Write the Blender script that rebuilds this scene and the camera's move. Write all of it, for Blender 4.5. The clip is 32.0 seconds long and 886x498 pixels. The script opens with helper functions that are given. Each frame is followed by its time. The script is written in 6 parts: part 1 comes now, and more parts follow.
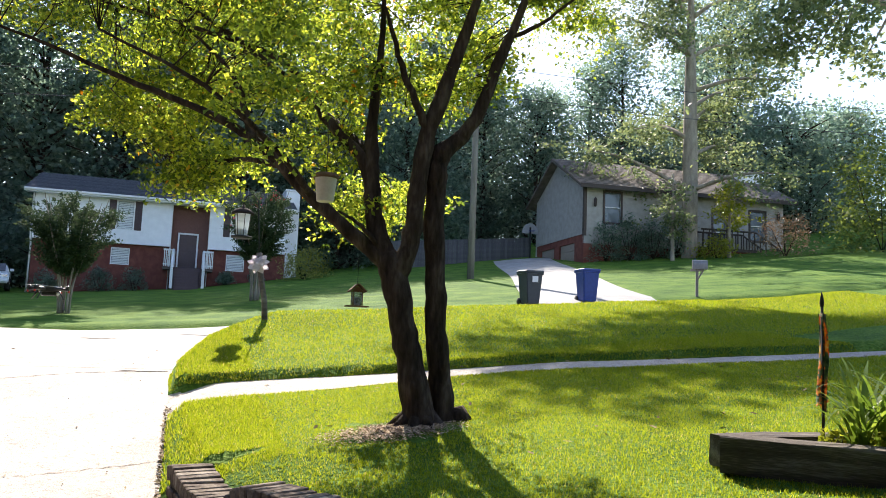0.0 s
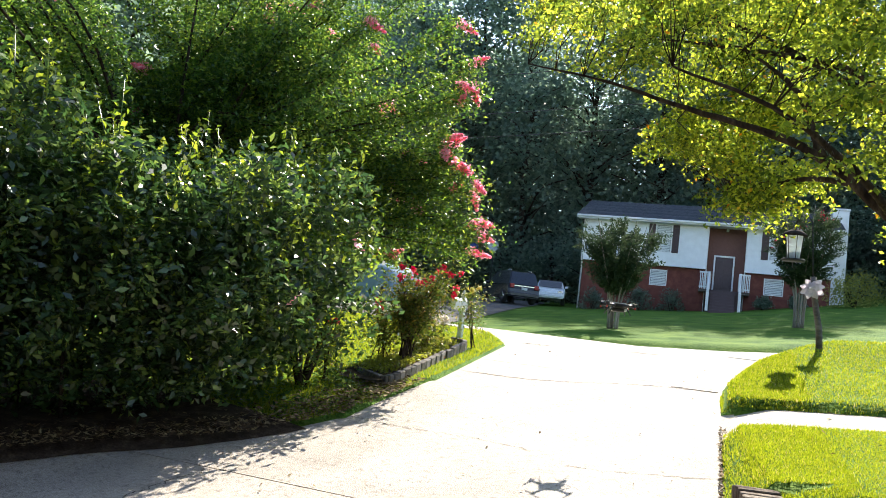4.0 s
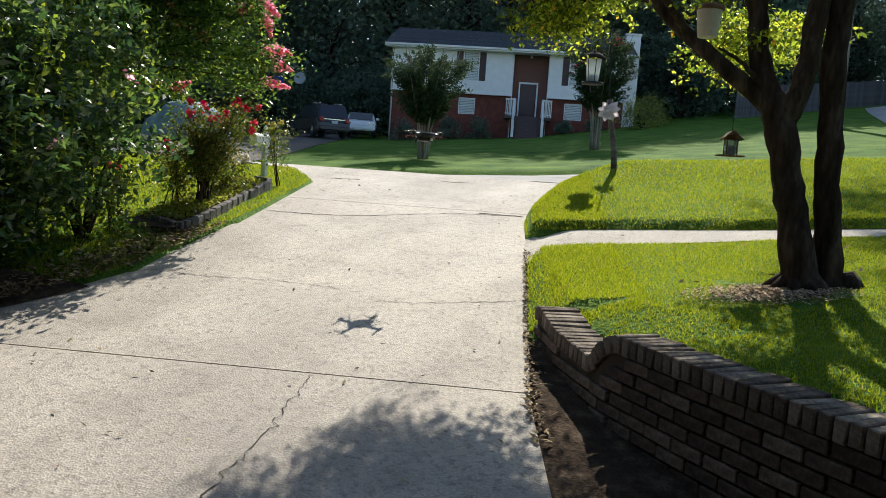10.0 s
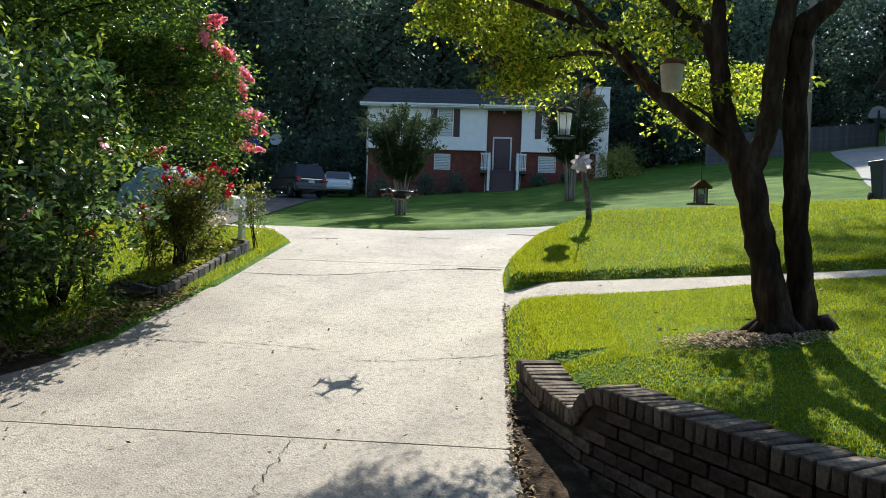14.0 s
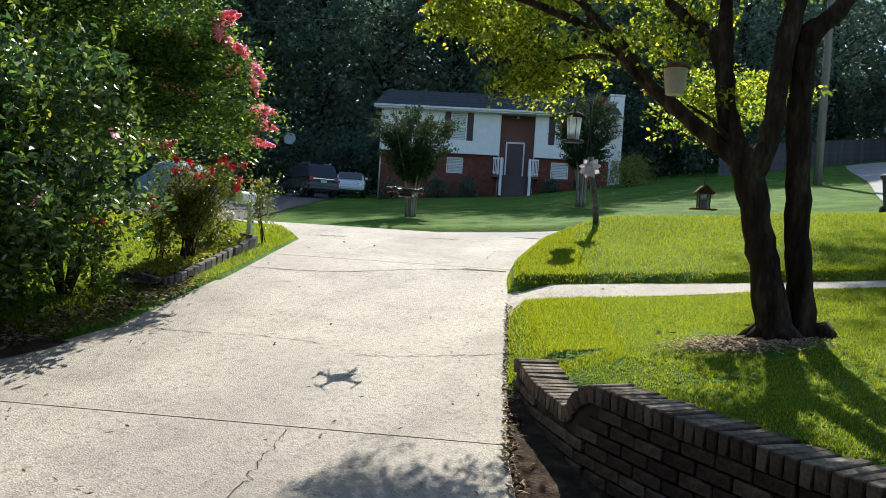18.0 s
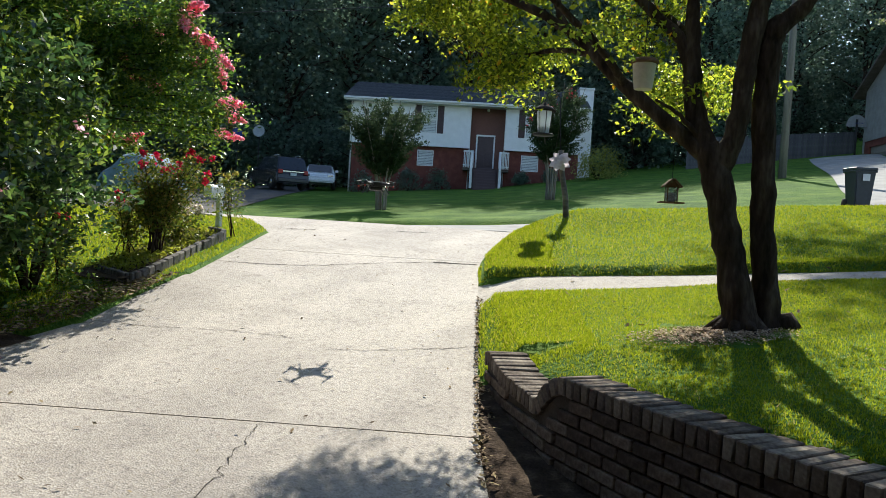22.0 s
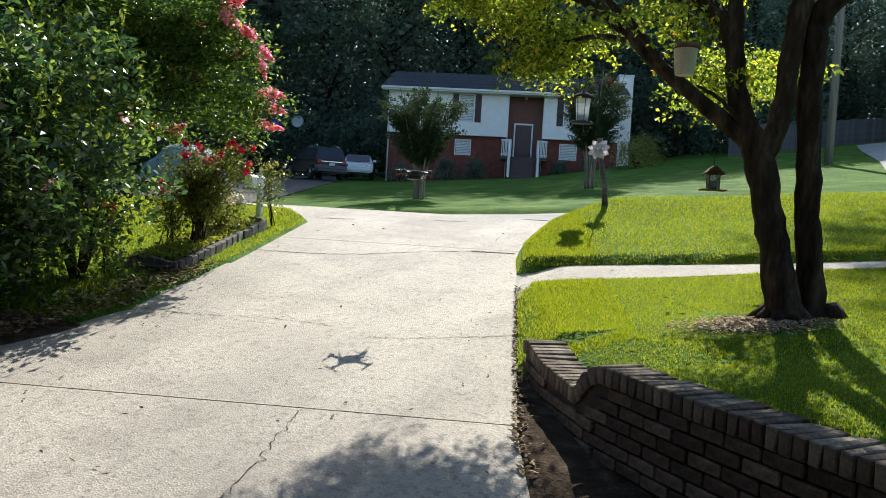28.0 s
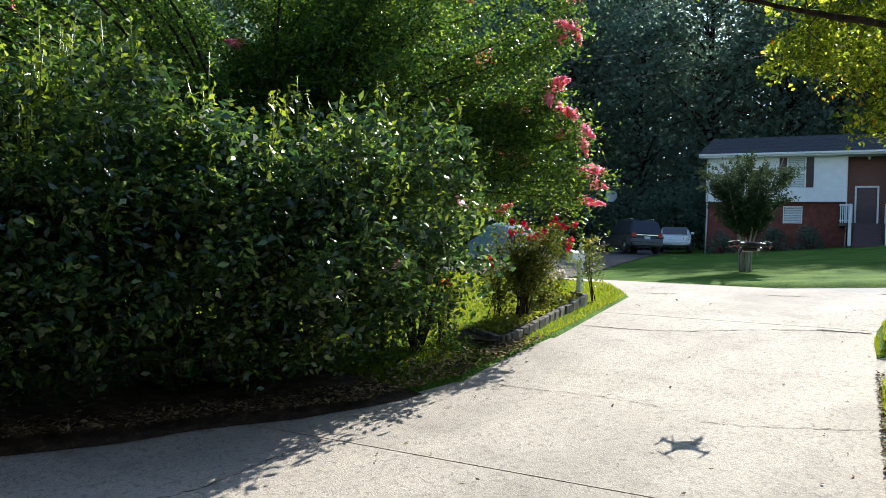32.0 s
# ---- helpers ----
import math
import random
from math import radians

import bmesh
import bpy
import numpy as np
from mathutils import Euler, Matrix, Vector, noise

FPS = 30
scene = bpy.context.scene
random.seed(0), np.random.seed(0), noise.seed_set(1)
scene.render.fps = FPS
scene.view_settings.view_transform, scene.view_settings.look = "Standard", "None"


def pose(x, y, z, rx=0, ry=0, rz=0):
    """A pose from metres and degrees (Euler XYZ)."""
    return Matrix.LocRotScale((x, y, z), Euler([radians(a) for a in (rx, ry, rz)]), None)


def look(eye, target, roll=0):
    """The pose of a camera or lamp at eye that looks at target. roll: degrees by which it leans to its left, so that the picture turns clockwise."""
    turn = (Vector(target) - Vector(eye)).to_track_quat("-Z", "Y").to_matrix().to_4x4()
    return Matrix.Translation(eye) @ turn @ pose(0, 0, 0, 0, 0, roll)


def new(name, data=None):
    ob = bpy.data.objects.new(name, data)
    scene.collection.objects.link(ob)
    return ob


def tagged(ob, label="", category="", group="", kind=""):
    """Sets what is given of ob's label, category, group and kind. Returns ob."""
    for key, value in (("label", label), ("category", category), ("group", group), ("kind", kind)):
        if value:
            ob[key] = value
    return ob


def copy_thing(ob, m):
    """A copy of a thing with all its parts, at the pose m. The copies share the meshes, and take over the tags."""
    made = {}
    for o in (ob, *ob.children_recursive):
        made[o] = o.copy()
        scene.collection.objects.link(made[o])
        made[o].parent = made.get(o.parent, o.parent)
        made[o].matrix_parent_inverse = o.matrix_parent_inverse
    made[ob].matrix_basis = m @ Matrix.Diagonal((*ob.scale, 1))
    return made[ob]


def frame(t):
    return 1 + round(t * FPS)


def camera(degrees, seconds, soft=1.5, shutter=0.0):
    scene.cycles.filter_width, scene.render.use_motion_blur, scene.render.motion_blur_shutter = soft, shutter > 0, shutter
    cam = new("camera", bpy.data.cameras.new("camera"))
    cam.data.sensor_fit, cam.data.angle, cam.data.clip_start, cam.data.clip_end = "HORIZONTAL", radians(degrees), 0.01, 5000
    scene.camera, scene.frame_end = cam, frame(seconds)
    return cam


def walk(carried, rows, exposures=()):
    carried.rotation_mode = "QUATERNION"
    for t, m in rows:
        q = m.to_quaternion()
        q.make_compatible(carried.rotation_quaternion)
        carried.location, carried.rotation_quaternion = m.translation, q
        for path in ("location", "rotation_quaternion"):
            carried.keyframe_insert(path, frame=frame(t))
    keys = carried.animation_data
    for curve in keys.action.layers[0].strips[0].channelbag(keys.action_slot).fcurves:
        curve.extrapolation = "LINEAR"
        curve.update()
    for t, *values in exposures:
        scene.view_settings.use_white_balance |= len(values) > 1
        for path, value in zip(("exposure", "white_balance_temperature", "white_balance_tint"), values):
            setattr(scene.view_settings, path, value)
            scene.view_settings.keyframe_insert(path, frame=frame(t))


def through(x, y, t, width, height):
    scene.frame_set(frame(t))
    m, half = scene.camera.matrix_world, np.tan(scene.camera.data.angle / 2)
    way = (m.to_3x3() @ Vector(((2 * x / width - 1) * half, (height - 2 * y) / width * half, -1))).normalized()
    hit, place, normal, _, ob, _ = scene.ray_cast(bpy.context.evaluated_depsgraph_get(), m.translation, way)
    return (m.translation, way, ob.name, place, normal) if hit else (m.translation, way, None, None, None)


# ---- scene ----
cam = camera(59.5, 32.0, soft=0.9)
PATH = [
    (0, (0.023, -0.169, 1.56), (0.032, 1.819, 1.777), 2.3),
    (0.5, (0.022, -0.155, 1.564), (0.004, 1.831, 1.8), 3.0),
    (1, (0.024, -0.159, 1.56), (0.038, 1.827, 1.795), 3.3),
    (1.5, (0.008, -0.191, 1.567), (-0.018, 1.795, 1.806), 4.1),
    (2, (-0.09, -0.245, 1.554), (-0.522, 1.678, 1.891), 4.6),
    (2.5, (-0.065, -0.334, 1.579), (-0.852, 1.471, 1.929), 5.8),
    (3, (-0.071, -0.382, 1.572), (-1.028, 1.342, 1.907), 6.6),
    (3.5, (-0.099, -0.399, 1.558), (-1.276, 1.183, 1.89), 6.5),
    (4, (-0.141, -0.376, 1.525), (-1.363, 1.199, 1.694), 6.6),
    (4.5, (-0.223, -0.331, 1.492), (-1.496, 1.21, 1.421), 6.9),
    (6.5, (-0.3, -0.055, 1.462), (-1.483, 1.458, 0.907), 4.8),
    (7, (-0.304, -0.055, 1.459), (-1.483, 1.445, 0.859), 4.7),
    (7.5, (-0.295, -0.052, 1.471), (-1.39, 1.505, 0.856), 4.8),
    (8, (-0.334, -0.111, 1.503), (-1.352, 1.515, 0.936), 3.7),
    (8.5, (-0.279, -0.06, 1.502), (-1.239, 1.649, 1.104), 3.5),
    (9, (-0.256, -0.02, 1.519), (-1.13, 1.75, 1.2), 3.8),
    (9.5, (-0.251, -0.017, 1.515), (-1.068, 1.788, 1.244), 3.7),
    (10, (-0.26, 0.0, 1.536), (-1.042, 1.828, 1.323), 3.9),
    (10.5, (-0.262, -0.021, 1.541), (-1.056, 1.811, 1.423), 3.7),
    (11, (-0.255, -0.033, 1.543), (-1.02, 1.814, 1.469), 3.5),
    (11.5, (-0.257, -0.046, 1.542), (-1.076, 1.774, 1.424), 3.4),
    (12, (-0.273, -0.059, 1.527), (-1.081, 1.768, 1.428), 2.4),
    (12.5, (-0.255, -0.013, 1.549), (-0.979, 1.85, 1.489), 2.1),
    (13, (-0.251, -0.003, 1.557), (-0.944, 1.873, 1.507), 2.1),
    (13.5, (-0.245, -0.011, 1.553), (-0.955, 1.858, 1.518), 1.4),
    (14, (-0.24, -0.008, 1.552), (-0.985, 1.846, 1.482), 2.0),
    (14.5, (-0.25, -0.025, 1.531), (-0.881, 1.872, 1.487), 2.9),
    (16.5, (-0.237, -0.034, 1.535), (-0.885, 1.858, 1.475), 1.7),
    (17, (-0.204, -0.05, 1.521), (-0.881, 1.831, 1.495), 3.9),
    (17.5, (-0.166, -0.042, 1.509), (-0.876, 1.827, 1.518), 3.6),
    (18, (-0.156, -0.028, 1.507), (-0.928, 1.815, 1.446), 3.6),
    (18.5, (-0.166, -0.04, 1.511), (-0.95, 1.8, 1.455), 3.4),
    (19, (-0.17, -0.033, 1.517), (-0.995, 1.786, 1.42), 3.1),
    (19.5, (-0.164, 0.001, 1.516), (-0.914, 1.853, 1.426), 3.1),
    (20, (-0.155, -0.002, 1.517), (-0.813, 1.884, 1.421), 3.1),
    (20.5, (-0.151, -0.018, 1.518), (-0.795, 1.873, 1.43), 2.9),
    (21, (-0.151, -0.024, 1.52), (-0.799, 1.866, 1.44), 2.8),
    (21.5, (-0.155, -0.038, 1.518), (-0.823, 1.846, 1.448), 3.2),
    (22, (-0.156, -0.034, 1.514), (-0.857, 1.837, 1.439), 3.5),
    (22.5, (-0.157, -0.035, 1.514), (-0.864, 1.835, 1.438), 3.9),
    (23, (-0.162, -0.024, 1.519), (-0.874, 1.843, 1.446), 3.9),
    (23.5, (-0.165, -0.025, 1.515), (-0.899, 1.834, 1.445), 4.0),
    (24, (-0.168, -0.045, 1.515), (-0.917, 1.808, 1.437), 3.7),
    (24.5, (-0.162, -0.046, 1.517), (-0.927, 1.801, 1.442), 3.6),
    (26.5, (-0.156, -0.054, 1.51), (-0.905, 1.799, 1.435), 3.8),
    (27, (-0.15, -0.054, 1.513), (-0.905, 1.796, 1.42), 3.3),
    (27.5, (-0.157, -0.054, 1.514), (-0.904, 1.799, 1.414), 3.4),
    (28, (-0.156, -0.046, 1.508), (-0.945, 1.789, 1.4), 3.3),
    (28.5, (-0.16, -0.036, 1.515), (-0.998, 1.777, 1.416), 3.1),
    (29, (-0.155, -0.06, 1.513), (-1.073, 1.715, 1.417), 2.9),
    (29.5, (-0.173, -0.105, 1.512), (-1.201, 1.609, 1.443), 2.7),
    (30, (-0.207, -0.136, 1.524), (-1.347, 1.506, 1.47), 3.1),
    (30.5, (-0.322, -0.06, 1.493), (-1.53, 1.533, 1.434), 3.7),
    (31, (-0.331, -0.03, 1.487), (-1.634, 1.487, 1.462), 3.2),
    (31.5, (-0.33, -0.022, 1.514), (-1.682, 1.451, 1.497), 2.8),
    (32, (-0.294, -0.039, 1.51), (-1.74, 1.343, 1.552), 2.6),
]
EXPOSURES = [(0, 1.4, 6500, 17), (1.5, 1.19, 6500, 16), (3, 1.24, 6500, 13), (4, 1.54, 6500, 12), (4.5, 1.39, 6600, 12), (6.5, 0.34, 7100, 12), (9, 0.54, 6500, 10), (13, 0.7, 6250, 8), (28, 0.76, 6200, 8), (32, 0.92, 6100, 9)]
walk(cam, [(t, look(eye, target, roll)) for t, eye, target, roll in PATH], EXPOSURES)

# ---- light ----
SUN_AZ, SUN_EL = 12.5, 40.0   # degrees left of +y, degrees up
SUN_DIR = Vector((-math.sin(radians(SUN_AZ)) * math.cos(radians(SUN_EL)), math.cos(radians(SUN_AZ)) * math.cos(radians(SUN_EL)), math.sin(radians(SUN_EL))))
world = bpy.data.worlds.new("sky")
scene.world = world
world.use_nodes = True
wn = world.node_tree.nodes
sky = wn.new("ShaderNodeTexSky")
sky.sky_type = "NISHITA"
sky.sun_disc = False
sky.sun_elevation = radians(SUN_EL)
sky.sun_rotation = radians(-SUN_AZ)
sky.dust_density = 0.5
wn["Background"].inputs["Strength"].default_value = 0.14
world.node_tree.links.new(sky.outputs[0], wn["Background"].inputs["Color"])
sun = new("sun", bpy.data.lights.new("sun", "SUN"))
sun.data.energy, sun.data.angle, sun.data.color = 4.8, radians(0.5), (1.0, 0.93, 0.80)
sun.matrix_world = look((0, 0, 30), Vector((0, 0, 30)) - SUN_DIR)


# ---- helpers of the scene ----
def U(x, y):
    return 0.952 * x + 0.305 * y


def S(x, y):
    return -0.305 * x + 0.952 * y


def XY(u, s):
    """Plan coordinates along the driveway (s) and across it (u) to world x, y."""
    k = 0.952 ** 2 + 0.305 ** 2
    return (0.952 * u - 0.305 * s) / k, (0.305 * u + 0.952 * s) / k


DRIVE_YAW = math.degrees(math.atan2(0.305, 0.952))
WALL_S = [0.3, 1.6, 2.6, 3.14, 3.7, 4.3, 4.45, 5.0, 5.5]
WALL_U = [2.45, 1.9, 1.35, 1.0, 0.66, 0.33, 0.28, 0.1, 0.0]


def wall_u(s):
    return np.interp(s, WALL_S, WALL_U)


def cap_top(s):
    """Top of the retaining wall: level, then a short dip and a slow rise to its end."""
    return np.interp(s, [0, 3.0, 4.16, 4.22, 4.27, 4.33, 4.39, 4.44, 4.5, 4.7, 4.95, 5.2, 5.4, 5.52], [0.715, 0.71, 0.715, 0.71, 0.68, 0.62, 0.56, 0.535, 0.53, 0.545, 0.565, 0.605, 0.625, 0.60])


def z_drive(s):
    return -0.366 + 0.136 * np.clip(s, -6, 12.0) + 0.11 * np.clip(s - 12.0, 0, 3)


def z_lawn(u, s):
    return 0.64 + 0.12 * np.clip(u, -4, 60) + 0.03 * (s - 5) + 0.010 * np.clip(s - 5, 0, 7) ** 2 + (0.28 - 0.045 * np.clip(u, -4, 9)) * (np.clip(s - 5, 0, 7) / 7) ** 2


def z_street(u):
    u = np.clip(u, -8, 60)
    return 1.45 + np.where(u > 0, 0.095, 0.06) * u


def z_far(u, s):
    uu = np.clip(u, -45, 45)
    return z_street(u) + 0.12 + np.clip(s - 17.5, 0, 45) * (0.068 + np.where(uu > 0, 0.0024, 0.0008) * uu)


def z_left(u, s):
    return z_drive(s) + 0.03 + 0.03 * np.clip(-3.3 - u, 0, 6)


def drive_left(s):
    return np.interp(s, [-6, 2.0, 3.1, 3.5, 4.1, 4.5, 4.8, 5.2, 6.2, 8.9, 11.3, 12.3, 13.2], [-9.5, -6.6, -5.6, -5.2, -4.72, -4.4, -4.12, -3.8, -3.45, -3.3, -3.3, -3.9, -5.2])


def drive_right(s):
    return np.interp(s, [-6, 2.0, 2.6, 3.4, 4.4, 8.6, 9.4, 10.6, 11.6, 12.4, 13.2], [0.6, 0.25, 0.13, 0.0, -0.1, -0.15, -0.18, 0.05, 0.5, 1.2, 2.4])


def smooth(a, b, x):
    t = np.clip((x - a) / (b - a), 0, 1)
    return t * t * (3 - 2 * t)


def terrain(u, s):
    """Height of the open ground, before the paved strips are cut in."""
    u, s = np.asarray(u, float), np.asarray(s, float)
    right = np.where(s > 5.5, np.minimum(z_lawn(u, s), z_drive(s) + 0.03 + 0.9 * np.clip(u - drive_right(s), 0, 9)),
                     np.where(u > wall_u(s) + 0.13, np.minimum(z_lawn(u, s) - 0.02 * np.clip((5.5 - s) / 1.5, 0, 1), cap_top(s) - 0.015 + 0.35 * np.clip(u - wall_u(s) - 0.22, 0, 9)), z_drive(s) - 0.03))
    near = np.where(u < -1.5, z_left(u, s), right)
    k1 = smooth(11.8, 13.4, s)
    base = near * (1 - k1) + z_street(u) * k1
    k2 = smooth(17.3, 17.9, s)
    return base * (1 - k2) + z_far(u, s) * k2


def walk_near(u):
    return np.interp(u, [-0.2, 0.3, 2.0, 4.0, 7.0, 9.0], [7.50, 7.58, 7.55, 7.36, 6.02, 4.9])


def walk_far(u):
    return np.interp(u, [-0.2, 0.3, 2.0, 4.0, 7.0, 9.0], [8.58, 8.42, 8.10, 7.82, 6.56, 5.5])


def paved(u, s):
    u, s = np.asarray(u, float), np.asarray(s, float)
    on_drive = (u > drive_left(s) + 0.02) & (u < drive_right(s) - 0.02) & (s < 13.1)
    on_street = (s > 13.0) & (s < 17.4)
    on_walk = (u > -0.2) & (u < 9) & (s > walk_near(u) + 0.02) & (s < walk_far(u) - 0.02)
    return on_drive | on_street | on_walk


def ground_z(x, y):
    u, s = U(x, y), S(x, y)
    return float(terrain(u, s))


def mesh_from(name, verts, faces, mats=(), smooth_shade=False):
    me = bpy.data.meshes.new(name)
    me.from_pydata([tuple(v) for v in verts], [], [tuple(f) for f in faces])
    for m in mats:
        me.materials.append(m)
    if smooth_shade:
        me.polygons.foreach_set("use_smooth", [True] * len(me.polygons))
    me.update()
    return me


def quads_mesh(name, verts, per, mats=()):
    """A mesh of loose faces with `per` corners each, from an (n*per, 3) array."""
    n = len(verts) // per
    me = bpy.data.meshes.new(name)
    me.vertices.add(len(verts))
    me.vertices.foreach_set("co", np.ascontiguousarray(verts, dtype=np.float32).ravel())
    me.loops.add(n * per)
    me.loops.foreach_set("vertex_index", np.arange(n * per, dtype=np.int32))
    me.polygons.add(n)
    me.polygons.foreach_set("loop_start", np.arange(0, n * per, per, dtype=np.int32))
    for m in mats:
        me.materials.append(m)
    me.update(calc_edges=True)
    me.validate()
    return me


def part(name, data, material, parent, label="", m=None):
    """Links a bmesh or a mesh as one object under its thing."""
    if isinstance(data, bmesh.types.BMesh):
        me = bpy.data.meshes.new(name)
        data.to_mesh(me)
        data.free()
    else:
        me = data
    if material is not None and not me.materials:
        me.materials.append(material)
    ob = new(name, me)
    ob.parent = parent
    if m is not None:
        ob.matrix_basis = m
    if label:
        ob["label"] = label
    return ob


def thing(name, x, y, z, label, category, group="", kind="", yaw=0.0):
    ob = new(name)
    ob.empty_display_size = 0.1
    ob.matrix_basis = pose(x, y, z, 0, 0, yaw)
    return tagged(ob, label, category, group, kind)


def add_box(bm, x0, x1, y0, y1, z0, z1, m=None):
    vs = [bm.verts.new(Vector(p) if m is None else m @ Vector(p)) for p in
          ((x0, y0, z0), (x1, y0, z0), (x1, y1, z0), (x0, y1, z0), (x0, y0, z1), (x1, y0, z1), (x1, y1, z1), (x0, y1, z1))]
    return [bm.faces.new([vs[i] for i in f]) for f in ((3, 2, 1, 0), (4, 5, 6, 7), (0, 1, 5, 4), (1, 2, 6, 5), (2, 3, 7, 6), (3, 0, 4, 7))]


def box(x0, x1, y0, y1, z0, z1, bevel=0.0, m=None, segs=1):
    bm = bmesh.new()
    add_box(bm, x0, x1, y0, y1, z0, z1, m)
    if bevel:
        bmesh.ops.bevel(bm, geom=bm.edges[:], offset=bevel, segments=segs, affect="EDGES", profile=0.6)
    return bm


def lathe(profile, n=20, cap=True):
    """A turned body from (radius, z) pairs."""
    bm = bmesh.new()
    rings = []
    for r, z in profile:
        rings.append([bm.verts.new((r * math.cos(2 * math.pi * i / n), r * math.sin(2 * math.pi * i / n), z)) for i in range(n)])
    for a, b in zip(rings, rings[1:]):
        for i in range(n):
            f = bm.faces.new((a[i], a[(i + 1) % n], b[(i + 1) % n], b[i]))
            f.smooth = True
    if cap:
        bm.faces.new(rings[0][::-1])
        bm.faces.new(rings[-1])
    return bm


def tube(points, radii, n=8, bm=None):
    """A round tapering limb along points."""
    bm = bm or bmesh.new()
    pts = [Vector([float(c) for c in p]) for p in points]
    rings, a = [], None
    for i, p in enumerate(pts):
        d = (pts[min(i + 1, len(pts) - 1)] - pts[max(i - 1, 0)]).normalized()
        a = d.orthogonal().normalized() if a is None else (a - d * a.dot(d)).normalized()
        b = d.cross(a)
        r = float(radii[i]) if isinstance(radii, (list, tuple)) else radii
        rings.append([bm.verts.new(p + r * (math.cos(2 * math.pi * k / n) * a + math.sin(2 * math.pi * k / n) * b)) for k in range(n)])
    for a, b in zip(rings, rings[1:]):
        for k in range(n):
            f = bm.faces.new((a[k], a[(k + 1) % n], b[(k + 1) % n], b[k]))
            f.smooth = True
    bm.faces.new(rings[0][::-1])
    bm.faces.new(rings[-1])
    return bm


def spline(points, n=6):
    """Catmull-Rom through points, n steps a span. Extra columns (radius) are carried."""
    p = np.array(points, float)
    p = np.vstack([2 * p[0] - p[1], p, 2 * p[-1] - p[-2]])
    out = []
    for i in range(1, len(p) - 2):
        for k in range(n):
            t = k / n
            out.append(0.5 * (2 * p[i] + (p[i + 1] - p[i - 1]) * t + (2 * p[i - 1] - 5 * p[i] + 4 * p[i + 1] - p[i + 2]) * t ** 2 + (3 * p[i] - p[i - 1] - 3 * p[i + 1] + p[i + 2]) * t ** 3))
    out.append(p[-2])
    return np.array(out)


# ---- materials ----
def mat(name, rough=0.8, metal=0.0, spec=0.3):
    m = bpy.data.materials.new(name)
    m.use_nodes = True
    b = m.node_tree.nodes["Principled BSDF"]
    b.inputs["Roughness"].default_value = rough
    b.inputs["Metallic"].default_value = metal
    b.inputs["Specular IOR Level"].default_value = spec
    return m, m.node_tree.nodes, m.node_tree.links, b


def ramp(nodes, stops):
    r = nodes.new("ShaderNodeValToRGB")
    while len(r.color_ramp.elements) < len(stops):
        r.color_ramp.elements.new(0.5)
    for e, (p, c) in zip(r.color_ramp.elements, stops):
        e.position, e.color = p, (*c, 1)
    return r


def surface(name, stops, scale=8.0, rough=0.8, bump=0.2, fine=60.0, metal=0.0, spec=0.3, per_object=0.0, per_island=0.0, dist=0.01, mottled=0.5, stretch=None):
    """A surface coloured by two scales of noise, with fine relief and, if asked, a shade of its own for each piece."""
    m, n, l, b = mat(name, rough, metal, spec)
    co = n.new("ShaderNodeTexCoord")
    src = co.outputs["Object"]
    if stretch:
        mp = n.new("ShaderNodeMapping")
        mp.inputs["Scale"].default_value = stretch
        l.new(src, mp.inputs[0])
        src = mp.outputs[0]
    a = n.new("ShaderNodeTexNoise")
    a.inputs["Scale"].default_value, a.inputs["Detail"].default_value = scale, 5
    c = n.new("ShaderNodeTexNoise")
    c.inputs["Scale"].default_value, c.inputs["Detail"].default_value = fine, 3
    l.new(src, a.inputs["Vector"]), l.new(src, c.inputs["Vector"])
    mx = n.new("ShaderNodeMath")
    mx.operation = "MULTIPLY_ADD"
    mx.inputs[1].default_value = mottled
    l.new(c.outputs["Fac"], mx.inputs[0])
    sb = n.new("ShaderNodeMath")
    sb.operation = "SUBTRACT"
    sb.inputs[1].default_value = mottled / 2
    l.new(a.outputs["Fac"], sb.inputs[0])
    l.new(sb.outputs[0], mx.inputs[2])
    val = mx.outputs[0]
    if per_object or per_island:
        g = n.new("ShaderNodeObjectInfo") if per_object else n.new("ShaderNodeNewGeometry")
        o = g.outputs["Random"] if per_object else g.outputs["Random Per Island"]
        k = n.new("ShaderNodeMath")
        k.operation = "MULTIPLY_ADD"
        k.inputs[1].default_value = per_object or per_island
        l.new(o, k.inputs[0])
        k2 = n.new("ShaderNodeMath")
        k2.operation = "SUBTRACT"
        k2.inputs[1].default_value = (per_object or per_island) / 2
        l.new(val, k2.inputs[0])
        l.new(k2.outputs[0], k.inputs[2])
        val = k.outputs[0]
    r = ramp(n, stops)
    l.new(val, r.inputs[0])
    l.new(r.outputs[0], b.inputs["Base Color"])
    if bump:
        bp = n.new("ShaderNodeBump")
        bp.inputs["Strength"].default_value, bp.inputs["Distance"].default_value = bump, dist
        l.new(mx.outputs[0], bp.inputs["Height"])
        l.new(bp.outputs[0], b.inputs["Normal"])
    return m


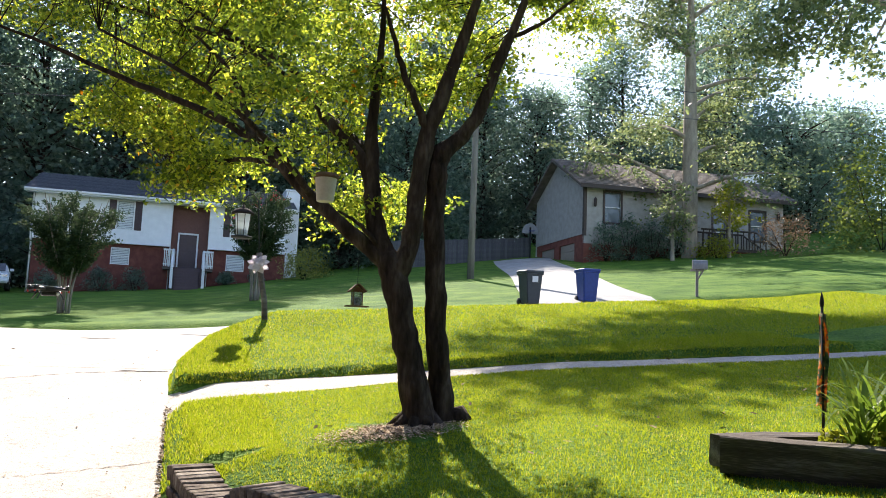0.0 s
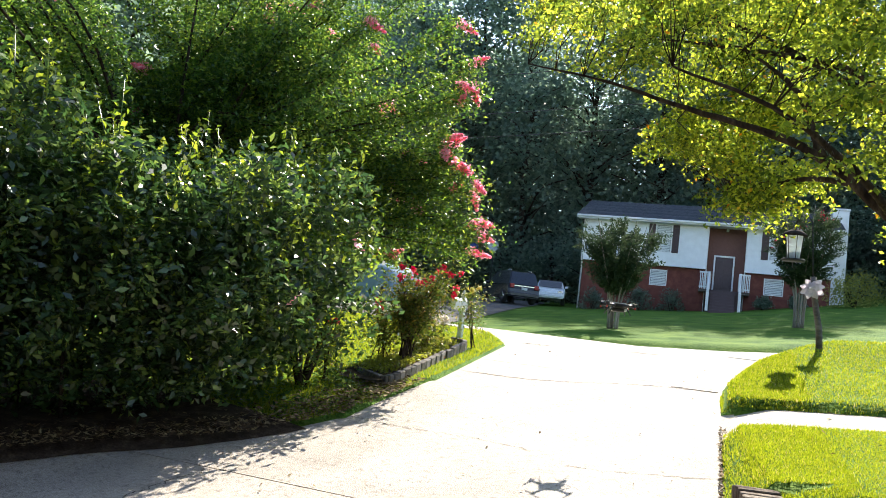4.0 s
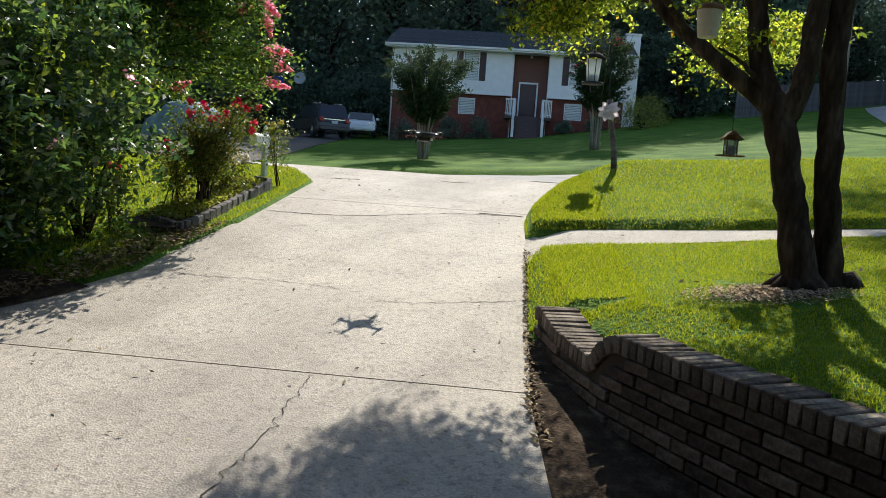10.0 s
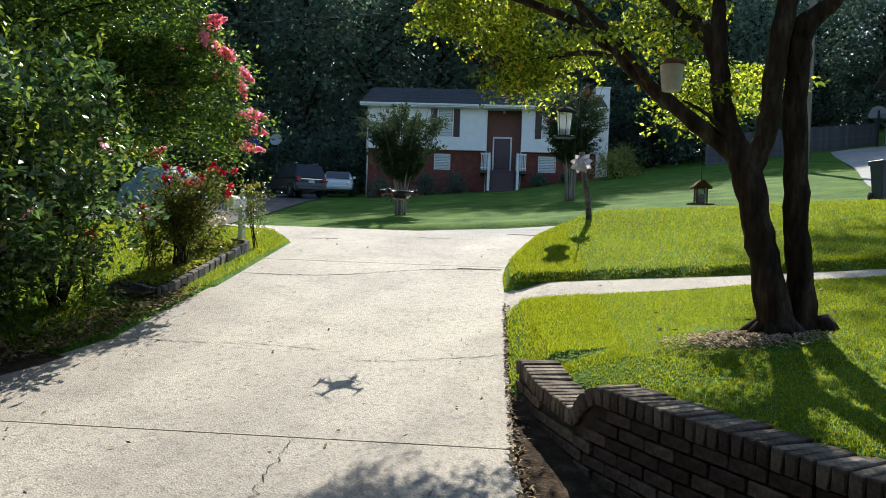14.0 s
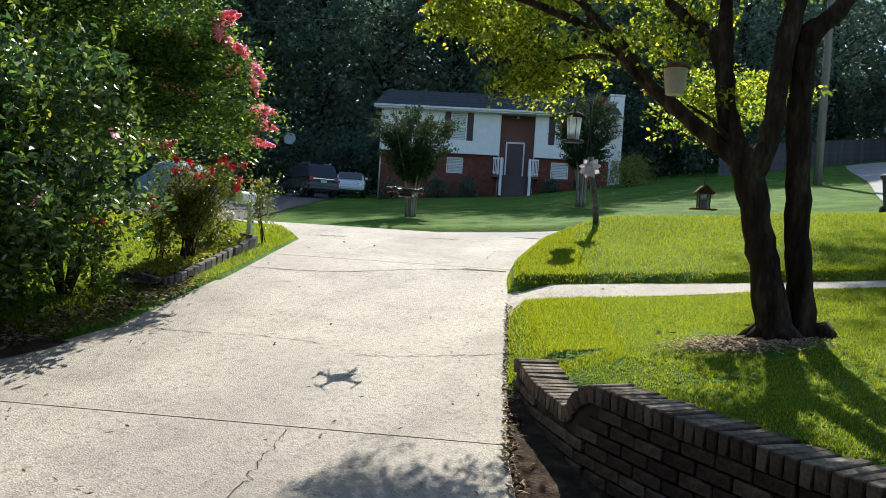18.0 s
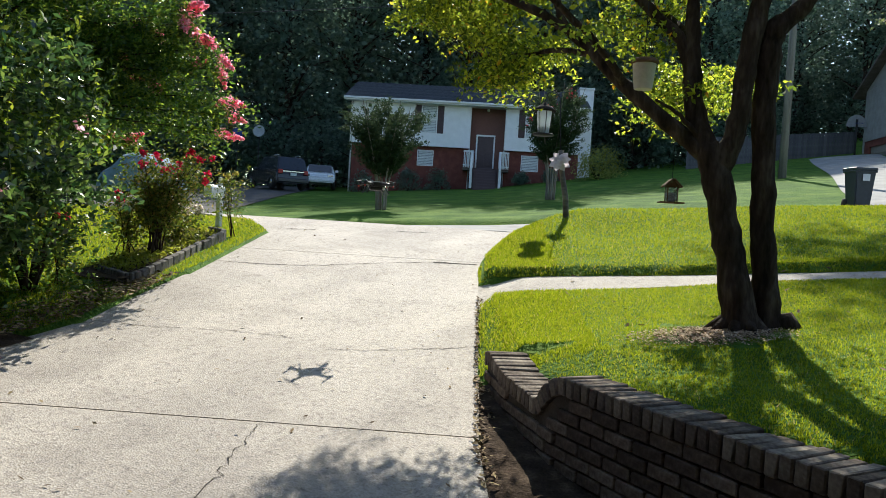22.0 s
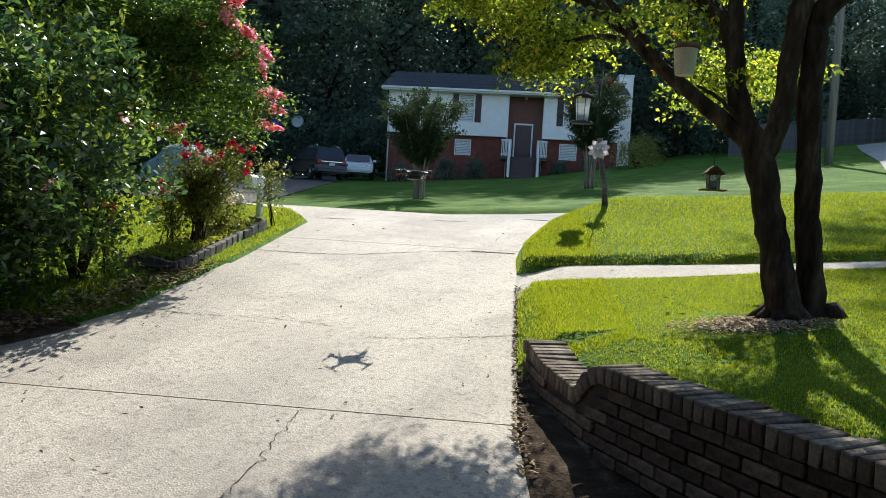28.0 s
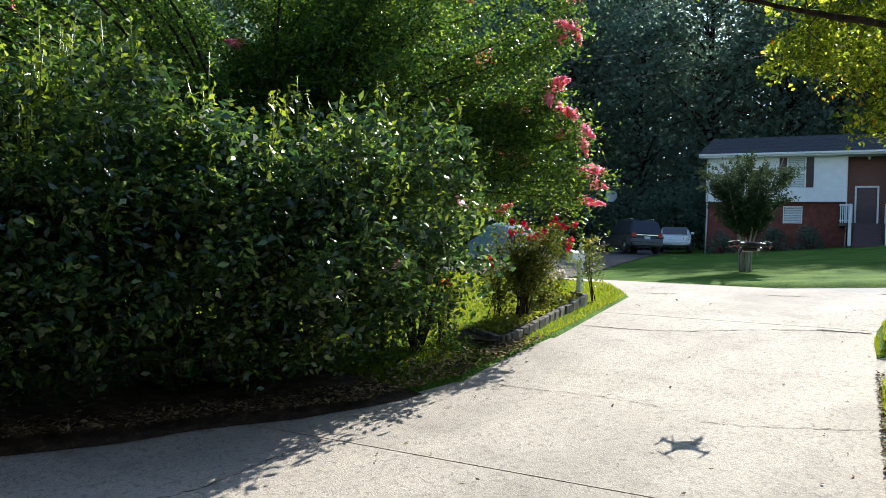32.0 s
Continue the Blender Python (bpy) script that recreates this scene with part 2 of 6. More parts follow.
def leaf_material(name, stops, through=0.5, rough=0.45, glow=1.6, spec=0.35):
    """Thin leaves: gloss above, light passing through, each leaf its own shade."""
    m, n, l, b = mat(name, rough, 0, spec)
    g = n.new("ShaderNodeNewGeometry")
    r = ramp(n, stops)
    l.new(g.outputs["Random Per Island"], r.inputs[0])
    l.new(r.outputs[0], b.inputs["Base Color"])
    hs = n.new("ShaderNodeHueSaturation")
    hs.inputs["Hue"].default_value, hs.inputs["Saturation"].default_value, hs.inputs["Value"].default_value = 0.485, 1.05, glow
    l.new(r.outputs[0], hs.inputs["Color"])
    t = n.new("ShaderNodeBsdfTranslucent")
    l.new(hs.outputs[0], t.inputs["Color"])
    mx = n.new("ShaderNodeMixShader")
    mx.inputs[0].default_value = through
    l.new(b.outputs[0], mx.inputs[1]), l.new(t.outputs[0], mx.inputs[2])
    l.new(mx.outputs[0], n["Material Output"].inputs["Surface"])
    return m


def plain(name, c, rough=0.6, metal=0.0, spec=0.4, vary=0.12, scale=12.0):
    lo, hi = [max(0, v * (1 - vary)) for v in c], [min(1, v * (1 + vary)) for v in c]
    return surface(name, [(0.3, lo), (0.7, hi)], scale=scale, rough=rough, bump=0.05, metal=metal, spec=spec)


def concrete_material():
    """Weathered exposed-aggregate concrete: pebbles, grime in patches, long stains."""
    m, n, l, b = mat("concrete", 0.82, 0, 0.35)
    co = n.new("ShaderNodeTexCoord")

    def noise_fac(scale, detail, lo, hi, stretch=None):
        a = n.new("ShaderNodeTexNoise")
        a.inputs["Scale"].default_value, a.inputs["Detail"].default_value = scale, detail
        if stretch:
            mp = n.new("ShaderNodeMapping")
            mp.inputs["Rotation"].default_value, mp.inputs["Scale"].default_value = (0, 0, radians(-DRIVE_YAW)), stretch
            l.new(co.outputs["Object"], mp.inputs[0])
            l.new(mp.outputs[0], a.inputs["Vector"])
        else:
            l.new(co.outputs["Object"], a.inputs["Vector"])
        r = n.new("ShaderNodeMapRange")
        r.inputs["From Min"].default_value, r.inputs["From Max"].default_value = lo, hi
        l.new(a.outputs["Fac"], r.inputs["Value"])
        return r.outputs[0]

    def blend(kind, fac, a, b_):
        x = n.new("ShaderNodeMix")
        x.data_type, x.blend_type = "RGBA", kind
        for sock, val in ((x.inputs[0], fac), (x.inputs[6], a), (x.inputs[7], b_)):
            if isinstance(val, (tuple, float)):
                sock.default_value = val
            else:
                l.new(val, sock)
        return x.outputs[2]

    base = blend("MIX", noise_fac(0.7, 6, .32, .68), (0.36, 0.315, 0.262, 1), (0.60, 0.545, 0.468, 1))
    stain = blend("MULTIPLY", noise_fac(0.45, 7, .46, .66, (1, .35, 1)), base, (0.60, 0.58, 0.57, 1))
    tyre = blend("MULTIPLY", noise_fac(0.9, 6, .50, .74, (1.6, .25, 1)), stain, (0.74, 0.72, 0.70, 1))
    dirt = blend("MULTIPLY", noise_fac(2.6, 8, .50, .70), tyre, (0.76, 0.74, 0.72, 1))
    blot = blend("MULTIPLY", noise_fac(11, 5, .56, .70), dirt, (0.70, 0.68, 0.66, 1))
    spot = blend("MULTIPLY", noise_fac(24, 4, .55, .64), blot, (0.55, 0.52, 0.50, 1))
    vo = n.new("ShaderNodeTexVoronoi")
    vo.inputs["Scale"].default_value = 85
    l.new(co.outputs["Object"], vo.inputs["Vector"])
    rp = ramp(n, [(0.0, (.42, .40, .38)), (.3, (.82, .79, .76)), (.7, (1.05, 1.02, .98)), (1.0, (1.45, 1.40, 1.33))])
    l.new(vo.outputs["Color"], rp.inputs[0])
    peb = blend("MULTIPLY", 0.85, spot, rp.outputs[0])
    grit = blend("MULTIPLY", noise_fac(230, 2, .42, .62), (0.6, 0.57, 0.53, 1), peb)
    spk = blend("MIX", 0.5, peb, grit)
    l.new(spk, b.inputs["Base Color"])
    bp = n.new("ShaderNodeBump")
    bp.inputs["Strength"].default_value, bp.inputs["Distance"].default_value = 0.55, 0.005
    l.new(vo.outputs["Distance"], bp.inputs["Height"])
    l.new(bp.outputs[0], b.inputs["Normal"])
    return m


CONCRETE = concrete_material()
ASPHALT = surface("asphalt", [(0.3, (0.26, 0.25, 0.235)), (0.7, (0.36, 0.35, 0.33))], scale=2, fine=90, rough=0.9, bump=0.4)
GRASS_GROUND = surface("lawn", [(0.22, (0.030, 0.082, 0.012)), (0.5, (0.075, 0.155, 0.02)), (0.8, (0.15, 0.23, 0.034))], scale=1.1, fine=28, rough=0.9, bump=0.8, dist=0.05, spec=0.1, mottled=0.95)
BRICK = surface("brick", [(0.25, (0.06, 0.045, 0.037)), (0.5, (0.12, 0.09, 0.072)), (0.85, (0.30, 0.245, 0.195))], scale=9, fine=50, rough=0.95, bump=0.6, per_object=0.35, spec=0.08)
# brick made paler for the cap: the sunlight on it is in this colour
CAP_BRICK = surface("sunlit_cap_brick", [(0.25, (0.08, 0.062, 0.052)), (0.5, (0.16, 0.13, 0.105)), (0.85, (0.36, 0.31, 0.25))], scale=9, fine=50, rough=0.95, bump=0.6, per_object=0.4, spec=0.08)
MORTAR = surface("mortar", [(0.3, (0.045, 0.037, 0.031)), (0.7, (0.09, 0.075, 0.065))], scale=8, fine=80, rough=0.95, bump=0.4, spec=0.08)
BARK = surface("bark", [(0.3, (0.020, 0.015, 0.012)), (0.55, (0.055, 0.040, 0.030)), (0.8, (0.12, 0.095, 0.075))], scale=9, fine=40, rough=0.95, bump=1.0, dist=0.03, spec=0.08, stretch=(1, 1, 0.25))
LEAF = leaf_material("tree_leaf", [(0.0, (0.03, 0.065, 0.014)), (0.5, (0.14, 0.20, 0.026)), (0.97, (0.37, 0.42, 0.055)), (1.0, (0.36, 0.16, 0.02))], 0.62, glow=2.3)
HEDGE_LEAF = leaf_material("shrub_leaf", [(0.0, (0.018, 0.048, 0.018)), (0.7, (0.048, 0.105, 0.028)), (1.0, (0.19, 0.28, 0.06))], 0.38, rough=0.3, glow=2.1, spec=.8)
SHOOT_LEAF = leaf_material("young_leaf", [(0.0, (0.10, 0.18, 0.02)), (1.0, (0.24, 0.30, 0.04))], .5, rough=.4, glow=1.9)
MYRTLE_LEAF = leaf_material("myrtle_leaf", [(0.0, (0.024, 0.065, 0.016)), (0.6, (0.072, 0.15, 0.026)), (1.0, (0.22, 0.30, 0.045))], 0.52, rough=.35, glow=2.1, spec=.5)
# bluish lift of the leaf colour stands in for haze over far woods
FAR_LEAF = leaf_material("hazy_woods_leaf", [(0.0, (0.06, 0.10, 0.075)), (0.6, (0.11, 0.16, 0.12)), (1.0, (0.17, 0.23, 0.17))], 0.55, rough=.45, glow=2.2, spec=.4)
PINK = leaf_material("pink_petal", [(0.0, (0.78, 0.22, 0.33)), (0.5, (0.89, 0.40, 0.50)), (1.0, (0.95, 0.64, 0.70))], 0.5, rough=0.6, glow=1.5)
RED = leaf_material("red_petal", [(0.0, (0.55, 0.015, 0.04)), (1.0, (0.80, 0.07, 0.10))], 0.45, rough=0.6, glow=1.2)
SIDING = surface("white_siding", [(0.3, (0.80, 0.80, 0.81)), (0.7, (0.88, 0.88, 0.89))], scale=3, rough=0.6, bump=0.05)
SHINGLE = surface("shingles", [(0.3, (0.045, 0.05, 0.062)), (0.7, (0.085, 0.09, 0.105))], scale=5, fine=30, rough=0.95, bump=0.4, per_object=0.3)
WHITE = plain("white_paint", (0.78, 0.78, 0.77), 0.45, vary=0.04)


# ---- ground, driveway, street ----
def steps(lo, hi, d):
    return list(np.arange(lo, hi, d))


u_line = np.array([-420, -250, -150, -100, -70, -50, -38] + steps(-30, -8, 1.2) + steps(-8, 6, 0.12) + steps(6, 14, 0.4) + steps(14, 40, 1.3) + [48, 60, 80, 110, 160, 250, 420])
s_line = np.array([-300, -150, -80, -40, -20, -10, -6] + steps(-4, 0, 0.4) + steps(0, 13.6, 0.12) + steps(13.6, 18.4, 0.2) + steps(18.4, 60, 1.0) + [66, 75, 90, 120, 170, 250, 400, 700])
gu, gs = np.meshgrid(u_line, s_line)
gz = terrain(gu, gs) + 0.085 * smooth(0, 0.10, gs - walk_far(gu)) * (gu > -0.1) * (gu < 9) * (gs < 12) + 0.012 * np.sin(gu * 2.3 + 1.1) * np.sin(gs * 1.9) * (~paved(gu, gs))
gz = np.where(paved(gu, gs) | ((gs < 5.9) & (gu < drive_left(gs) + .2) & (gu > drive_left(gs) - 2.0)), gz - 0.12, gz)
gx, gy = XY(gu, gs)
nv, nu = gu.shape
idx = np.arange(nv * nu).reshape(nv, nu)
gf = np.stack([idx[:-1, :-1], idx[:-1, 1:], idx[1:, 1:], idx[1:, :-1]], -1).reshape(-1, 4)
ground = new("ground", mesh_from("ground", np.stack([gx, gy, gz], -1).reshape(-1, 3), gf, [GRASS_GROUND], True))
tagged(ground, "mown green lawn sloping up beside the driveway", "lawn", kind="structure")


def strip(name, s_vals, left, right, height, n, thick, m):
    """A paved slab between two edges, following a height, with skirts."""
    top = []
    for s in s_vals:
        a, b = float(left(s)), float(right(s))
        for k in range(n + 1):
            u = a + (b - a) * k / n
            x, y = XY(u, s)
            top.append((x, y, float(height(u, s))))
    N, w = len(s_vals), n + 1
    verts = top + [(x, y, z - thick) for x, y, z in top]
    faces = [(i * w + k, i * w + k + 1, (i + 1) * w + k + 1, (i + 1) * w + k) for i in range(N - 1) for k in range(n)]
    o = N * w
    for i in range(N - 1):
        faces += [(i * w, (i + 1) * w, (i + 1) * w + o, i * w + o), ((i + 1) * w + n, i * w + n, i * w + n + o, (i + 1) * w + n + o)]
    for k in range(n):
        faces += [(k + 1, k, k + o, k + 1 + o), ((N - 1) * w + k, (N - 1) * w + k + 1, (N - 1) * w + k + 1 + o, (N - 1) * w + k + o)]
    return mesh_from(name, verts, faces, [m])


def zd(u, s):
    return z_drive(s) + 0.0 * u


# slabs between the joints that cross the driveway
driveway = thing("driveway", 0, 0, 0, "pale weathered concrete driveway with cracks, rising to the street", "driveway", kind="structure")
for a, b in ((-6, 1.0), (1.012, 4.52), (4.534, 9.98), (9.995, 13.1)):
    part("concrete_slab", strip("concrete_slab", np.linspace(a, b, max(8, int((b - a) / 0.25))), drive_left, drive_right, zd, 12, 0.12, CONCRETE), None, driveway)
street = new("street", strip("street", np.linspace(13.0, 17.45, 22), lambda s: -70, lambda s: 60, lambda u, s: z_street(u) + 0.005 - (.07 + .095 * np.clip(u, 0, 3)) * (1 - smooth(13, 15.0, s)), 130, 0.1, ASPHALT))
tagged(street, "grey asphalt street beyond the lawn", "street", kind="structure")


# unseen wall and roof slab, added behind the viewpoint to darken near shade
rear = new("wall_behind", mesh_from("wall_behind", [(*XY(u, q), z) for q in (-3.0, -2.7) for u in (-16, 16) for z in (-1.5, 8.5)], [(0, 1, 3, 2), (4, 6, 7, 5), (0, 4, 5, 1), (2, 3, 7, 6), (1, 5, 7, 3), (0, 2, 6, 4)], [MORTAR]))
added_roof = new("ceiling_unseen", mesh_from("ceiling_unseen", [(*XY(u, q), z) for q in (-2.7, 2.3) for u in (-2.8, 6) for z in (3.3, 3.5)], [(0, 1, 3, 2), (4, 6, 7, 5), (0, 4, 5, 1), (2, 3, 7, 6), (1, 5, 7, 3), (0, 2, 6, 4)], [MORTAR]))
tagged(added_roof, "plain unseen roof slab added to block skylight", "ceiling", kind="structure")
tagged(rear, "plain unseen wall added to close the yard and block skylight", "wall", kind="structure")


# ---- leaves ----
def leaf_quads(centres, size, rng, droop=0.3, jitter=0.35, ratio=0.5, up=0.6, fold=0.25):
    """Pointed leaves bent along the middle: two quads each share no vertices with their neighbours."""
    n = len(centres)
    d = rng.normal(size=(n, 3))
    d[:, 2] = d[:, 2] * 0.6 - droop
    d /= np.linalg.norm(d, axis=1)[:, None]
    nrm = rng.normal(size=(n, 3)) * (1 - up)
    nrm[:, 2] += up
    w = np.cross(d, nrm)
    w /= np.linalg.norm(w, axis=1)[:, None] + 1e-9
    nn = np.cross(w, d)
    L = size * (1 + jitter * rng.uniform(-1, 1, n))[:, None]
    W = L * ratio * 0.5
    base, tip = centres - d * L * 0.5, centres + d * L * 0.5
    mid = centres + nn * L * fold * 0.3
    a, b = centres + w * W + nn * L * fold * 0.5 - d * L * 0.08, centres - w * W + nn * L * fold * 0.5 - d * L * 0.08
    v = np.stack([base, a, tip, b], 1)
    return v.reshape(-1, 3)


def clumps(n_clump, per, inside, spread, rng, lo, hi):
    """Leaf centres gathered in clumps inside a shape given by a test on (n, 3) points."""
    lo, hi = np.array(lo), np.array(hi)
    pts = np.zeros((0, 3))
    while len(pts) < n_clump:
        q = rng.uniform(lo, hi, (n_clump * 3, 3))
        pts = np.vstack([pts, q[inside(q)]])
    pts = pts[:n_clump]
    c = np.repeat(pts, per, 0)
    return c + rng.normal(size=c.shape) * np.array(spread)


rng = np.random.default_rng(7)

walkway_faces = []
wk = []
us_ = np.linspace(-0.16, 9.0, 60)
for u in us_:
    for k in range(4):
        s = float(walk_near(u)) + (float(walk_far(u)) - float(walk_near(u))) * k / 3
        x, y = XY(u, s)
        wk.append((x, y, min(float(terrain(u, s)) - 0.005, float(z_drive(s)) + .004 + .35 * (u + .16))))
n0 = len(wk)
wk += [(x, y, z - 0.1) for x, y, z in wk]
for i in range(len(us_) - 1):
    for k in range(3):
        walkway_faces.append((i * 4 + k, (i + 1) * 4 + k, (i + 1) * 4 + k + 1, i * 4 + k + 1))
    walkway_faces.append((i * 4, i * 4 + n0, (i + 1) * 4 + n0, (i + 1) * 4))
    walkway_faces.append((i * 4 + 3, (i + 1) * 4 + 3, (i + 1) * 4 + 3 + n0, i * 4 + 3 + n0))
walkway_faces.append((0, 1, 2, 3, 3 + n0, n0))
walkway = new("walkway", mesh_from("walkway", wk, walkway_faces, [CONCRETE]))
tagged(walkway, "narrow pale concrete garden path curving through the lawn", "path", kind="structure")

# ---- the tree on the lawn ----
TX, TY = -0.08, 5.78
TZ = ground_z(TX, TY)
tree = thing("tree", TX, TY, TZ, "two-stemmed shade tree with backlit yellow-green leaves on the lawn", "tree")
# world x, y, height and radius along each stem and limb
BRANCHES = [
    [(-.06, 5.76, .76, .19), (-.08, 5.76, .92, .135), (-.14, 5.76, 1.25, .108), (-.23, 5.76, 1.62, .10), (-.32, 5.77, 1.98, .105), (-.42, 5.78, 2.2, .085), (-.50, 5.8, 2.45, .072), (-.53, 5.82, 2.8, .06), (-.55, 5.85, 3.2, .045), (-.52, 5.9, 3.7, .03), (-.50, 6.0, 4.5, .012)],
    [(-.40, 5.77, 2.1, .07), (-.66, 5.72, 2.30, .056), (-.95, 5.68, 2.54, .05), (-1.2, 5.65, 2.78, .043), (-1.45, 5.62, 2.98, .037), (-1.8, 5.55, 3.16, .028), (-2.4, 5.45, 3.36, .02), (-3.0, 5.3, 3.58, .012), (-3.7, 5.1, 3.75, .006)],
    [(-1.42, 5.62, 2.96, .03), (-1.50, 5.66, 3.14, .028), (-1.58, 5.7, 3.38, .024), (-1.76, 5.8, 3.64, .018), (-2.1, 5.9, 3.95, .009)],
    [(-.53, 5.82, 2.72, .05), (-.66, 5.85, 2.96, .044), (-.84, 5.9, 3.14, .04), (-1.1, 5.95, 3.46, .034), (-1.38, 6.0, 3.76, .026), (-2.2, 6.1, 4.05, .018), (-3.1, 6.2, 4.3, .008)],
    [(.13, 5.92, .76, .16), (.09, 5.9, 1.0, .10), (.05, 5.89, 1.35, .09), (.02, 5.88, 1.65, .085), (-.01, 5.87, 2.15, .082), (-.03, 5.86, 2.65, .082), (.0, 5.85, 2.95, .08), (.12, 5.86, 3.08, .062), (.27, 5.87, 3.27, .054), (.43, 5.88, 3.72, .046), (.62, 5.9, 4.24, .032), (.85, 5.95, 4.9, .012)],
    [(-.30, 5.77, 1.96, .085), (-.22, 5.76, 2.2, .076), (-.18, 5.76, 2.48, .07), (-.15, 5.78, 2.8, .07), (-.08, 5.8, 3.2, .066), (.09, 5.8, 3.72, .052), (.24, 5.8, 4.22, .036), (.4, 5.8, 4.8, .012)],
    [(-.09, 5.8, 3.1, .036), (-.22, 5.7, 3.36, .03), (-.35, 5.6, 3.67, .022), (-.5, 5.4, 4.1, .01)],
    [(.5, 5.9, 3.95, .022), (.75, 5.8, 4.05, .016), (1.1, 5.7, 4.3, .008)],
    [(-.53, 5.82, 2.9, .036), (-.75, 6.3, 3.2, .028), (-1.0, 6.9, 3.5, .02), (-1.3, 7.4, 3.8, .01)],
    [(-.95, 5.68, 2.54, .03), (-1.2, 5.3, 2.85, .024), (-1.6, 4.9, 3.15, .016), (-2.2, 4.6, 3.4, .008)],
    [(-1.2, 5.65, 2.78, .026), (-1.6, 6.1, 2.92, .02), (-2.0, 6.6, 2.98, .014), (-2.5, 7.0, 2.95, .007)],
    [(-1.1, 5.95, 3.46, .03), (-2.4, 6.6, 4.45, .024), (-3.6, 6.8, 5.05, .016), (-4.9, 7.05, 5.4, .006)],
    [(-.40, 5.78, 2.16, .022), (-.58, 5.6, 2.34, .015), (-.72, 5.45, 2.42, .008)],
]
BRANCHES = [[(x - TX, y - TY, z - TZ, r) for x, y, z, r in b] for b in BRANCHES]
for i, pts in enumerate(BRANCHES):
    q = spline(pts, 5)
    q[:, :2] += rng.normal(size=(len(q), 2)) * 0.006
    part("trunk" if i in (0, 4) else "limb", tube([tuple(v[:3]) for v in q], [max(0.005, v[3] * (1 + 0.05 * math.sin(5 * k + i))) for k, v in enumerate(q)], 12), BARK, tree)
part("burl", tube([(.18, .14, -.06), (.25, .14, .04), (.31, .12, .07), (.40, .08, .0)], [.08, .11, .09, .04], 10), BARK, tree)

CROWN_X = [-4.5, -3.6, -3.0, -2.65, -2.48, -2.23, -2.12, -1.82, -1.54, -1.36, -1.3, -1.24, -1.12, -1.0, -.85, -.6, -.36, -.2, 0, .1, .16, .2, .48, .7, 1.1, 1.26, 2.2]
CROWN_Z = [3.78, 3.52, 3.24, 3.12, 3.0, 2.8, 2.58, 2.53, 2.55, 2.5, 2.74, 3.0, 3.0, 2.66, 2.34, 2.2, 2.12, 2.26, 2.5, 2.8, 3.1, 3.35, 3.55, 3.74, 3.98, 4.16, 4.8]


def crown_inside(q):
    """Tree-local points inside the crown: a broad dome whose skirt hangs lowest on the street side."""
    x, y, z = q[:, 0] + TX, q[:, 1] + TY, q[:, 2] + TZ
    k = 5.85 / (y + .1)
    xs, zs = x * k, 1.55 + (z - 1.55) * k
    deep = smooth(-1.0, -1.5, x)
    dome = (((x + .9) / 3.5) ** 2 + ((y - 5.95 - .25 * deep) / (1.5 + .35 * deep)) ** 2 < 1) & ((x > -1.2) | (z > 3.9) | (y > 6.1)) & (z < 5.15 - .10 * (x + .9) ** 2 - .12 * (y - 6) ** 2)
    thin = (xs > -1.68) & (zs < 3.4) & (np.sin(x * 11 + y * 5) * np.sin(z * 9 - y * 3) < .52)
    gap = (zs < 3.9) & (np.sin(x * 5.1 + 1.3 * y) * np.sin(z * 7.3 + x * 2) < -.22)
    # its sunward skirt, followed down the light
    below = (x > -1.1) | (y - 1.16 * (z - 4) + .25 * (z > 3.75) * (x > -2.8) < np.interp(x + .26 * (z - 4), [-4.6, -4.0, -3.6, -3.2, -3.0, -2.4, -2.2], [5.8, 5.7, 6.6, 7.2, 8.0, 8.15, 8.25]))
    front = ((xs > -1.15) & (xs < -.5) & (zs < 3.0) & (y < 5.7)) | ((x > -.95) & (y < 5.8) & (z < 4.35))
    return dome & (zs > np.interp(xs, CROWN_X, CROWN_Z) + .05) & ~thin & ~gap & ~front & below


# flat drooping sprays of leaves, each on its own twig
tw = bmesh.new()
low_pads, top_pads = [], []
while len(low_pads) < 165 or len(top_pads) < 390:
    q = rng.uniform((-4.6, -1.7, 1.1), (2.1, 3.0, 4.3), (4000, 3))
    for c in q[crown_inside(q)]:
        (top_pads if c[2] + TZ > 3.75 else low_pads).append(c)


def open_sky(q):
    """True where the crown lets flecks of sun through to the driveway."""
    d = q[:, 2] + TZ - 4.0
    xs, ys = q[:, 0] + TX + .26 * d, q[:, 1] + TY - 1.16 * d
    return np.sin(xs * 5.3 + ys * 1.6 + 1) * np.sin(ys * 4.6 - xs * 1.3) > .22


# added high sprays shape the shade: crest thickest towards the street, wing over the driveway
crest = rng.uniform((-3.4, .2, 3.4), (-1.3, 2.4, 4.3), (1200, 3))
drop = crest[:, 2] + TZ - 4.0
crest = crest[crest[:, 1] + TY - 1.16 * drop < np.interp(crest[:, 0] + TX + .26 * drop, [-4.0, -3.6, -3.2, -3.0, -2.4, -2.2], [5.1, 5.95, 6.5, 7.3, 7.6, 7.75])][:120]
wing = rng.normal(size=(60, 3)) * np.array((.32, .30, .14)) + np.array((-4.7 - TX, 7.2 - TY, 5.4 - TZ))
cap = rng.uniform((-1.1, .3, 3.5), (1.5, 1.6, 4.25), (95, 3))
bridge = rng.normal(size=(70, 3)) * np.array((.36, .34, .12)) + np.array((-3.35 - TX, 6.95 - TY, 4.85 - TZ))
high = np.vstack([top_pads[:390], crest, wing, bridge, cap])
pads = np.vstack([low_pads[:165], high[~open_sky(high)]])
nodes = np.array([v[:3] for b in BRANCHES for v in spline(b, 3)[4:]])
sprays = []
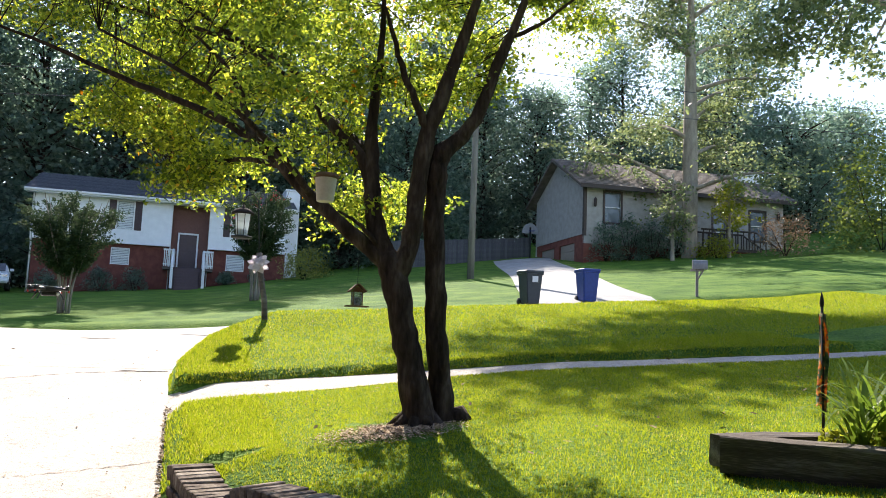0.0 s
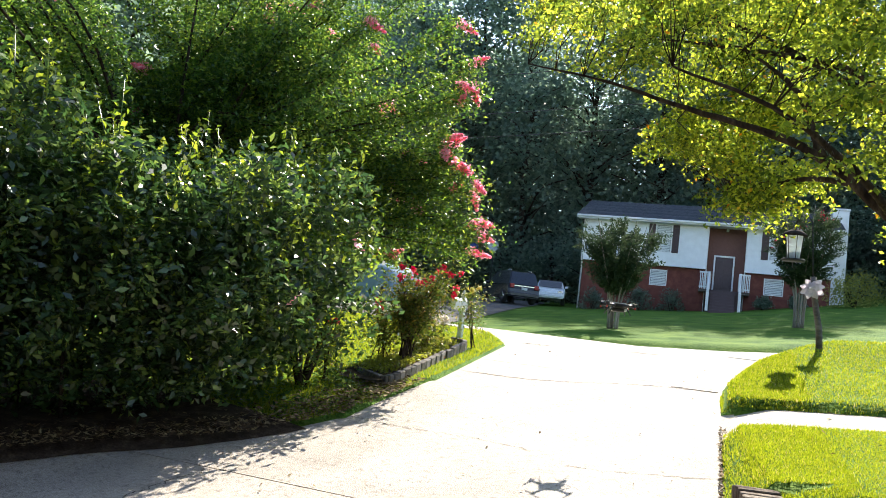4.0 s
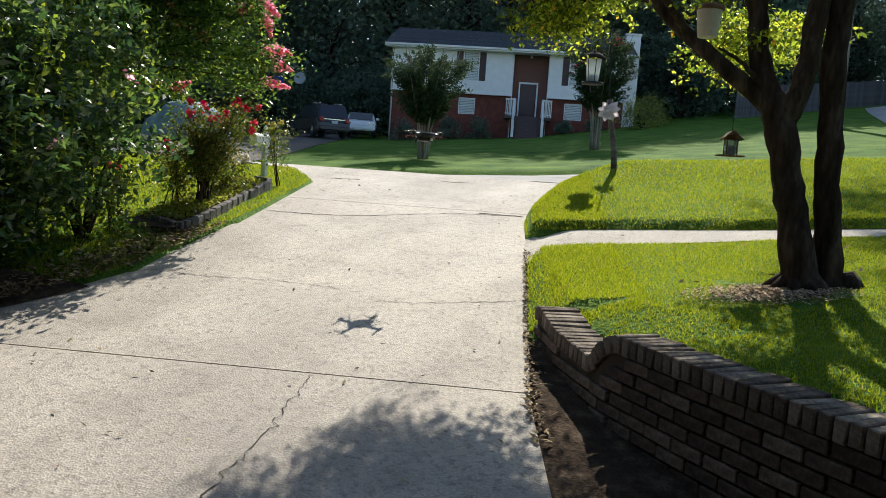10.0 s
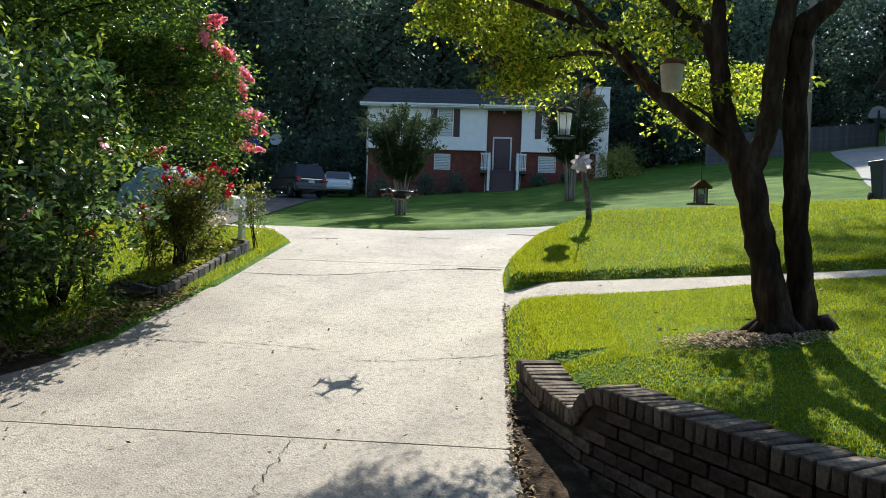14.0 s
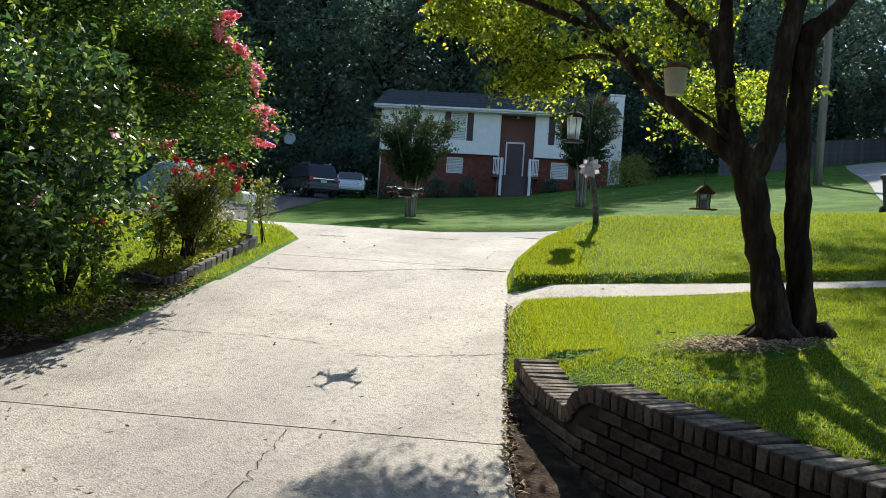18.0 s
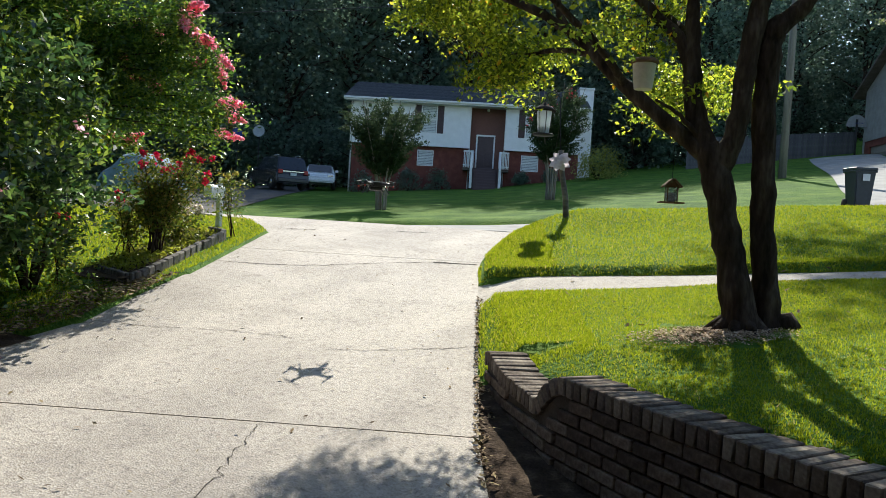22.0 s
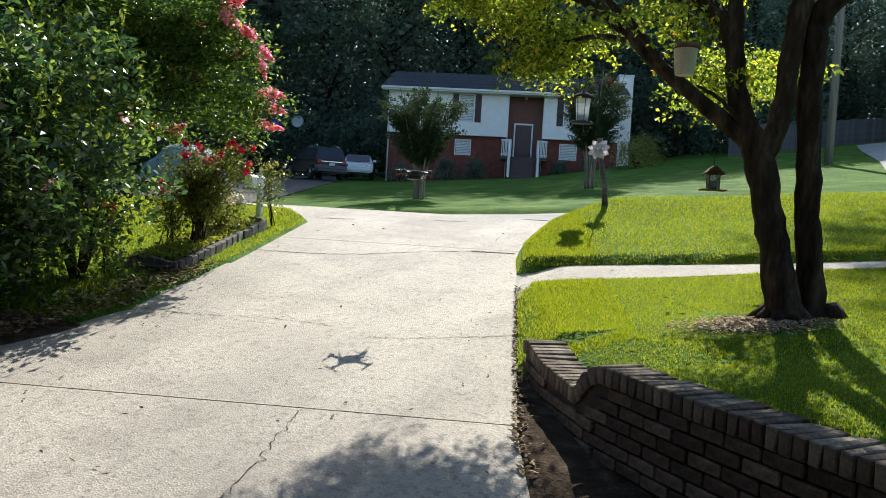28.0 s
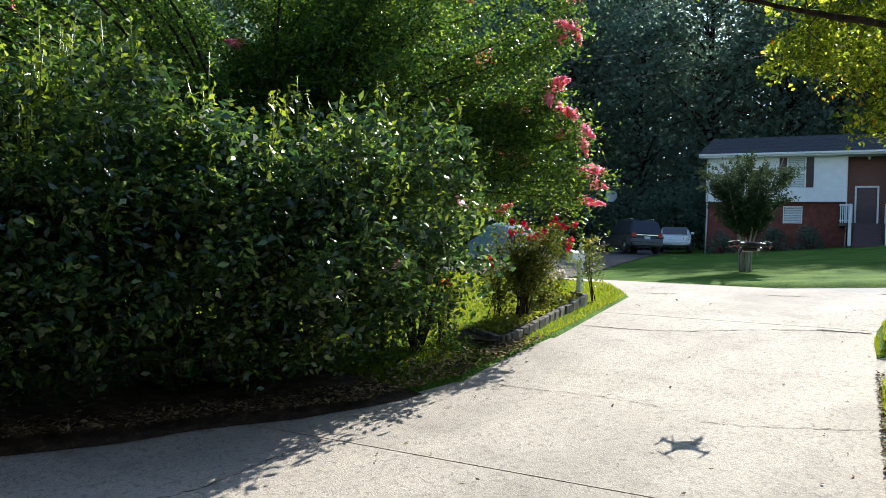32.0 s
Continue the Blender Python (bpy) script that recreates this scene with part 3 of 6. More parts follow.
for c in pads:
    near = nodes[np.argmin(((nodes - c) ** 2 * np.array((1, 1, 1.6))).sum(1))]
    out = c - near
    out = out / (np.linalg.norm(out) + 1e-6)
    n, R = int(rng.integers(95, 170)), rng.uniform(.17, .32)
    a, r = rng.uniform(0, 2 * math.pi, n), R * np.sqrt(rng.uniform(0, 1, n))
    tx, ty = rng.normal() * .3, rng.normal() * .3
    dx, dy = r * np.cos(a) * 1.15, r * np.sin(a)
    sprays.append(np.stack([c[0] + dx, c[1] + dy, c[2] + tx * dx + ty * dy - 1.1 * r * r + rng.normal(size=n) * .03], -1))
    if np.linalg.norm(c - near) < .9:
        bend = rng.normal(size=3) * .05
        tube([near, near * .6 + c * .4 + bend, near * .25 + c * .75 - bend * .6, c + out * .08], [.005, .004, .003, .0015], 4, tw)
cl = np.vstack(sprays)
part("crown", quads_mesh("crown", leaf_quads(cl, 0.045, rng, up=0.5, droop=.6, ratio=.58, fold=.4), 4, [LEAF]), None, tree)
part("twig_work", tw, BARK, tree)["kind"] = "stuff"

# ---- the hedge along the driveway ----
hx, hy = XY(-5.0, 3.0)
hz = float(terrain(-5.0, 3.0))
hedge = thing("hedge_shrub", hx, hy, hz, "tall dense dark green flowering shrub hedge along the driveway", "shrub")


def hedge_shape(q, inner=0.0):
    x, y = q[:, 0] + hx, q[:, 1] + hy
    u, s = U(x, y), S(x, y)
    h = q[:, 2] + hz - z_drive(s)
    edge = drive_left(s) - 0.05 - inner + .58 * smooth(.3, 1.25, h) * smooth(1.5, 3.0, s) * (1 - .75 * smooth(4.6, 5.8, s)) - 1.1 * np.clip(0.75 - h, 0, 1) * smooth(4.3, 5.6, s) + 0.13 * np.sin(s * 3.1) * np.sin(h * 2.3 + s) + .16 * np.sin(s * 8.3 + 2 * h) * np.sin(h * 6.1 - s) - .25 * np.clip(h - 1.9, 0, 2)
    top = 2.5 + 0.22 * np.sin(s * 2.1 + .7) + .12 * np.sin(s * 5.3) - 0.13 * np.clip(s - 4.3, 0, 9) ** 2 - inner
    end = 6.1 + .62 * smooth(.5, 1.2, h) + .22 * np.sin(h * 3) - .22 * np.clip(h - 1.5, 0, 3) ** 2 - inner
    return (u < edge) & (u > drive_left(s) - 1.5 + inner) & (s > -3.5) & (s < end) & (h < top) & (h > 0.10 + .42 * np.clip(np.sin(s * 1.9 + .6) + .35 * np.sin(s * 6.1), 0, 1) * (s < 4.8))


lo, hi = (-5.0, -6.5, -1.0), (3.0, 5.5, 3.6)
cl = clumps(2350, 48, lambda q: hedge_shape(q) & (np.sin(q[:, 0] * 9 + q[:, 2] * 3) * np.sin(q[:, 1] * 8 - q[:, 2] * 7) > -.45), (.10, .10, .09), rng, lo, hi)
part("foliage", quads_mesh("foliage", leaf_quads(cl, 0.078, rng, up=.45, ratio=.46), 4, [HEDGE_LEAF]), None, hedge)
cl = clumps(620, 46, lambda q: hedge_shape(q, .48), (.10, .10, .10), rng, lo, hi)
part("inner_foliage", quads_mesh("inner_foliage", leaf_quads(cl, 0.10, rng, up=.3, ratio=.6), 4, [HEDGE_LEAF]), None, hedge)
# upright new shoots over the top and the upper face, with paired leaves
tops, sh = [], bmesh.new()
for k in range(420):
    s = rng.uniform(-2.5, 6.4)
    back = rng.uniform(-.05, 1.3)
    u = float(drive_left(s)) + .55 * min(1, max(0, (s - 1.5) / 1.5)) * (1 - .75 * min(1, max(0, (s - 4.6) / 1.2))) - back
    x, y = XY(u, s)
    top = 2.5 + .22 * math.sin(s * 2.1 + .7) + .12 * math.sin(s * 5.3) - .13 * max(0, s - 4.3) ** 2
    z0 = float(z_drive(s)) + top - (.25 if back > .5 else rng.uniform(.2, 1.5) * (1 - back))
    L, tx, ty = rng.uniform(.25, .6), rng.normal() * .07 + .08 * (back < .4), rng.normal() * .07
    tube([(x - hx, y - hy, z0 - hz), (x - hx + tx, y - hy + ty, z0 - hz + L)], [.005, .002], 4, sh)
    for j in range(16):
        f = j / 15
        r = .055 * (1.15 - f)
        tops.append((x - hx + tx * f + rng.normal() * r, y - hy + ty * f + rng.normal() * r, z0 - hz + L * f))
part("shoot_work", sh, HEDGE_LEAF, hedge)["kind"] = "stuff"
part("new_growth", quads_mesh("new_growth", leaf_quads(np.array(tops), 0.06, rng, droop=-.4), 4, [SHOOT_LEAF]), None, hedge, "paler young leaves on upright shoots")["kind"] = "stuff"
# stems at the foot
for k in range(60):
    s = rng.uniform(-3, 6.5)
    u = float(drive_left(s)) - rng.uniform(.75, 1.8)
    x, y = XY(u, s)
    z0 = float(terrain(u, s)) - hz
    pts = [(x - hx, y - hy, z0 - .05)]
    for j in range(4):
        pts.append((pts[-1][0] + rng.normal() * .08, pts[-1][1] + rng.normal() * .08, pts[-1][2] + .42))
    part("stem", tube(pts, [.018, .016, .013, .01, .006], 6), BARK, hedge)
# pale pink flowers here and there
fl = clumps(34, 9, lambda q: hedge_shape(q) & ~hedge_shape(q, .12), (.022, .022, .022), rng, lo, hi)
part("blossom", quads_mesh("blossom", leaf_quads(fl, 0.05, rng, ratio=.9), 4, [PINK]), None, hedge, "pale mauve-pink open flowers")

# ---- the crape myrtle that arches over the hedge ----
mu, ms = -6.4, 7.0
mx_, my_ = XY(mu, ms)
mz_ = float(terrain(mu, ms))
myrtle = thing("crape_myrtle", mx_, my_, mz_, "large crape myrtle with arching branches and pink blossom", "tree")
centres, panicles = [], []
# tips of the blooming sprays: across, along, height
TIPS = [(-3.66, 8.78, 3.75), (-3.73, 8.78, 3.58), (-3.93, 8.78, 3.37), (-3.58, 8.71, 3.47), (-3.37, 8.84, 3.34), (-4.21, 8.64, 3.46), (-3.29, 8.91, 3.11), (-3.95, 8.64, 2.83), (-3.57, 8.78, 3.13), (-3.25, 8.84, 2.73), (-3.09, 8.78, 2.55), (-3.22, 8.78, 2.35), (-4.25, 8.64, 2.19), (-4.61, 8.51, 2.39), (-4.82, 8.51, 2.46), (-4.29, 8.64, 2.99), (-5.04, 8.51, 3.64), (-3.61, 8.78, 4.22), (-3.41, 8.78, 4.42), (-3.45, 8.8, 4.75), (-3.7, 8.8, 5.3), (-4.2, 8.8, 5.9), (-5.6, 8.8, 5.2), (-4.9, 8.8, 5.0), (-6.3, 8.8, 5.6)]
for k in range(112):
    if k < len(TIPS):
        tu, ts, tz = TIPS[k]
    elif k < 72:     # filling between
        tu, ts, tz = rng.uniform(-7.4, -4.3), rng.uniform(6.6, 8.8), rng.uniform(3.0, 6.3)
    else:            # over the hedge and behind
        tu, ts, tz = rng.uniform(-9.4, -6.3), rng.uniform(0.0, 7.5), rng.uniform(3.0, 6.4)
    x1, y1 = XY(tu, ts)
    end = np.array((x1 - mx_, y1 - my_, tz - mz_ ))
    start = np.array((rng.normal() * .12, rng.normal() * .12, -.05))
    up_ = start * .6 + end * .38 + np.array((0, 0, 1.0 + rng.uniform(0, .5)))
    mid = start * .25 + end * .75 + np.array((0, 0, .45))
    bow = rng.normal(size=(2, 3)) * .16
    q = spline([(*start, .035), (*(start * .85 + up_ * .15 + np.array((0, 0, .5)) + bow[0]), .026), (*(up_ + bow[1]), .016), (*mid, .009), (*end, .004)], 5)
    part("branch", tube([tuple(v[:3]) for v in q], [max(.003, v[3]) for v in q], 6), BARK, myrtle)
    n = len(q)
    for j in range(int(n * (.55 if k < len(TIPS) else .42)), n):
        for r in range(8 if k < len(TIPS) else 7):
            d = rng.normal(size=3) * np.array((1, 1, .7))
            d = d / np.linalg.norm(d) * (.050 if k < len(TIPS) else .065)
            for w in range(6):
                centres.append(q[j][:3] + d * (w + .5) + np.array((0, 0, -.004 * w * w)))
    if k < len(TIPS) or rng.random() < .25:
        for r in range(1 + (k % 3 == 0)):
            panicles.append(end + (rng.normal(size=3) * np.array((.10, .14, .10)) + np.array((-.06, -.05, .08))) * (r > 0))
c = np.repeat(np.array(centres), 4, 0)
c = c + rng.normal(size=c.shape) * np.array((.075, .075, .05))
part("crown", quads_mesh("crown", leaf_quads(c, 0.055, rng), 4, [MYRTLE_LEAF]), None, myrtle)
for p in panicles:
    d = rng.normal(size=3) * .5 + np.array((.5, .2, -.1))
    d /= np.linalg.norm(d)
    t = rng.uniform(0, 1, (300, 1))
    pts = p + d * (t * rng.uniform(.16, .30)) + rng.normal(size=(300, 3)) * (.036 * (1.08 - t))
    part("blossom", quads_mesh("blossom", leaf_quads(pts, 0.034, rng, ratio=.9), 4, [PINK]), None, myrtle)

# ---- the split-level house across the street ----
BRICK_FAR = surface("red_brick", [(0.3, (0.14, 0.045, 0.035)), (0.7, (0.24, 0.085, 0.06))], scale=3, fine=22, rough=0.9, bump=0.3, per_island=.25)
SHUTTER = plain("maroon_paint", (0.055, 0.028, 0.03), .5)
DOORPAINT = plain("dark_door_paint", (0.07, 0.04, 0.045), .45)
PANEL = plain("brown_entry_panel", (0.16, 0.065, 0.05), .6)
m_, n_, l_, b_ = mat("window_glass", 0.08, 0, 0.6)
b_.inputs["Base Color"].default_value = (0.10, 0.12, 0.14, 1)
GLASS = m_
BLIND = plain("white_blind", (0.62, 0.65, 0.66), .6, vary=.06)
TIMBER = surface("weathered_timber", [(0.3, (0.07, 0.06, 0.05)), (0.55, (0.15, 0.13, 0.11)), (0.8, (0.27, 0.24, 0.21))], scale=5, fine=50, rough=.92, bump=.7, stretch=(.2, 3, 3))
hx0, hy0 = XY(-1.7, 46.8)
house = thing("house", hx0, hy0, 3.4, "white-sided split-level house with a red brick lower floor", "house", yaw=DRIVE_YAW)


def clad(x0, x1, z0, z1, y, step, proud, holes=()):
    """Lapped boards across a wall, left out where an opening is."""
    bm = bmesh.new()
    z = z0
    while z < z1 - .01:
        z2 = min(z1, z + step)
        spans = [(x0, x1)]
        for a, b, c, d in holes:
            if z2 > c and z < d:
                spans = [t for p, q in spans for t in ((p, min(q, a)), (max(p, b), q)) if t[1] - t[0] > .01]
        for p, q in spans:
            vs = [bm.verts.new(v) for v in ((p, y - proud, z), (q, y - proud, z), (q, y - .004, z2), (p, y - .004, z2), (p, y, z), (q, y, z))]
            bm.faces.new(vs[:4])
            bm.faces.new((vs[4], vs[5], vs[1], vs[0]))
        z = z2
    return bm


def wall_with_holes(x0, x1, z0, z1, y0, y1, holes):
    """A wall slab with real openings."""
    xs = sorted({x0, x1, *[h[0] for h in holes], *[h[1] for h in holes]})
    zs = sorted({z0, z1, *[h[2] for h in holes], *[h[3] for h in holes]})
    bm = bmesh.new()
    for a, b in zip(xs, xs[1:]):
        for c, d in zip(zs, zs[1:]):
            if not any(h[0] <= a and b <= h[1] and h[2] <= c and d <= h[3] for h in holes):
                add_box(bm, a, b, y0, y1, c, d)
    bmesh.ops.remove_doubles(bm, verts=bm.verts[:], dist=1e-4)
    return bm


def window(parent, x0, x1, z0, z1, y, shutters=True, rows=2, blind=True):
    w = part("window", box(x0, x1, y + .06, y + .10, z0, z1), GLASS, parent)
    fr = bmesh.new()
    for a, b, c, d in ((x0 - .05, x0, z0 - .05, z1 + .05), (x1, x1 + .05, z0 - .05, z1 + .05), (x0, x1, z1, z1 + .05), (x0, x1, z0 - .05, z0), (x0, x1, (z0 + z1) / 2 - .02, (z0 + z1) / 2 + .02)):
        add_box(fr, a, b, y - .03, y + .08, c, d)
    part("window_frame", fr, WHITE, w)
    if blind:
        bl = bmesh.new()
        z = z0 + .02
        while z < z1 - .02:
            add_box(bl, x0 + .02, x1 - .02, y + .03, y + .045, z, z + .075)
            z += .095
        part("blind", bl, BLIND, w)["kind"] = "stuff"
    if shutters:
        for a in (x0 - .46, x1 + .08):
            sh_ = box(a, a + .38, y - .05, y - .012, z0 - .05, z1 + .05, .01)
            for j in range(8):
                zz = z0 + (z1 - z0) * (j + .2) / 8
                add_box(sh_, a + .05, a + .33, y - .06, y - .05, zz, zz + .1)
            part("shutter", sh_, SHUTTER, w)
    return w


UP = [(-2.41, -1.59, 3.3, 4.85), (.5, 2.55, 2.47, 5.0), (3.8, 4.62, 3.3, 4.85)]
LOW = [(-2.58, -1.70, 1.35, 2.2), (.5, 2.55, -1, 2.47), (3.67, 4.6, 1.35, 2.2)]
part("upper_wall", wall_with_holes(-6.62, 7.0, 2.47, 5.2, -.3, -.05, UP), SIDING, house)
part("siding", clad(-6.62, 7.0, 2.47, 5.2, -.305, .2, .022, UP), SIDING, house)
part("lower_wall", wall_with_holes(-6.62, 7.0, -2.2, 2.47, 0, .25, LOW), BRICK_FAR, house)
for a in (-6.62, 6.8):
    part("side_wall", box(a, a + .2, -.04, 7.6, 2.47, 5.2), SIDING, house)
    part("side_wall", box(a + .01, a + .19, .25, 7.6, -2.2, 2.47), BRICK_FAR, house)
part("rear_wall", box(-6.62, 7.0, 7.6, 7.8, -2.2, 5.2), SIDING, house)
window(house, *UP[0], -.30)
window(house, *UP[2], -.30)
window(house, *LOW[0], 0, False)
window(house, *LOW[2], 0, False)
# roof with eaves
rf = bmesh.new()
prof = [(-.85, 5.12), (3.75, 6.75), (8.5, 5.12), (8.5, 4.98), (3.75, 6.58), (-.85, 4.98)]
A = [rf.verts.new((-7.08, y, z)) for y, z in prof]
B = [rf.verts.new((7.45, y, z)) for y, z in prof]
for i in range(6):
    rf.faces.new((A[i], A[(i + 1) % 6], B[(i + 1) % 6], B[i]))
rf.faces.new(A[::-1]), rf.faces.new(B)
roof = part("roof", rf, SHINGLE, house, "dark grey asphalt shingle roof")
for j in range(24):
    t0, t1 = j / 24, (j + 1) / 24 + .004
    y0, z0, y1, z1 = -.86 + 4.6 * t0, 5.13 + 1.63 * t0, -.86 + 4.6 * t1, 5.13 + 1.63 * t1
    c = bmesh.new()
    vs = [c.verts.new(v) for v in ((-7.10, y0, z0 + .03), (7.47, y0, z0 + .03), (7.47, y1, z1 + .012), (-7.10, y1, z1 + .012), (-7.10, y0, z0), (7.47, y0, z0))]
    c.faces.new(vs[:4]), c.faces.new((vs[4], vs[5], vs[1], vs[0]))
    part("shingle_course", c, SHINGLE, roof)
part("fascia", box(-7.10, 7.47, -.90, -.86, 4.93, 5.13), WHITE, house)
part("gutter", box(-7.08, 7.45, -1.0, -.90, 5.0, 5.12, .02), WHITE, house)
part("soffit", box(-7.03, 7.4, -.86, -.30, 4.93, 4.97), WHITE, house)
for gx_ in (-6.64, 6.83):
    gb = bmesh.new()
    v = [gb.verts.new(p) for p in ((gx_, -.3, 5.2), (gx_, 7.8, 5.2), (gx_, 3.75, 6.6), (gx_ + .2, -.3, 5.2), (gx_ + .2, 7.8, 5.2), (gx_ + .2, 3.75, 6.6))]
    for f in ((0, 1, 2), (5, 4, 3), (0, 3, 4, 1), (1, 4, 5, 2), (2, 5, 3, 0)):
        gb.faces.new([v[i] for i in f])
    part("gable", gb, SIDING, house)
part("downspout", tube([(-6.68, -.36, 4.95), (-6.68, -.36, 2.5), (-6.68, -.08, 2.3), (-6.7, -.08, -1.2)], .05, 6), WHITE, house)
# recessed entry
part("entry_wall", box(.5, 2.55, .62, .75, -1.5, 5.0), PANEL, house, "brown panelled entry recess")
for a in (.46, 2.55):
    part("entry_side", box(a, a + .04, -.32, .7, -1.5, 5.02), WHITE, house)
part("entry_ceiling", box(.5, 2.55, -.3, .7, 5.0, 5.06), WHITE, house)
door = part("door", box(.96, 1.91, .54, .60, 1.37, 3.30, .01), DOORPAINT, house)
for a in (1.05, 1.49):
    for c, d in ((1.5, 2.2), (2.3, 3.15)):
        part("panel", box(a, a + .34, .52, .54, c, d, .008), DOORPAINT, door)
dfm = bmesh.new()
for a, b, c, d in ((.86, .95, 1.30, 3.40), (1.92, 2.01, 1.30, 3.40), (.95, 1.92, 3.31, 3.40), (.95, 1.92, 1.28, 1.36)):
    add_box(dfm, a, b, .48, .61, c, d)
part("door_frame", dfm, WHITE, house)
part("porch_light", lathe([(.03, 0), (.08, .03), (.07, .16), (.02, .2)], 10), WHITE, house, m=pose(1.5, .3, 4.78))
stoop = thing("entry_steps", hx0, hy0, 3.4, "dark entry steps with white wooden railings", "steps", yaw=DRIVE_YAW)
part("landing", box(.6, 2.45, -1.0, .5, -1.2, 1.28, .02), DOORPAINT, stoop)
for j in range(7):
    part("step", box(.85, 2.15, -1.0 - .28 * (j + 1), -1.0 - .28 * j + .01, -1.6, 1.28 - .17 * (j + 1), .015), DOORPAINT, stoop)
for a in (.66, 2.30):
    for y, z0, z1 in ((-.98, 1.28, 2.3), (-.1, 1.28, 2.25), (-2.9, .0, 1.0)):
        part("post", box(a - .02, a + .13, y, y + .14, z0, z1), WHITE, stoop)
    part("handrail", tube([(a + .05, -2.9, 1.0), (a + .05, -.95, 2.25), (a + .05, 0, 2.25)], .075, 6), WHITE, stoop)
    part("handrail", tube([(a + .05, -2.9, .25), (a + .05, -.95, 1.45), (a + .05, 0, 1.45)], .035, 6), WHITE, stoop)
    for j in range(12):
        y = -2.8 + j * .22
        z = .2 + max(0, min(1, (y + 2.9) / 1.95)) * 1.2
        part("baluster", box(a + .03, a + .07, y, y + .04, z, z + .85), WHITE, stoop)
for x0, x1 in ((.18, .66), (2.43, 2.88)):    # short returns of the landing rail
    part("handrail", box(x0, x1, -.97, -.87, 2.2, 2.29), WHITE, stoop)
    part("handrail", box(x0, x1, -.95, -.89, 1.4, 1.46), WHITE, stoop)
    part("landing", box(x0, x1, -1.0, -.02, 1.14, 1.28), TIMBER, stoop)
    for j in range(5):
        x = x0 + .04 + j * (x1 - x0 - .1) / 4
        part("baluster", box(x, x + .05, -.94, -.90, 1.3, 2.2), WHITE, stoop)
chim = thing("chimney", hx0, hy0, 3.4, "white-sided box chimney at the end of the house", "chimney", yaw=DRIVE_YAW)
part("shaft", box(7.0, 7.85, 1.2, 2.9, -1.5, 6.55), SIDING, chim)
part("siding", clad(7.0, 7.85, -1.0, 6.5, 1.19, .2, .02), SIDING, chim)
part("cap", box(6.95, 7.9, 1.15, 2.95, 6.55, 6.68, .02), WHITE, chim)

# ---- the grey house up the hill ----
GREY = surface("grey_siding", [(0.3, (0.30, 0.29, 0.27)), (0.7, (0.40, 0.385, 0.36))], scale=3, rough=.7, bump=.05)
ROOF2 = surface("brown_shingles", [(0.3, (0.09, 0.075, 0.065)), (0.7, (0.16, 0.135, 0.12))], scale=4, fine=25, rough=.95, bump=.4, per_object=.3)
DARKWOOD = plain("dark_stained_wood", (0.05, 0.035, 0.03), .6)
GARAGE = plain("garage_door_paint", (0.30, 0.25, 0.21), .6)
house2 = thing("house", 7.6, 40.3, 5.6, "grey-sided house with a brown roof and garage below", "house", yaw=12.7)
H2 = [(1.15, 2.05, 2.2, 3.8), (7.6, 8.4, 1.0, 3.2), (9.9, 10.8, 1.8, 3.4)]
part("front_wall", wall_with_holes(0, 12, 1.4, 4.25, 0, .2, H2), GREY, house2)
part("siding", clad(0, 12, 1.4, 4.25, -.004, .16, .018, H2), GREY, house2)
part("foundation", box(0, 12, .03, .22, -2.5, 1.4), BRICK_FAR, house2)
part("side_wall", box(-.0, .2, .2, 7.2, 1.5, 4.25), GREY, house2)
sd = clad(.2, 7.2, 1.5, 4.25, -.004, .16, .018)
zb = 4.25
while zb < 5.9:
    hw = 3.45 * (6.05 - zb - .16) / 1.8
    for f in ((3.7 - hw, -.022, zb), (3.7 + hw, -.022, zb), (3.7 + hw, -.008, zb + .16), (3.7 - hw, -.008, zb + .16)):
        sd.verts.new(f)
    sd.verts.ensure_lookup_table()
    sd.faces.new(sd.verts[-4:])
    zb += .16
part("gable_siding", sd, GREY, house2, m=pose(0, 7.4, 0, 0, 0, -90))
gb = bmesh.new()
v = [gb.verts.new(p) for p in ((.0, 0, 4.25), (.0, 7.4, 4.25), (.0, 3.7, 6.1), (.2, 0, 4.25), (.2, 7.4, 4.25), (.2, 3.7, 6.1))]
for f in ((0, 1, 2), (5, 4, 3), (0, 3, 4, 1), (1, 4, 5, 2), (2, 5, 3, 0)):
    gb.faces.new([v[i] for i in f])
part("gable", gb, GREY, house2)
part("garage_wall", wall_with_holes(.22, 7.2, -2.5, 1.5, 0, .2, [(.9, 3.1, -.6, 1.15), (3.9, 6.1, -.6, 1.15)]), BRICK_FAR, house2, m=pose(.02, 7.4, 0, 0, 0, -90))
for a in (.9, 3.9):
    gd = part("garage_door", box(a, a + 2.2, .1, .16, -.6, 1.15), GARAGE, house2, m=pose(.02, 7.4, 0, 0, 0, -90))
    for j in range(4):
        part("panel", box(a + .05, a + 2.15, .07, .1, -.55 + j * .43, -.17 + j * .43, .02), GARAGE, gd)
part("side_wall", box(11.8, 12, .2, 7.2, -2.5, 4.25), GREY, house2)
part("rear_wall", box(0, 12, 7.2, 7.4, -2.5, 4.25), GREY, house2)
for a, b, c, d in H2:
    window(house2, a, b, c, d, 0, False, blind=False)
    fr = bmesh.new()
    for p, q, r, t in ((a - .12, a, c - .1, d + .1), (b, b + .12, c - .1, d + .1), (a, b, d, d + .12), (a, b, c - .12, c)):
        add_box(fr, p, q, -.05, -.03, r, t)
    part("window_trim", fr, DARKWOOD, house2)
rf = bmesh.new()
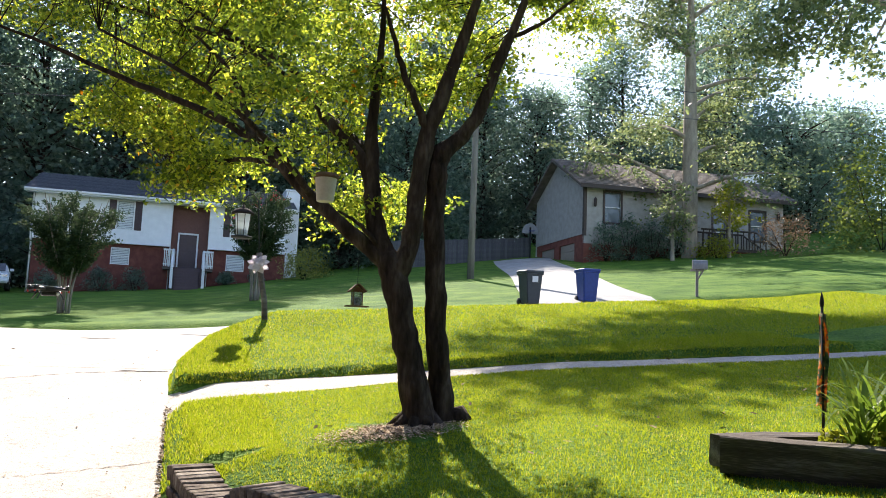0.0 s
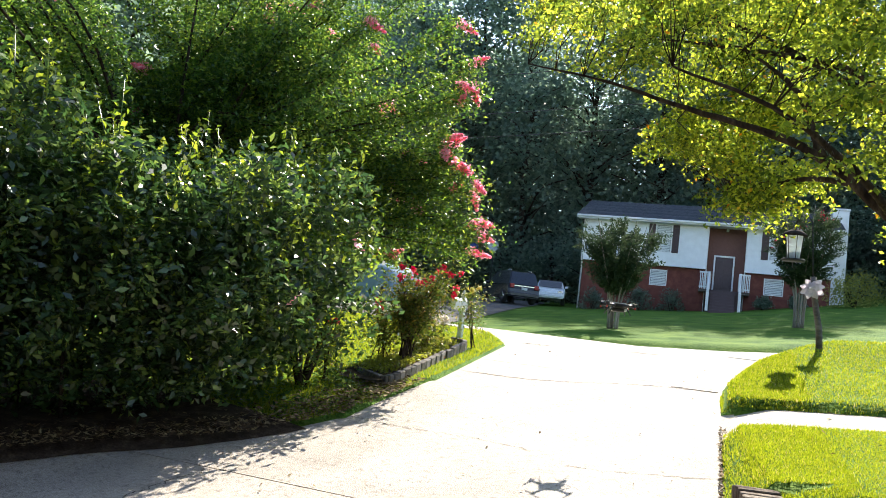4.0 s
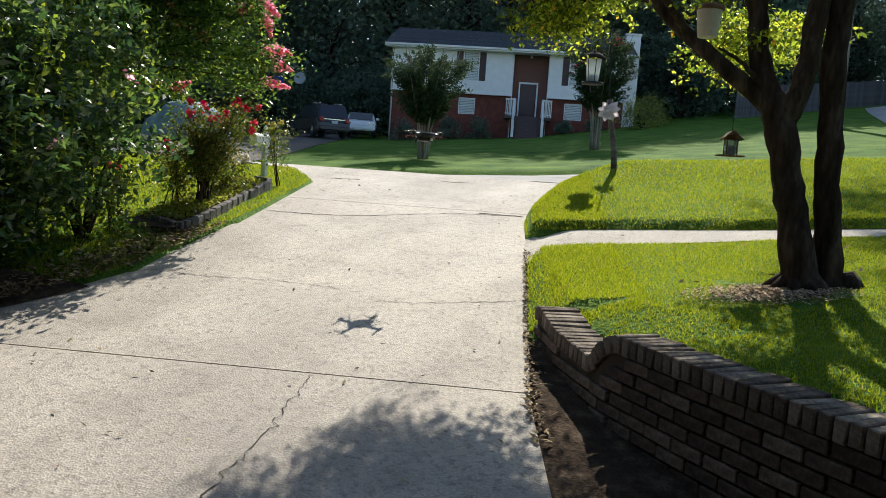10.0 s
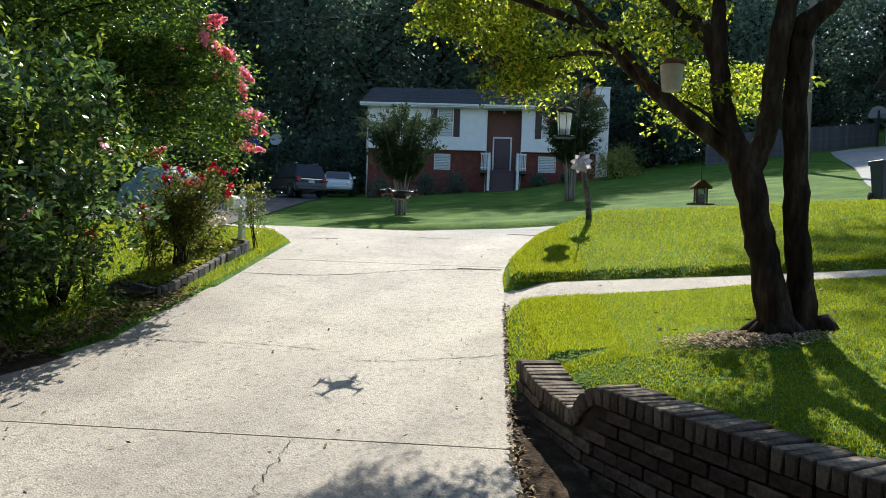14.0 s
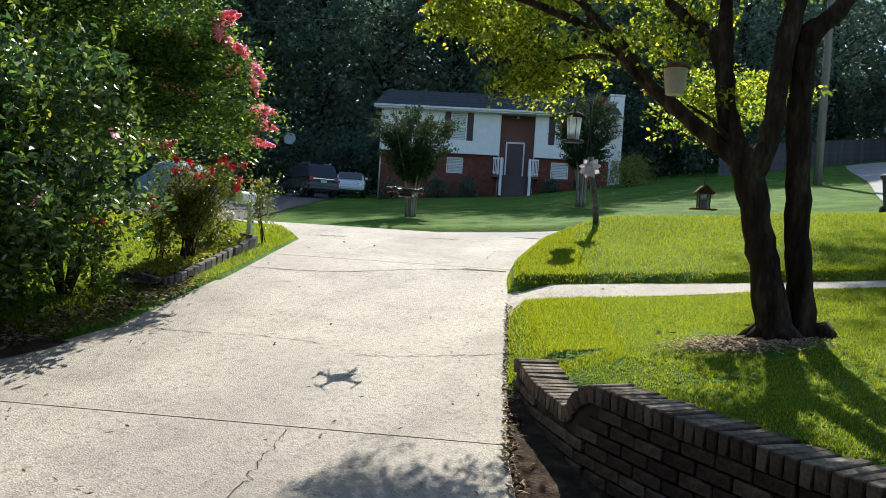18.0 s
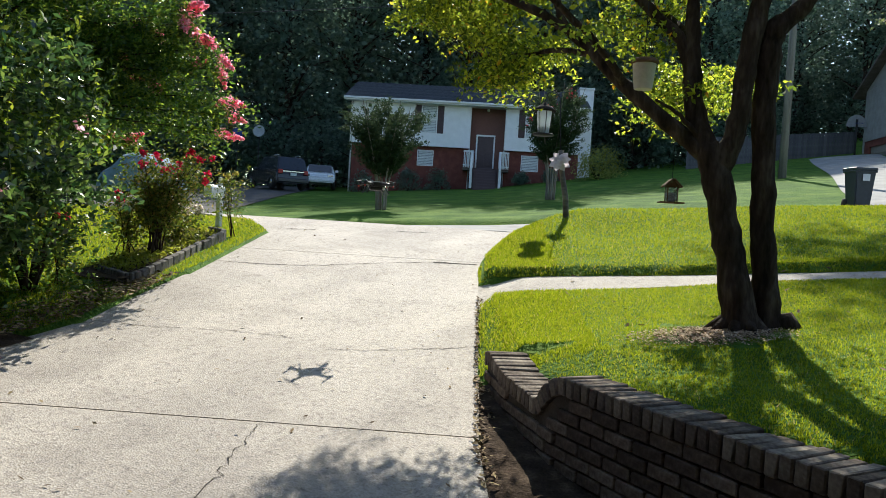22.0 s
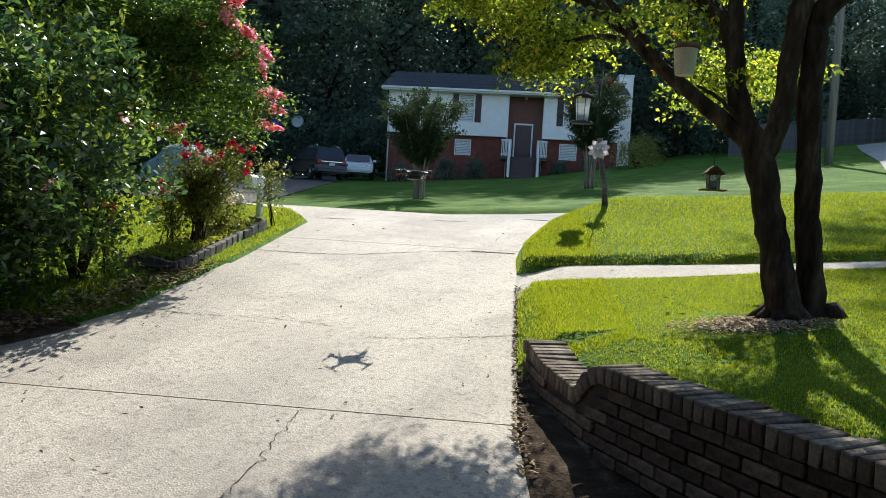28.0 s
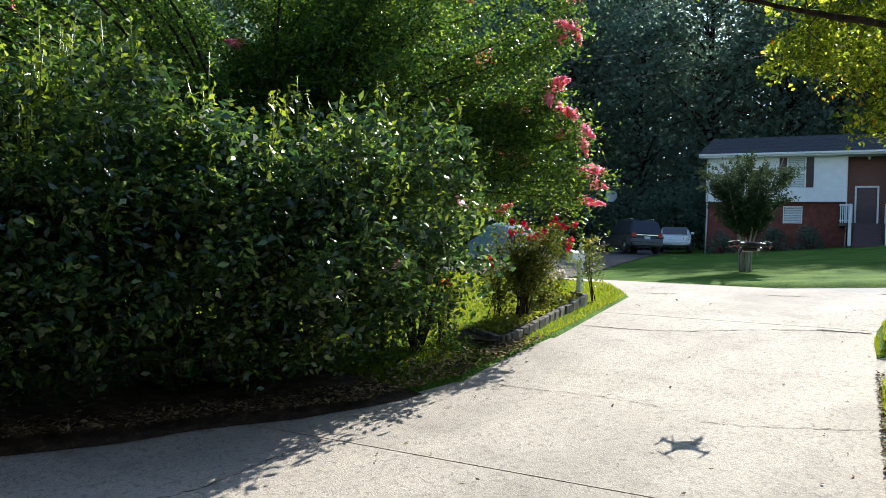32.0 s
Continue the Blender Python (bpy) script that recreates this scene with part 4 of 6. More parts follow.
prof = [(-.6, 4.05), (3.7, 6.25), (8, 4.05), (8, 3.92), (3.7, 6.1), (-.6, 3.92)]
A = [rf.verts.new((-.5, y, z)) for y, z in prof]
B = [rf.verts.new((12.5, y, z)) for y, z in prof]
for i in range(6):
    rf.faces.new((A[i], A[(i + 1) % 6], B[(i + 1) % 6], B[i]))
rf.faces.new(A[::-1]), rf.faces.new(B)
roof2 = part("roof", rf, ROOF2, house2, "weathered brown shingle roof")
for j in range(18):
    t0, t1 = j / 18, (j + 1) / 18 + .004
    y0, z0, y1, z1 = -.61 + 4.3 * t0, 4.06 + 2.2 * t0, -.61 + 4.3 * t1, 4.06 + 2.2 * t1
    c = bmesh.new()
    vs = [c.verts.new(v) for v in ((-.52, y0, z0 + .03), (12.52, y0, z0 + .03), (12.52, y1, z1 + .012), (-.52, y1, z1 + .012), (-.52, y0, z0), (12.52, y0, z0))]
    c.faces.new(vs[:4]), c.faces.new((vs[4], vs[5], vs[1], vs[0]))
    part("shingle_course", c, ROOF2, roof2)
part("fascia", box(-.5, 12.5, -.64, -.6, 3.86, 4.08), DARKWOOD, house2)
part("corner_post", box(-.06, .1, -.08, .1, 1.4, 4.1), DARKWOOD, house2)
for px_ in (.55, 11.6):
    part("wall_lamp", lathe([(.03, -.25), (.07, -.2), (.10, .15), (.02, .28)], 8), DARKWOOD, house2, m=pose(px_, -.16, 3.2))
chim2 = part("chimney", box(11.0, 12.2, 2.4, 3.6, 4.0, 6.3), SIDING, house2, "pale sided chimney")
part("chimney_cap", box(10.9, 12.3, 2.3, 3.7, 6.3, 6.42), DARKWOOD, chim2)
porch = thing("porch_stairs", 7.6, 40.3, 5.6, "dark wooden porch with stairs and railing on brick base", "stairs", yaw=12.7)
part("deck", box(5.8, 9.3, -1.5, -.02, .9, 1.05), DARKWOOD, porch)
part("base", box(6.0, 9.2, -1.4, -.05, -2, .9), BRICK_FAR, porch)
for j in range(6):
    part("step", box(9.3 + .28 * j, 9.6 + .28 * j, -1.4, -.3, -1.2, .85 - .16 * j), DARKWOOD, porch)
for y in (-1.45, -.25):
    part("handrail", tube([(6, y, 2.0), (9.25, y, 2.0), (10.9, y, 1.05)], .05, 6), DARKWOOD, porch)
    for j in range(14):
        x = 6.1 + j * .34
        z = 1.05 if x < 9.25 else 1.05 - (x - 9.25) * .57
        part("baluster", box(x, x + .05, y - .02, y + .02, z, z + .95), DARKWOOD, porch)

# ---- woods behind the houses ----
def woods_tree(seed, h, r, base, n, leaf, material, label):
    g = np.random.default_rng(seed)
    ob = thing("woods_tree", 0, 0, 0, label, "tree", "woods behind the houses")
    pts = spline([(0, 0, -0.5, .30), (.15, .1, h * .3, .22), (-.15, .2, h * .6, .15), (.1, 0, h * .95, .04)], 4)
    part("trunk", tube([tuple(p[:3]) for p in pts], [p[3] for p in pts], 7), BARK, ob)
    lb = bmesh.new()
    ctr = []
    for k in range(n // 16):
        f = g.uniform(0, 1) ** 0.85
        z = base + (h - base) * f
        rr = r * (0.45 + 0.65 * math.sin(math.pi * min(1, 0.15 + 0.85 * f) ** 0.9)) * g.uniform(0.25, 1.08)
        a = g.uniform(0, 2 * math.pi)
        ctr.append((rr * math.cos(a), rr * math.sin(a), z))
        if k % 9 == 0:
            tube([(0, 0, max(.5, z - rr * .5)), (rr * .5 * math.cos(a), rr * .5 * math.sin(a), z - rr * .15), ctr[-1]], [.08, .05, .015], 5, lb)
    part("branch_work", lb, BARK, ob)["kind"] = "stuff"
    c = np.repeat(np.array(ctr), 16, 0)
    c = c + g.normal(size=c.shape) * np.array((.55, .55, .34))
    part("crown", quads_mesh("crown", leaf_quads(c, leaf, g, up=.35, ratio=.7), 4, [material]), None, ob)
    return ob


WOOD = "tall dark woodland tree in dense leaf behind the houses"
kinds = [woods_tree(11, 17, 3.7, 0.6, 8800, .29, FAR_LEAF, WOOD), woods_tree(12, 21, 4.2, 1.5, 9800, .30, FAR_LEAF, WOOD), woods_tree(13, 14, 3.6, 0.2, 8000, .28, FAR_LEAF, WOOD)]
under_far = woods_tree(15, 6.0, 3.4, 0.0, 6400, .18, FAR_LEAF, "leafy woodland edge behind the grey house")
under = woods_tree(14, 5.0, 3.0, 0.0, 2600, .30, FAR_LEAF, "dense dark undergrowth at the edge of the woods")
g = np.random.default_rng(5)
spots = []
for s0, du, ua, ub in ((61, 4.8, -40, 52), (69, 5.6, -46, 56), (76, 4.6, 2, 44), (84, 6.5, -60, 64)):
    for u in np.arange(ua, ub, du):
        spots.append((u + g.uniform(-1.2, 1.2), s0 + g.uniform(-2, 2)))
for k in range(14):     # along the far side of the yards
    spots.append((-24 - g.uniform(0, 10), 14 + k * 4.2 + g.uniform(-1, 1)))
for k in range(9):      # the trees of the next garden, behind the hedge
    spots.append((-12.5 - g.uniform(0, 5), -1 + k * 2.6 + g.uniform(-1, 1)))
for u, s in ((13.0, 48), (15.5, 50), (11, 55), (14.5, 55), (8, 58), (36, 45), (40, 42), (38, 52), (33, 55), (26, 56), (22, 58), (46, 44), (9.6, 53)):
    spots.append((u, s))
used = set()
for i, (u, s) in enumerate(spots):
    x, y = XY(u, s)
    z = float(terrain(u, s)) - 0.3
    m = pose(x, y, z, 0, 0, g.uniform(0, 360))
    sc = g.uniform(1.3, 1.75) if u < 4 else g.uniform(.95, 1.15)
    if u < -18:
        sc = g.uniform(.9, 1.3) if s < 58 else g.uniform(1.35, 1.8)
    elif s < 24:
        sc = g.uniform(.5, .7)
    if u > 31:
        sc = g.uniform(.42, .54)
    if 6 < u < 40 and 40 < s < 60:
        sc = g.uniform(.8, 1.0)
    k = kinds[i % 3]
    if i % 3 not in used:
        used.add(i % 3)
        c = k
        c.matrix_basis = m
    else:
        c = copy_thing(k, m)
    c.scale = (sc, sc, sc)
first = True
for u, s in ((33, 52), (37, 47), (41, 45), (45, 46), (39, 53), (49, 47), (35, 58), (44, 55)):
    x, y = XY(u, s)
    m = pose(x, y, float(terrain(u, s)) - .3, 0, 0, g.uniform(0, 360))
    if u == 33:
        c = under_far
        c.matrix_basis = m
    else:
        c = copy_thing(under_far, m)
    sc = g.uniform(1.1, 1.6)
    c.scale = (sc, sc, sc)
for u in np.arange(-34, 44, 3.6):
    s = 56 + g.uniform(-1.5, 1.5)
    if 18 < u < 34:
        s += 4
    x, y = XY(u, s)
    m = pose(x, y, float(terrain(u, s)) - .3, 0, 0, g.uniform(0, 360))
    if first:
        under.matrix_basis = m
        first = False
    else:
        copy_thing(under, m)

# ---- trees of the far yards ----
YARD_LEAF = leaf_material("yard_leaf", [(0.0, (0.07, 0.105, 0.055)), (0.6, (0.13, 0.17, 0.075)), (1.0, (0.21, 0.25, 0.10))], .5, rough=.5, glow=1.9, spec=.35)
DUSTY_LEAF = leaf_material("myrtle_far_leaf", [(0.0, (0.03, 0.055, 0.03)), (1.0, (0.075, 0.11, 0.05))], .35, rough=.75, glow=1.3, spec=.1)
PALEBARK = surface("pale_bark", [(0.3, (0.20, 0.165, 0.13)), (0.7, (0.36, 0.31, 0.25))], scale=6, rough=.85, bump=.3, stretch=(1, 1, .3))


def vase_tree(u, s, h, r, blooms, label):
    x, y = XY(u, s)
    ob = thing("crape_myrtle", x, y, float(terrain(u, s)), label, "tree", "crape myrtles on the far lawn")
    g = np.random.default_rng(int(u * 10) + 99)
    ctr = []
    for k in range(7):
        a = 2 * math.pi * k / 7 + g.uniform(-.3, .3)
        t = np.array((math.cos(a), math.sin(a)))
        e = g.uniform(.3, .6) * r
        pts = spline([(*(t * .13), -.05, .034), (*(t * .2), h * .25, .028), (*(t * e), h * .55, .02), (*(t * e * 1.7), h * .9, .008)], 4)
        part("trunk", tube([tuple(p[:3]) for p in pts], [p[3] for p in pts], 6), PALEBARK, ob)
    for k in range(430):
        f = g.uniform(0, 1)
        a = g.uniform(0, 2 * math.pi)
        w = math.sqrt(g.uniform(0, 1.0))
        rr = r * (.22 + .78 * f ** .8) * w
        z = h * (.29 + .55 * f * (1 - .22 * w * w))
        d = np.array((math.cos(a) * (.25 + .75 * w), math.sin(a) * (.25 + .75 * w), 1.0))
        for j in range(5 if k % 3 else 9):
            ctr.append(np.array((rr * math.cos(a), rr * math.sin(a), z)) + d * j * .07 - np.array((0, 0, .004 * j * j)))
    c = np.repeat(np.array(ctr), 9, 0)
    c = c + g.normal(size=c.shape) * .04
    part("crown", quads_mesh("crown", leaf_quads(c, .075, g, droop=-.3), 4, [DUSTY_LEAF]), None, ob)
    for k in range(blooms):
        a, z = g.uniform(0, 6.3), h * g.uniform(.6, .95)
        p = np.array((r * .7 * math.cos(a), r * .7 * math.sin(a), z)) + g.normal(size=(34, 3)) * .09
        part("blossom", quads_mesh("blossom", leaf_quads(p, .06, g, ratio=.9), 4, [RED]), None, ob)
    return ob


vase_tree(-3.1, 22.3, 3.4, 1.0, 0, "young multi-stemmed crape myrtle with dusky leaves on the far lawn")
vase_tree(2.05, 26.2, 4.2, 1.05, 3, "multi-stemmed crape myrtle with a few red blooms on the far lawn")


def bush(u, s, r, h, material, label, name="bush", n=60, leaf=.1, dz=0.0, group=""):
    x, y = XY(u, s)
    ob = thing(name, x, y, float(terrain(u, s)) + dz, label, "bush", group)
    g = np.random.default_rng(int(abs(u * 37 + s * 11)) + 3)
    a, f, q = g.uniform(0, 2 * math.pi, n), g.uniform(0, 1, n), np.sqrt(g.uniform(.15, 1, n))
    c = np.stack([r * q * np.cos(a) * np.sqrt(1 - (f * .95) ** 2), r * q * np.sin(a) * np.sqrt(1 - (f * .95) ** 2), h * f * (.8 + .3 * g.uniform(0, 1, n))], -1)
    c = np.repeat(c, 22, 0)
    c = c + g.normal(size=c.shape) * np.array((.16, .16, .13)) * r
    for k in range(6):
        b = 2 * math.pi * k / 6
        part("stem", tube([(0, 0, -.1), (r * .3 * math.cos(b), r * .3 * math.sin(b), h * .4), (r * .5 * math.cos(b), r * .5 * math.sin(b), h * .75)], [.03, .02, .008], 5), BARK, ob)
    part("foliage", quads_mesh("foliage", leaf_quads(c, leaf, g), 4, [material]), None, ob)
    return ob


BRIGHT_YARD = leaf_material("thicket_leaf", [(0.0, (0.04, 0.075, 0.02)), (1.0, (0.15, 0.19, 0.04))], .5, rough=.6, glow=1.7, spec=.2)
OLIVE_LEAF = leaf_material("olive_leaf", [(0.0, (0.14, 0.17, 0.04)), (1.0, (0.31, 0.32, 0.09))], .5, glow=1.9)
RUSTY_LEAF = leaf_material("rusty_leaf", [(0.0, (0.16, 0.11, 0.06)), (1.0, (0.28, 0.20, 0.12))], .3, glow=1.3)
BRIGHT_LEAF = leaf_material("bright_leaf", [(0.0, (0.14, 0.18, 0.02)), (1.0, (0.26, 0.28, 0.04))], .5, glow=1.7)
for u, r in ((-7.3, .75), (-4.7, .8), (-2.9, .75), (1.9, .5), (3.6, .45)):
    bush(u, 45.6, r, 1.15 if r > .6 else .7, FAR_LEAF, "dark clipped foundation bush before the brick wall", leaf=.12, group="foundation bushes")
bush(6.0, 43.4, 1.35, 1.6, OLIVE_LEAF, "rounded olive-yellow bush at the end of the house", n=110, leaf=.13)
for k in range(4):
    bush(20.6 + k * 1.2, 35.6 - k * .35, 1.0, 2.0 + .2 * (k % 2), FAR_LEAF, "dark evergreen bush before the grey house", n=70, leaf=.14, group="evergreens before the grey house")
bush(28.2, 31.2, 1.5, 2.0, RUSTY_LEAF, "thin reddish-brown bush beside the porch", n=80, leaf=.12)
bush(25.3, 32.8, 1.1, 1.0, BRIGHT_LEAF, "low leafy green shrub under the oak", n=60, leaf=.14)
# big leafy bush at the far side of the grey house's yard
for k, (u, s, r, h) in enumerate(((33.2, 30.0, 2.8, 6.0), (36.5, 31, 2.8, 5.6), (40.5, 29, 3.0, 5.6))):
    bush(u, s, r, h, BRIGHT_YARD, "tall leafy shrub thicket at the yard's edge", n=150, leaf=.22, group="yard thicket")


def yard_tree(u, s, h, trunk_r, crown, n, leaf, material, label, lean=(0, 0), seed=1, fork=.5):
    x, y = XY(u, s)
    ob = thing("oak_tree", x, y, float(terrain(u, s)), label, "tree")
    g = np.random.default_rng(seed)
    pts = spline([(0, 0, -.3, trunk_r * 1.5), (0, 0, .4, trunk_r * 1.05), (lean[0] * .3, lean[1] * .3, h * .3, trunk_r), (lean[0] * .6, lean[1] * .6, h * .6, trunk_r * .7), (lean[0], lean[1], h * .97, .04)], 6)
    part("trunk", tube([tuple(p[:3]) for p in pts], [p[3] for p in pts], 12), PALEBARK, ob)
    ctr = []
    for k in range(22):
        f = g.uniform(fork, .95)
        i = int(f * (len(pts) - 1))
        st_ = pts[i][:3]
        a = g.uniform(0, 2 * math.pi)
        R = crown * g.uniform(.5, 1.0) * (1.15 - .5 * f)
        e = st_ + np.array((R * math.cos(a), R * math.sin(a), R * g.uniform(.0, .6)))
        q = spline([(*st_, trunk_r * .35), (*(st_ * .5 + e * .5 + np.array((0, 0, .4))), trunk_r * .2), (*e, .02)], 4)
        part("limb", tube([tuple(v[:3]) for v in q], [v[3] for v in q], 6), PALEBARK, ob)
        for j in range(n // 22):
            t = g.uniform(.35, 1.1)
            c = st_ * (1 - t) + e * t + g.normal(size=3) * np.array((.8, .8, .55)) * (1 if h > 8 else .35)
            if h < 8 or math.hypot(c[0], c[1]) > 1.5:
                ctr.append(c)
    c = np.repeat(np.array(ctr), 20, 0)
    c = c + g.normal(size=c.shape) * np.array((.26, .26, .17)) * (1 if h > 8 else .6)
    part("crown", quads_mesh("crown", leaf_quads(c, leaf, g, ratio=.6), 4, [material]), None, ob)
    return ob


yard_tree(24.6, 34.0, 18, .38, 6.8, 1050, .21, YARD_LEAF, "tall oak with a straight grey trunk before the grey house", seed=4, fork=.43)
yard_tree(23.0, 33.2, 4.6, .09, 1.3, 66, .16, YARD_LEAF, "small slender tree beside the oak", seed=9, fork=.4)
yard_tree(25.8, 32.4, 4.0, .08, 1.6, 66, .18, BRIGHT_LEAF, "small dogwood with bright yellow-green leaves", seed=10, fork=.6)
# tall oaks beside the lawn; high boughs above view are added to shade it
def boughs(x0, y0, h, reach, corner, per, leaf, label, seed):
    z0 = float(terrain(float(U(x0, y0)), float(S(x0, y0))))
    ob = thing("oak_tree", x0, y0, z0, label, "tree")
    g = np.random.default_rng(seed)
    part("trunk", tube([(0, 0, -.3), (0, 0, h * .3), (-.3, .3, h * .65), (-.8, .8, h)], [.45, .34, .26, .1], 10), PALEBARK, ob)
    ctr = []
    for k in range(reach[0] + (corner[0] if corner else 0)):
        if k < reach[0]:
            e = np.array((g.uniform(*reach[1]), g.uniform(*reach[2]), 0.0))
            e[2] = 1.6 + .5 * e[1] + g.uniform(.3, 1.4)
        else:
            e = np.array((g.uniform(*corner[1]), g.uniform(*corner[2]), g.uniform(*corner[3])))
        e = e - np.array((x0, y0, z0))
        st_ = np.array((-.2, .2, h * g.uniform(.45, .8)))
        q = spline([(*st_, .12), (*(st_ * .5 + e * .5 + np.array((0, 0, .8))), .06), (*e, .012)], 5)
        part("limb", tube([tuple(v[:3]) for v in q], [v[3] for v in q], 6), PALEBARK, ob)
        for j in range(per if k < reach[0] else per // 2):
            ctr.append(e + g.normal(size=3) * np.array((.75, .65, .3)) * (1 if k < reach[0] else .8) + np.array((0, 0, .35)))
    c = np.repeat(np.array(ctr), 26, 0)
    c = c + g.normal(size=c.shape) * np.array((.22, .22, .12))
    part("crown", quads_mesh("crown", leaf_quads(c, leaf, g, ratio=.6), 4, [YARD_LEAF]), None, ob)


boughs(12.0, 13.5, 13, (14, (-2.6, 4.5), (21.5, 28.0)), None, 30, .17, "unseen oak added beside the lawn to cast dappled shade", 31)
boughs(13.2, 18.8, 15, (24, (0.5, 7.5), (21, 30)), (9, (8.2, 11.2), (17, 20), (8.4, 10.6)), 30, .17, "large oak whose boughs hang over the upper lawn", 32)

# ---- street furniture ----
BIN_G = plain("dark_grey_plastic", (0.035, 0.045, 0.055), .5)
BIN_B = plain("blue_plastic", (0.02, 0.05, 0.22), .45)
BLACK = plain("black_rubber", (0.02, 0.02, 0.02), .7)


def wheelie_bin(u, s, material, label, yaw, badge):
    x, y = XY(u, s)
    ob = thing("wheelie_bin", x, y, float(terrain(u, s)), label, "bin", "bins at the kerb", yaw=yaw)
    b = bmesh.new()
    lo = [b.verts.new(p) for p in ((-.24, -.27, .05), (.24, -.27, .05), (.24, .27, .05), (-.24, .27, .05))]
    hi = [b.verts.new(p) for p in ((-.31, -.36, .98), (.31, -.36, .98), (.31, .36, .98), (-.31, .36, .98))]
    b.faces.new(lo[::-1]), b.faces.new(hi)
    for i in range(4):
        b.faces.new((lo[i], lo[(i + 1) % 4], hi[(i + 1) % 4], hi[i]))
    bmesh.ops.bevel(b, geom=b.edges[:], offset=.03, segments=2, affect="EDGES")
    part("body", b, material, ob)
    part("rim", box(-.34, .34, -.39, .39, .95, 1.0, .015), material, ob)
    ld = box(-.34, .34, -.40, .42, 1.0, 1.07, .03, segs=2)
    for v in ld.verts:
        v.co.z += .05 * (1 - (v.co.x / .34) ** 2) * (v.co.z > 1.03)
    part("lid", ld, material, ob)
    part("handle", tube([(-.28, .44, .98), (.28, .44, .98)], .018, 8), material, ob)
    for a in (-.27, .27):
        w = lathe([(.02, -.025), (.12, -.025), (.13, 0), (.12, .025), (.02, .025)], 14)
        part("wheel", w, BLACK, ob, m=pose(a, .30, .12, 0, 90, 0))
    ob.scale = (.72, .72, .82)
    if badge:
        part("badge", box(-.11, .11, -.385, -.372, .72, .90, 0), BLIND, ob, "white square sticker")
    return ob


wheelie_bin(8.15, 17.75, BIN_G, "dark grey wheeled rubbish bin with a white sticker", DRIVE_YAW + 4, True)
wheelie_bin(9.75, 17.72, BIN_B, "blue wheeled recycling bin with a closed lid", DRIVE_YAW - 3, False)
STEEL = plain("grey_metal", (0.20, 0.20, 0.21), .4, metal=.6)
POLEWOOD = surface("pole_wood", [(0.3, (0.13, 0.12, 0.11)), (0.7, (0.24, 0.225, 0.205))], scale=4, rough=.9, bump=.4, stretch=(2, 2, .15))


def mail_dome(w, h, l):
    """A letter box with a rounded top."""
    b = bmesh.new()
    n = 10
    prof = [(-w / 2, 0)] + [(-w / 2 * math.cos(math.pi * k / n), h - w / 2 + w / 2 * math.sin(math.pi * k / n)) for k in range(n + 1)] + [(w / 2, 0)]
    a = [b.verts.new((x, -l / 2, z)) for x, z in prof]
    c = [b.verts.new((x, l / 2, z)) for x, z in prof]
    for i in range(len(prof)):
        b.faces.new((a[i], a[(i + 1) % len(prof)], c[(i + 1) % len(prof)], c[i]))
    b.faces.new(a[::-1]), b.faces.new(c)
    return b


x, y = XY(13.2, 17.85)
box2 = thing("letter_box", x, y, float(terrain(13.2, 17.85)), "grey metal letter box on a wooden post", "letter box", yaw=DRIVE_YAW + 60)
part("post", box(-.05, .05, -.05, .05, -.2, .85, .008), POLEWOOD, box2)
part("arm", box(-.04, .04, -.25, .25, .80, .86), POLEWOOD, box2)
part("brace", tube([(0, 0, .5), (0, -.22, .82)], .03, 6), POLEWOOD, box2)
part("box", mail_dome(.24, .30, .55), STEEL, box2, m=pose(0, -.1, .86))
part("flag", box(.122, .13, .05, .08, .98, 1.22), BIN_B, box2)
box2.scale = (.72, .72, .86)

pu, ps = 11.4, 31.0
px0, py0 = XY(pu, ps)
pz0 = float(terrain(pu, ps))
pole = thing("utility_pole", px0, py0, pz0, "weathered grey wooden utility pole", "pole")
part("shaft", tube([(0, 0, -.5), (0, 0, 5), (0, 0, 11)], [.16, .14, .11], 12), POLEWOOD, pole)
part("crossarm", box(-1.1, 1.1, -.06, .06, 10.2, 10.35), POLEWOOD, pole)
CABLE = plain("black_cable", (0.05, 0.05, 0.055), .6)
for k, (z, u2, s2) in enumerate(((10.4, -60, 33), (8.6, -60, 32), (7.6, -60, 32.5), (9.5, 70, 27), (8.2, 70, 27))):
    x1, y1 = XY(u2, s2)
    z1 = float(terrain(u2, s2)) + z - 1.0
    pts = [(px0 + (x1 - px0) * t, py0 + (y1 - py0) * t, pz0 + z + (z1 - pz0 - z) * t - 5.0 * t * (1 - t)) for t in np.linspace(0, 1, 15)]
    me = bpy.data.meshes.new("power_cable")
    b = tube(pts, .016, 5)
    b.to_mesh(me)
    b.free()
    me.materials.append(CABLE)
    tagged(new("power_cable", me), "thin black overhead power cable", "cable", "overhead cables")

# neighbour's driveway up to the garage, and the fence beside it
ASPH2 = surface("pale_driveway", [(0.3, (0.26, 0.26, 0.25)), (0.7, (0.38, 0.37, 0.35))], scale=1.5, fine=40, rough=.9, bump=.3)


